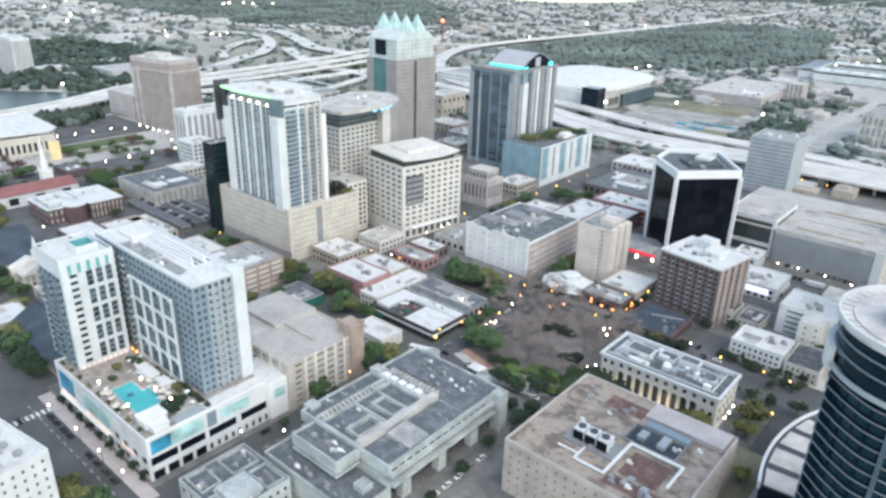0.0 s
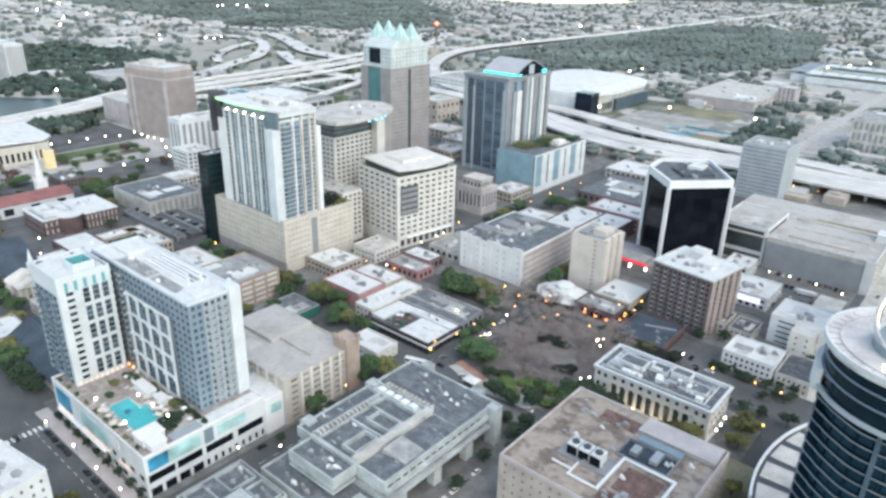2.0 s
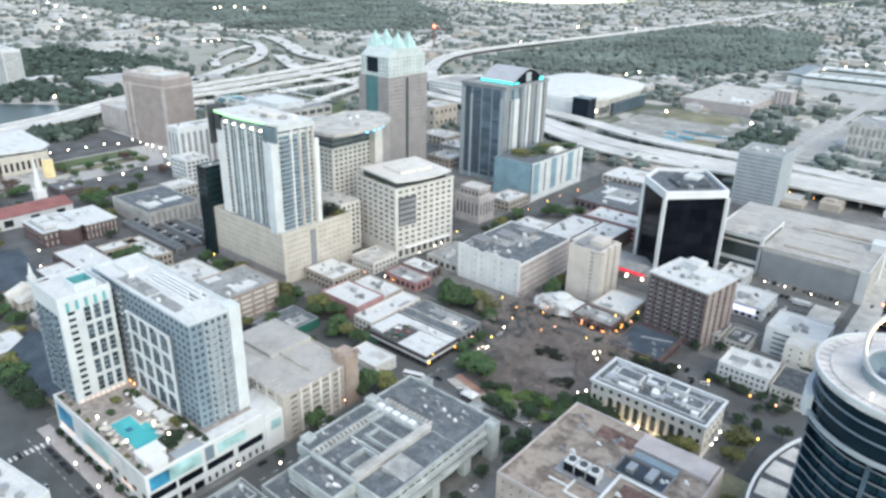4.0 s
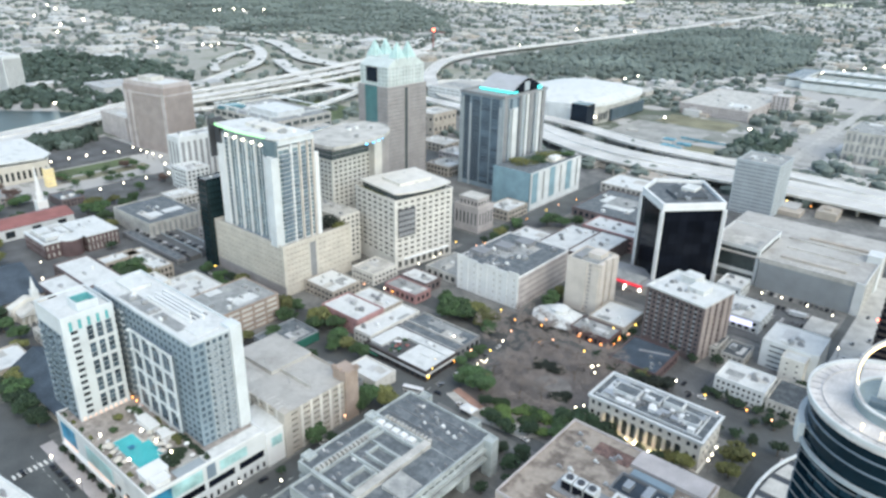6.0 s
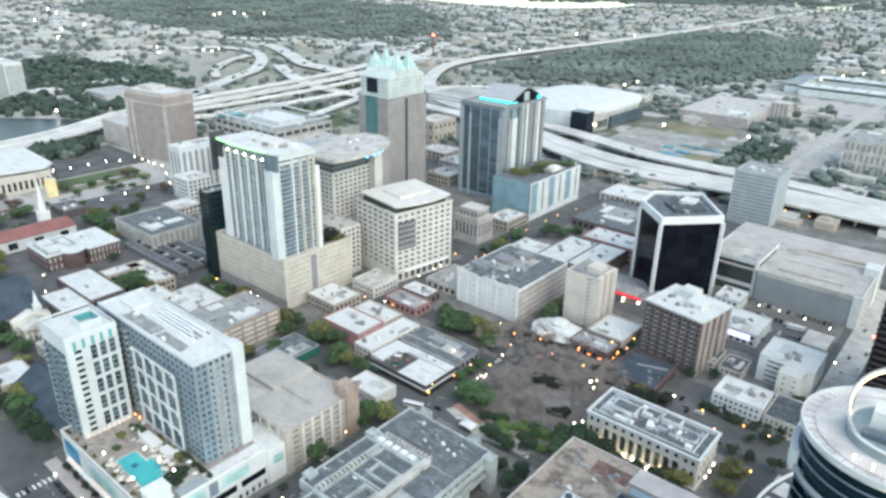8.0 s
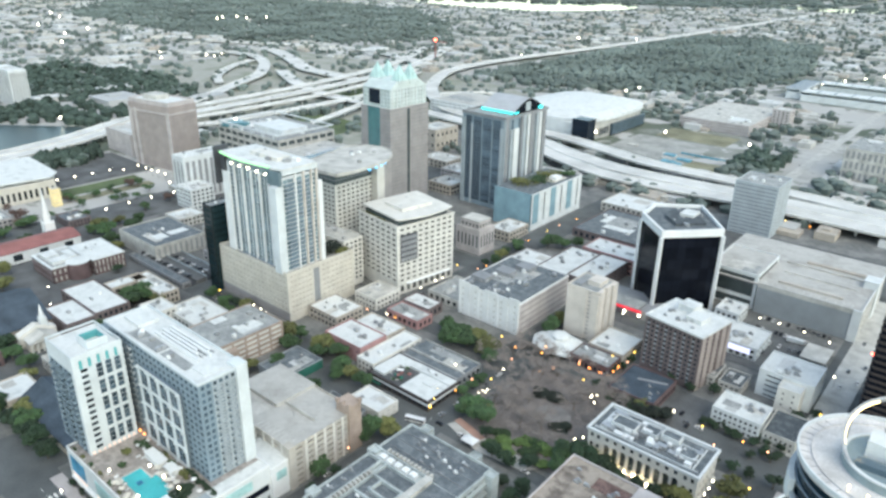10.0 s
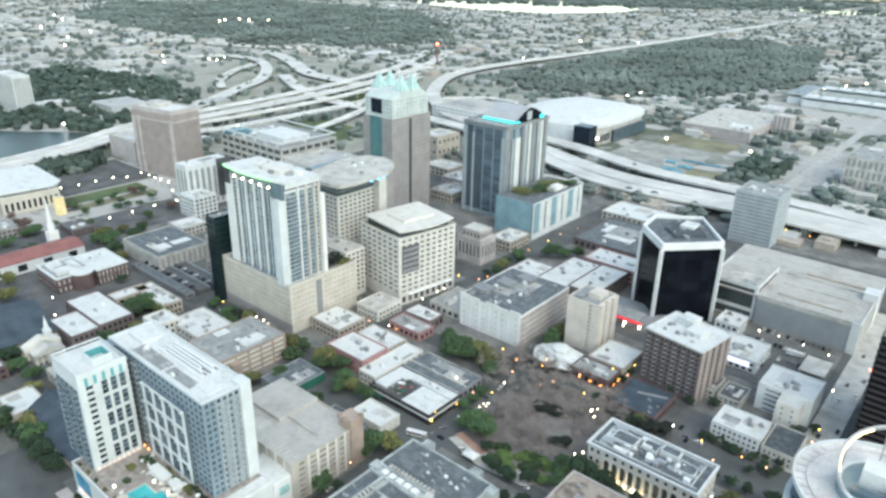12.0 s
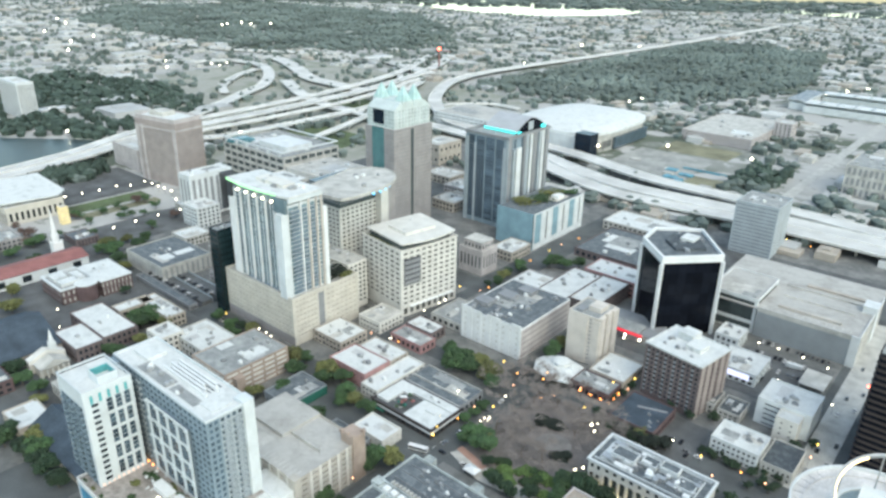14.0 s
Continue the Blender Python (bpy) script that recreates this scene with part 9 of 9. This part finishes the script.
ob = thing("crane", "distant red and white construction crane", "crane", -1102, 1272)
part("mast", Shape().box(-1.2, 1.2, -1.2, 1.2, 0, 46), M["red_tile"], ob)
part("jib", Shape().box(-14, 34, -0.8, 0.8, 46, 48), M["red_tile"], ob)
part("beacon", Shape().tube(0, 0, 48, 53, 2.6, n=8), M["lamp_red"], ob)


# ---- cars ----
def car(mat, label):
    ob = thing("car", label, "car", 0, 0, group="parked cars")
    b = Shape().prism(rect(-2.2, 2.2, -0.9, 0.9), 0.35, 0.95, rect(-2.15, 2.15, -0.86, 0.86))
    part("body", b, M[mat], ob)
    part("cabin", Shape().prism(rect(-1.5, 1.1, -0.8, 0.8), 0.95, 1.5, rect(-1.0, 0.6, -0.65, 0.65)), M["glass_black"], ob)
    part("roof", Shape().box(-0.98, 0.58, -0.63, 0.63, 1.5, 1.54), M[mat], ob)
    wheel = Shape().add([(0.32 * math.cos(t), y, 0.32 + 0.32 * math.sin(t)) for y in (-0.1, 0.1) for t in [0.785 * k for k in range(8)]], [tuple(range(8)), tuple(range(15, 7, -1))] + [(i, 8 + i, 8 + (i + 1) % 8, (i + 1) % 8) for i in range(8)]).mesh("wheel", M["rubber"])
    placed(ob, "wheel", wheel, [(x, y, 0, 0) for x in (-1.4, 1.4) for y in (-0.85, 0.85)])
    return ob


kinds = [car("car_dark", "dark parked car at the kerb"), car("car_white", "white car parked by the street"), car("car_silver", "silver car parked by the street"), car("car_red", "dark red car parked by the street")]
for i, k in enumerate(kinds):
    k.matrix_basis = pose(*((-284, 78.2), (-124, 340), (-120, 340), (-116, 331))[i], 0.2, 0, 0, 90 if i else 0)
rc = random.Random(9)
SPOTS = [(x, 78.2, 0) for x in (-278, -271, -265, -254, -247, -240, -233, -226)] + [(x, 68, 0) for x in (-290, -262, -240)] + [(-205 + 12 * (i % 2) - 4, 100 + 17 * i, 90) for i in range(6)] + [(-118 + 3.2 * i, 310 + 9 * (i % 3), 90) for i in range(8)] + \
        [(-108 + 3 * i, 424, 90) for i in range(15)] + [(-108 + 3 * i, 440, 90) for i in range(14)] + [(-106 + 3 * i, 457, 90) for i in range(14)] + [(-36 - 7 * (i % 2), 338 + 11 * i, 90) for i in range(15)] + [(-104 + 3.2 * i, 474, 90) for i in range(14)] + [(-210 + 15 * i, 233, 0) for i in range(3)] + \
        [(-180 + 5 * i, 606, 90) for i in range(16)] + [(-206, 330 + 9 * i, 90) for i in range(4)] + [(-335 - 2 * (i % 2), 70 + 18 * i, 90) for i in range(4)] + [(-132, 140 + 7 * i, 90) for i in range(7)] + [(-304, 120 + 22 * i, 90) for i in range(12)]
for x, y, a in SPOTS:
    if rc.random() < 0.7:
        copy_thing(kinds[0] if y == 78.2 else rc.choice(kinds[:3]), pose(x, y, 0.2, 0, 0, a + (180 if rc.random() < 0.5 else 0)))
for k in range(26):
    copy_thing(kinds[(k * 7) % 3], pose(-516 + 5.6 * (k % 13), 239.6 + 13 * (k // 13), 3.3, 0, 0, 90))
solid("carport", Shape().box(-70, -55, 430, 452, 3.4, 4.0).box(-69.5, -69, 430.5, 431, 0.2, 3.4).box(-56, -55.5, 430.5, 431, 0.2, 3.4).box(-69.5, -69, 451, 451.5, 0.2, 3.4).box(-56, -55.5, 451, 451.5, 0.2, 3.4).box(-64, -63.6, 440, 440.4, 0.2, 3.4), M["pale_concrete"], "flat pale carport roof on posts", "carport")
for i, (x, y, a) in enumerate([(-203, 60 + 9 * k, 90) for k in range(4)] + [(-199, 240 + 13 * k, 90) for k in range(6)] + [(-302, 240 + 12 * k, 90) for k in range(9)] + [(-420 + 11 * k, 236, 0) for k in range(10)] + [(-140 + 8 * k, 232, 0) for k in range(8)] + [(-118 + 7 * k, 322, 0) for k in range(6)] + [(-290 + 10 * k, 412, 0) for k in range(7)]):
    if i % 3:
        copy_thing(kinds[(i * 5) % 3], pose(x, y, 0.05, 0, 0, a))
ob = thing("trailer", "pale box trailer parked in the lot", "trailer", -78, 452, turn=8)
part("box_body", Shape().box(-5, 5, -1.3, 1.3, 0.9, 3.6), M["white_wall"], ob)
wheel = Shape().box(-0.5, 0.5, -1.31, 1.31, 0.0, 0.9).mesh("wheel", M["rubber"])
placed(ob, "wheel", wheel, [(-3.4, 0, 0.2, 0), (3.4, 0, 0.2, 0)])
ob = thing("kiosk", "small white canopy kiosk beside the library", "kiosk", -173, 231, 0.2)
part("canopy", Shape().prism(rect(-4, 4, -3, 3), 2.6, 4.0, rect(-1, 1, -0.5, 0.5)), M["white"], ob)
post = Shape().tube(0, 0, 0, 2.6, 0.12, n=6).mesh("post", M["metal"])
placed(ob, "post", post, [(x, y, 0, 0) for x in (-3.7, 3.7) for y in (-2.7, 2.7)])
ob = thing("bus", "white city bus at the corner", "bus", -206, 226, turn=20)
part("body", Shape().box(-5.5, 5.5, -1.25, 1.25, 0.5, 3.1), M["car_white"], ob)
part("window_band", Shape().box(-5.2, 5.2, -1.28, 1.28, 1.6, 2.5), M["glass_black"], ob)
wheel = Shape().add([(0.5 * math.cos(t), y, 0.5 + 0.5 * math.sin(t)) for y in (-0.14, 0.14) for t in [0.628 * k for k in range(10)]], [tuple(range(10)), tuple(range(19, 9, -1))] + [(i, 10 + i, 10 + (i + 1) % 10, (i + 1) % 10) for i in range(10)]).mesh("wheel", M["rubber"])
placed(ob, "wheel", wheel, [(x, y, 0, 0) for x in (-3.6, 3.6) for y in (-1.2, 1.2)])

# ---- road paint ----
for y in range(9):
    solid("crosswalk_stripe", Shape().box(-292.5, -288.8, 64 + 2.2 * y, 65.1 + 2.2 * y, 0.0, 0.02), M["paint"], "worn white crosswalk stripe", "road marking", "crosswalk", "structure")
for i in range(16):
    solid("lane_mark", Shape().box(-300 + 6 * i, -297 + 6 * i, 74.9, 75.1, 0.0, 0.02), M["paint"], "white dashed lane mark", "road marking", "lane marks", "structure")
for i in range(22):
    solid("lane_mark", Shape().box(-201.6, -201.4, 92 + 7 * i, 95 + 7 * i, 0.0, 0.02), M["paint"], "white dashed lane mark", "road marking", "lane marks", "structure")
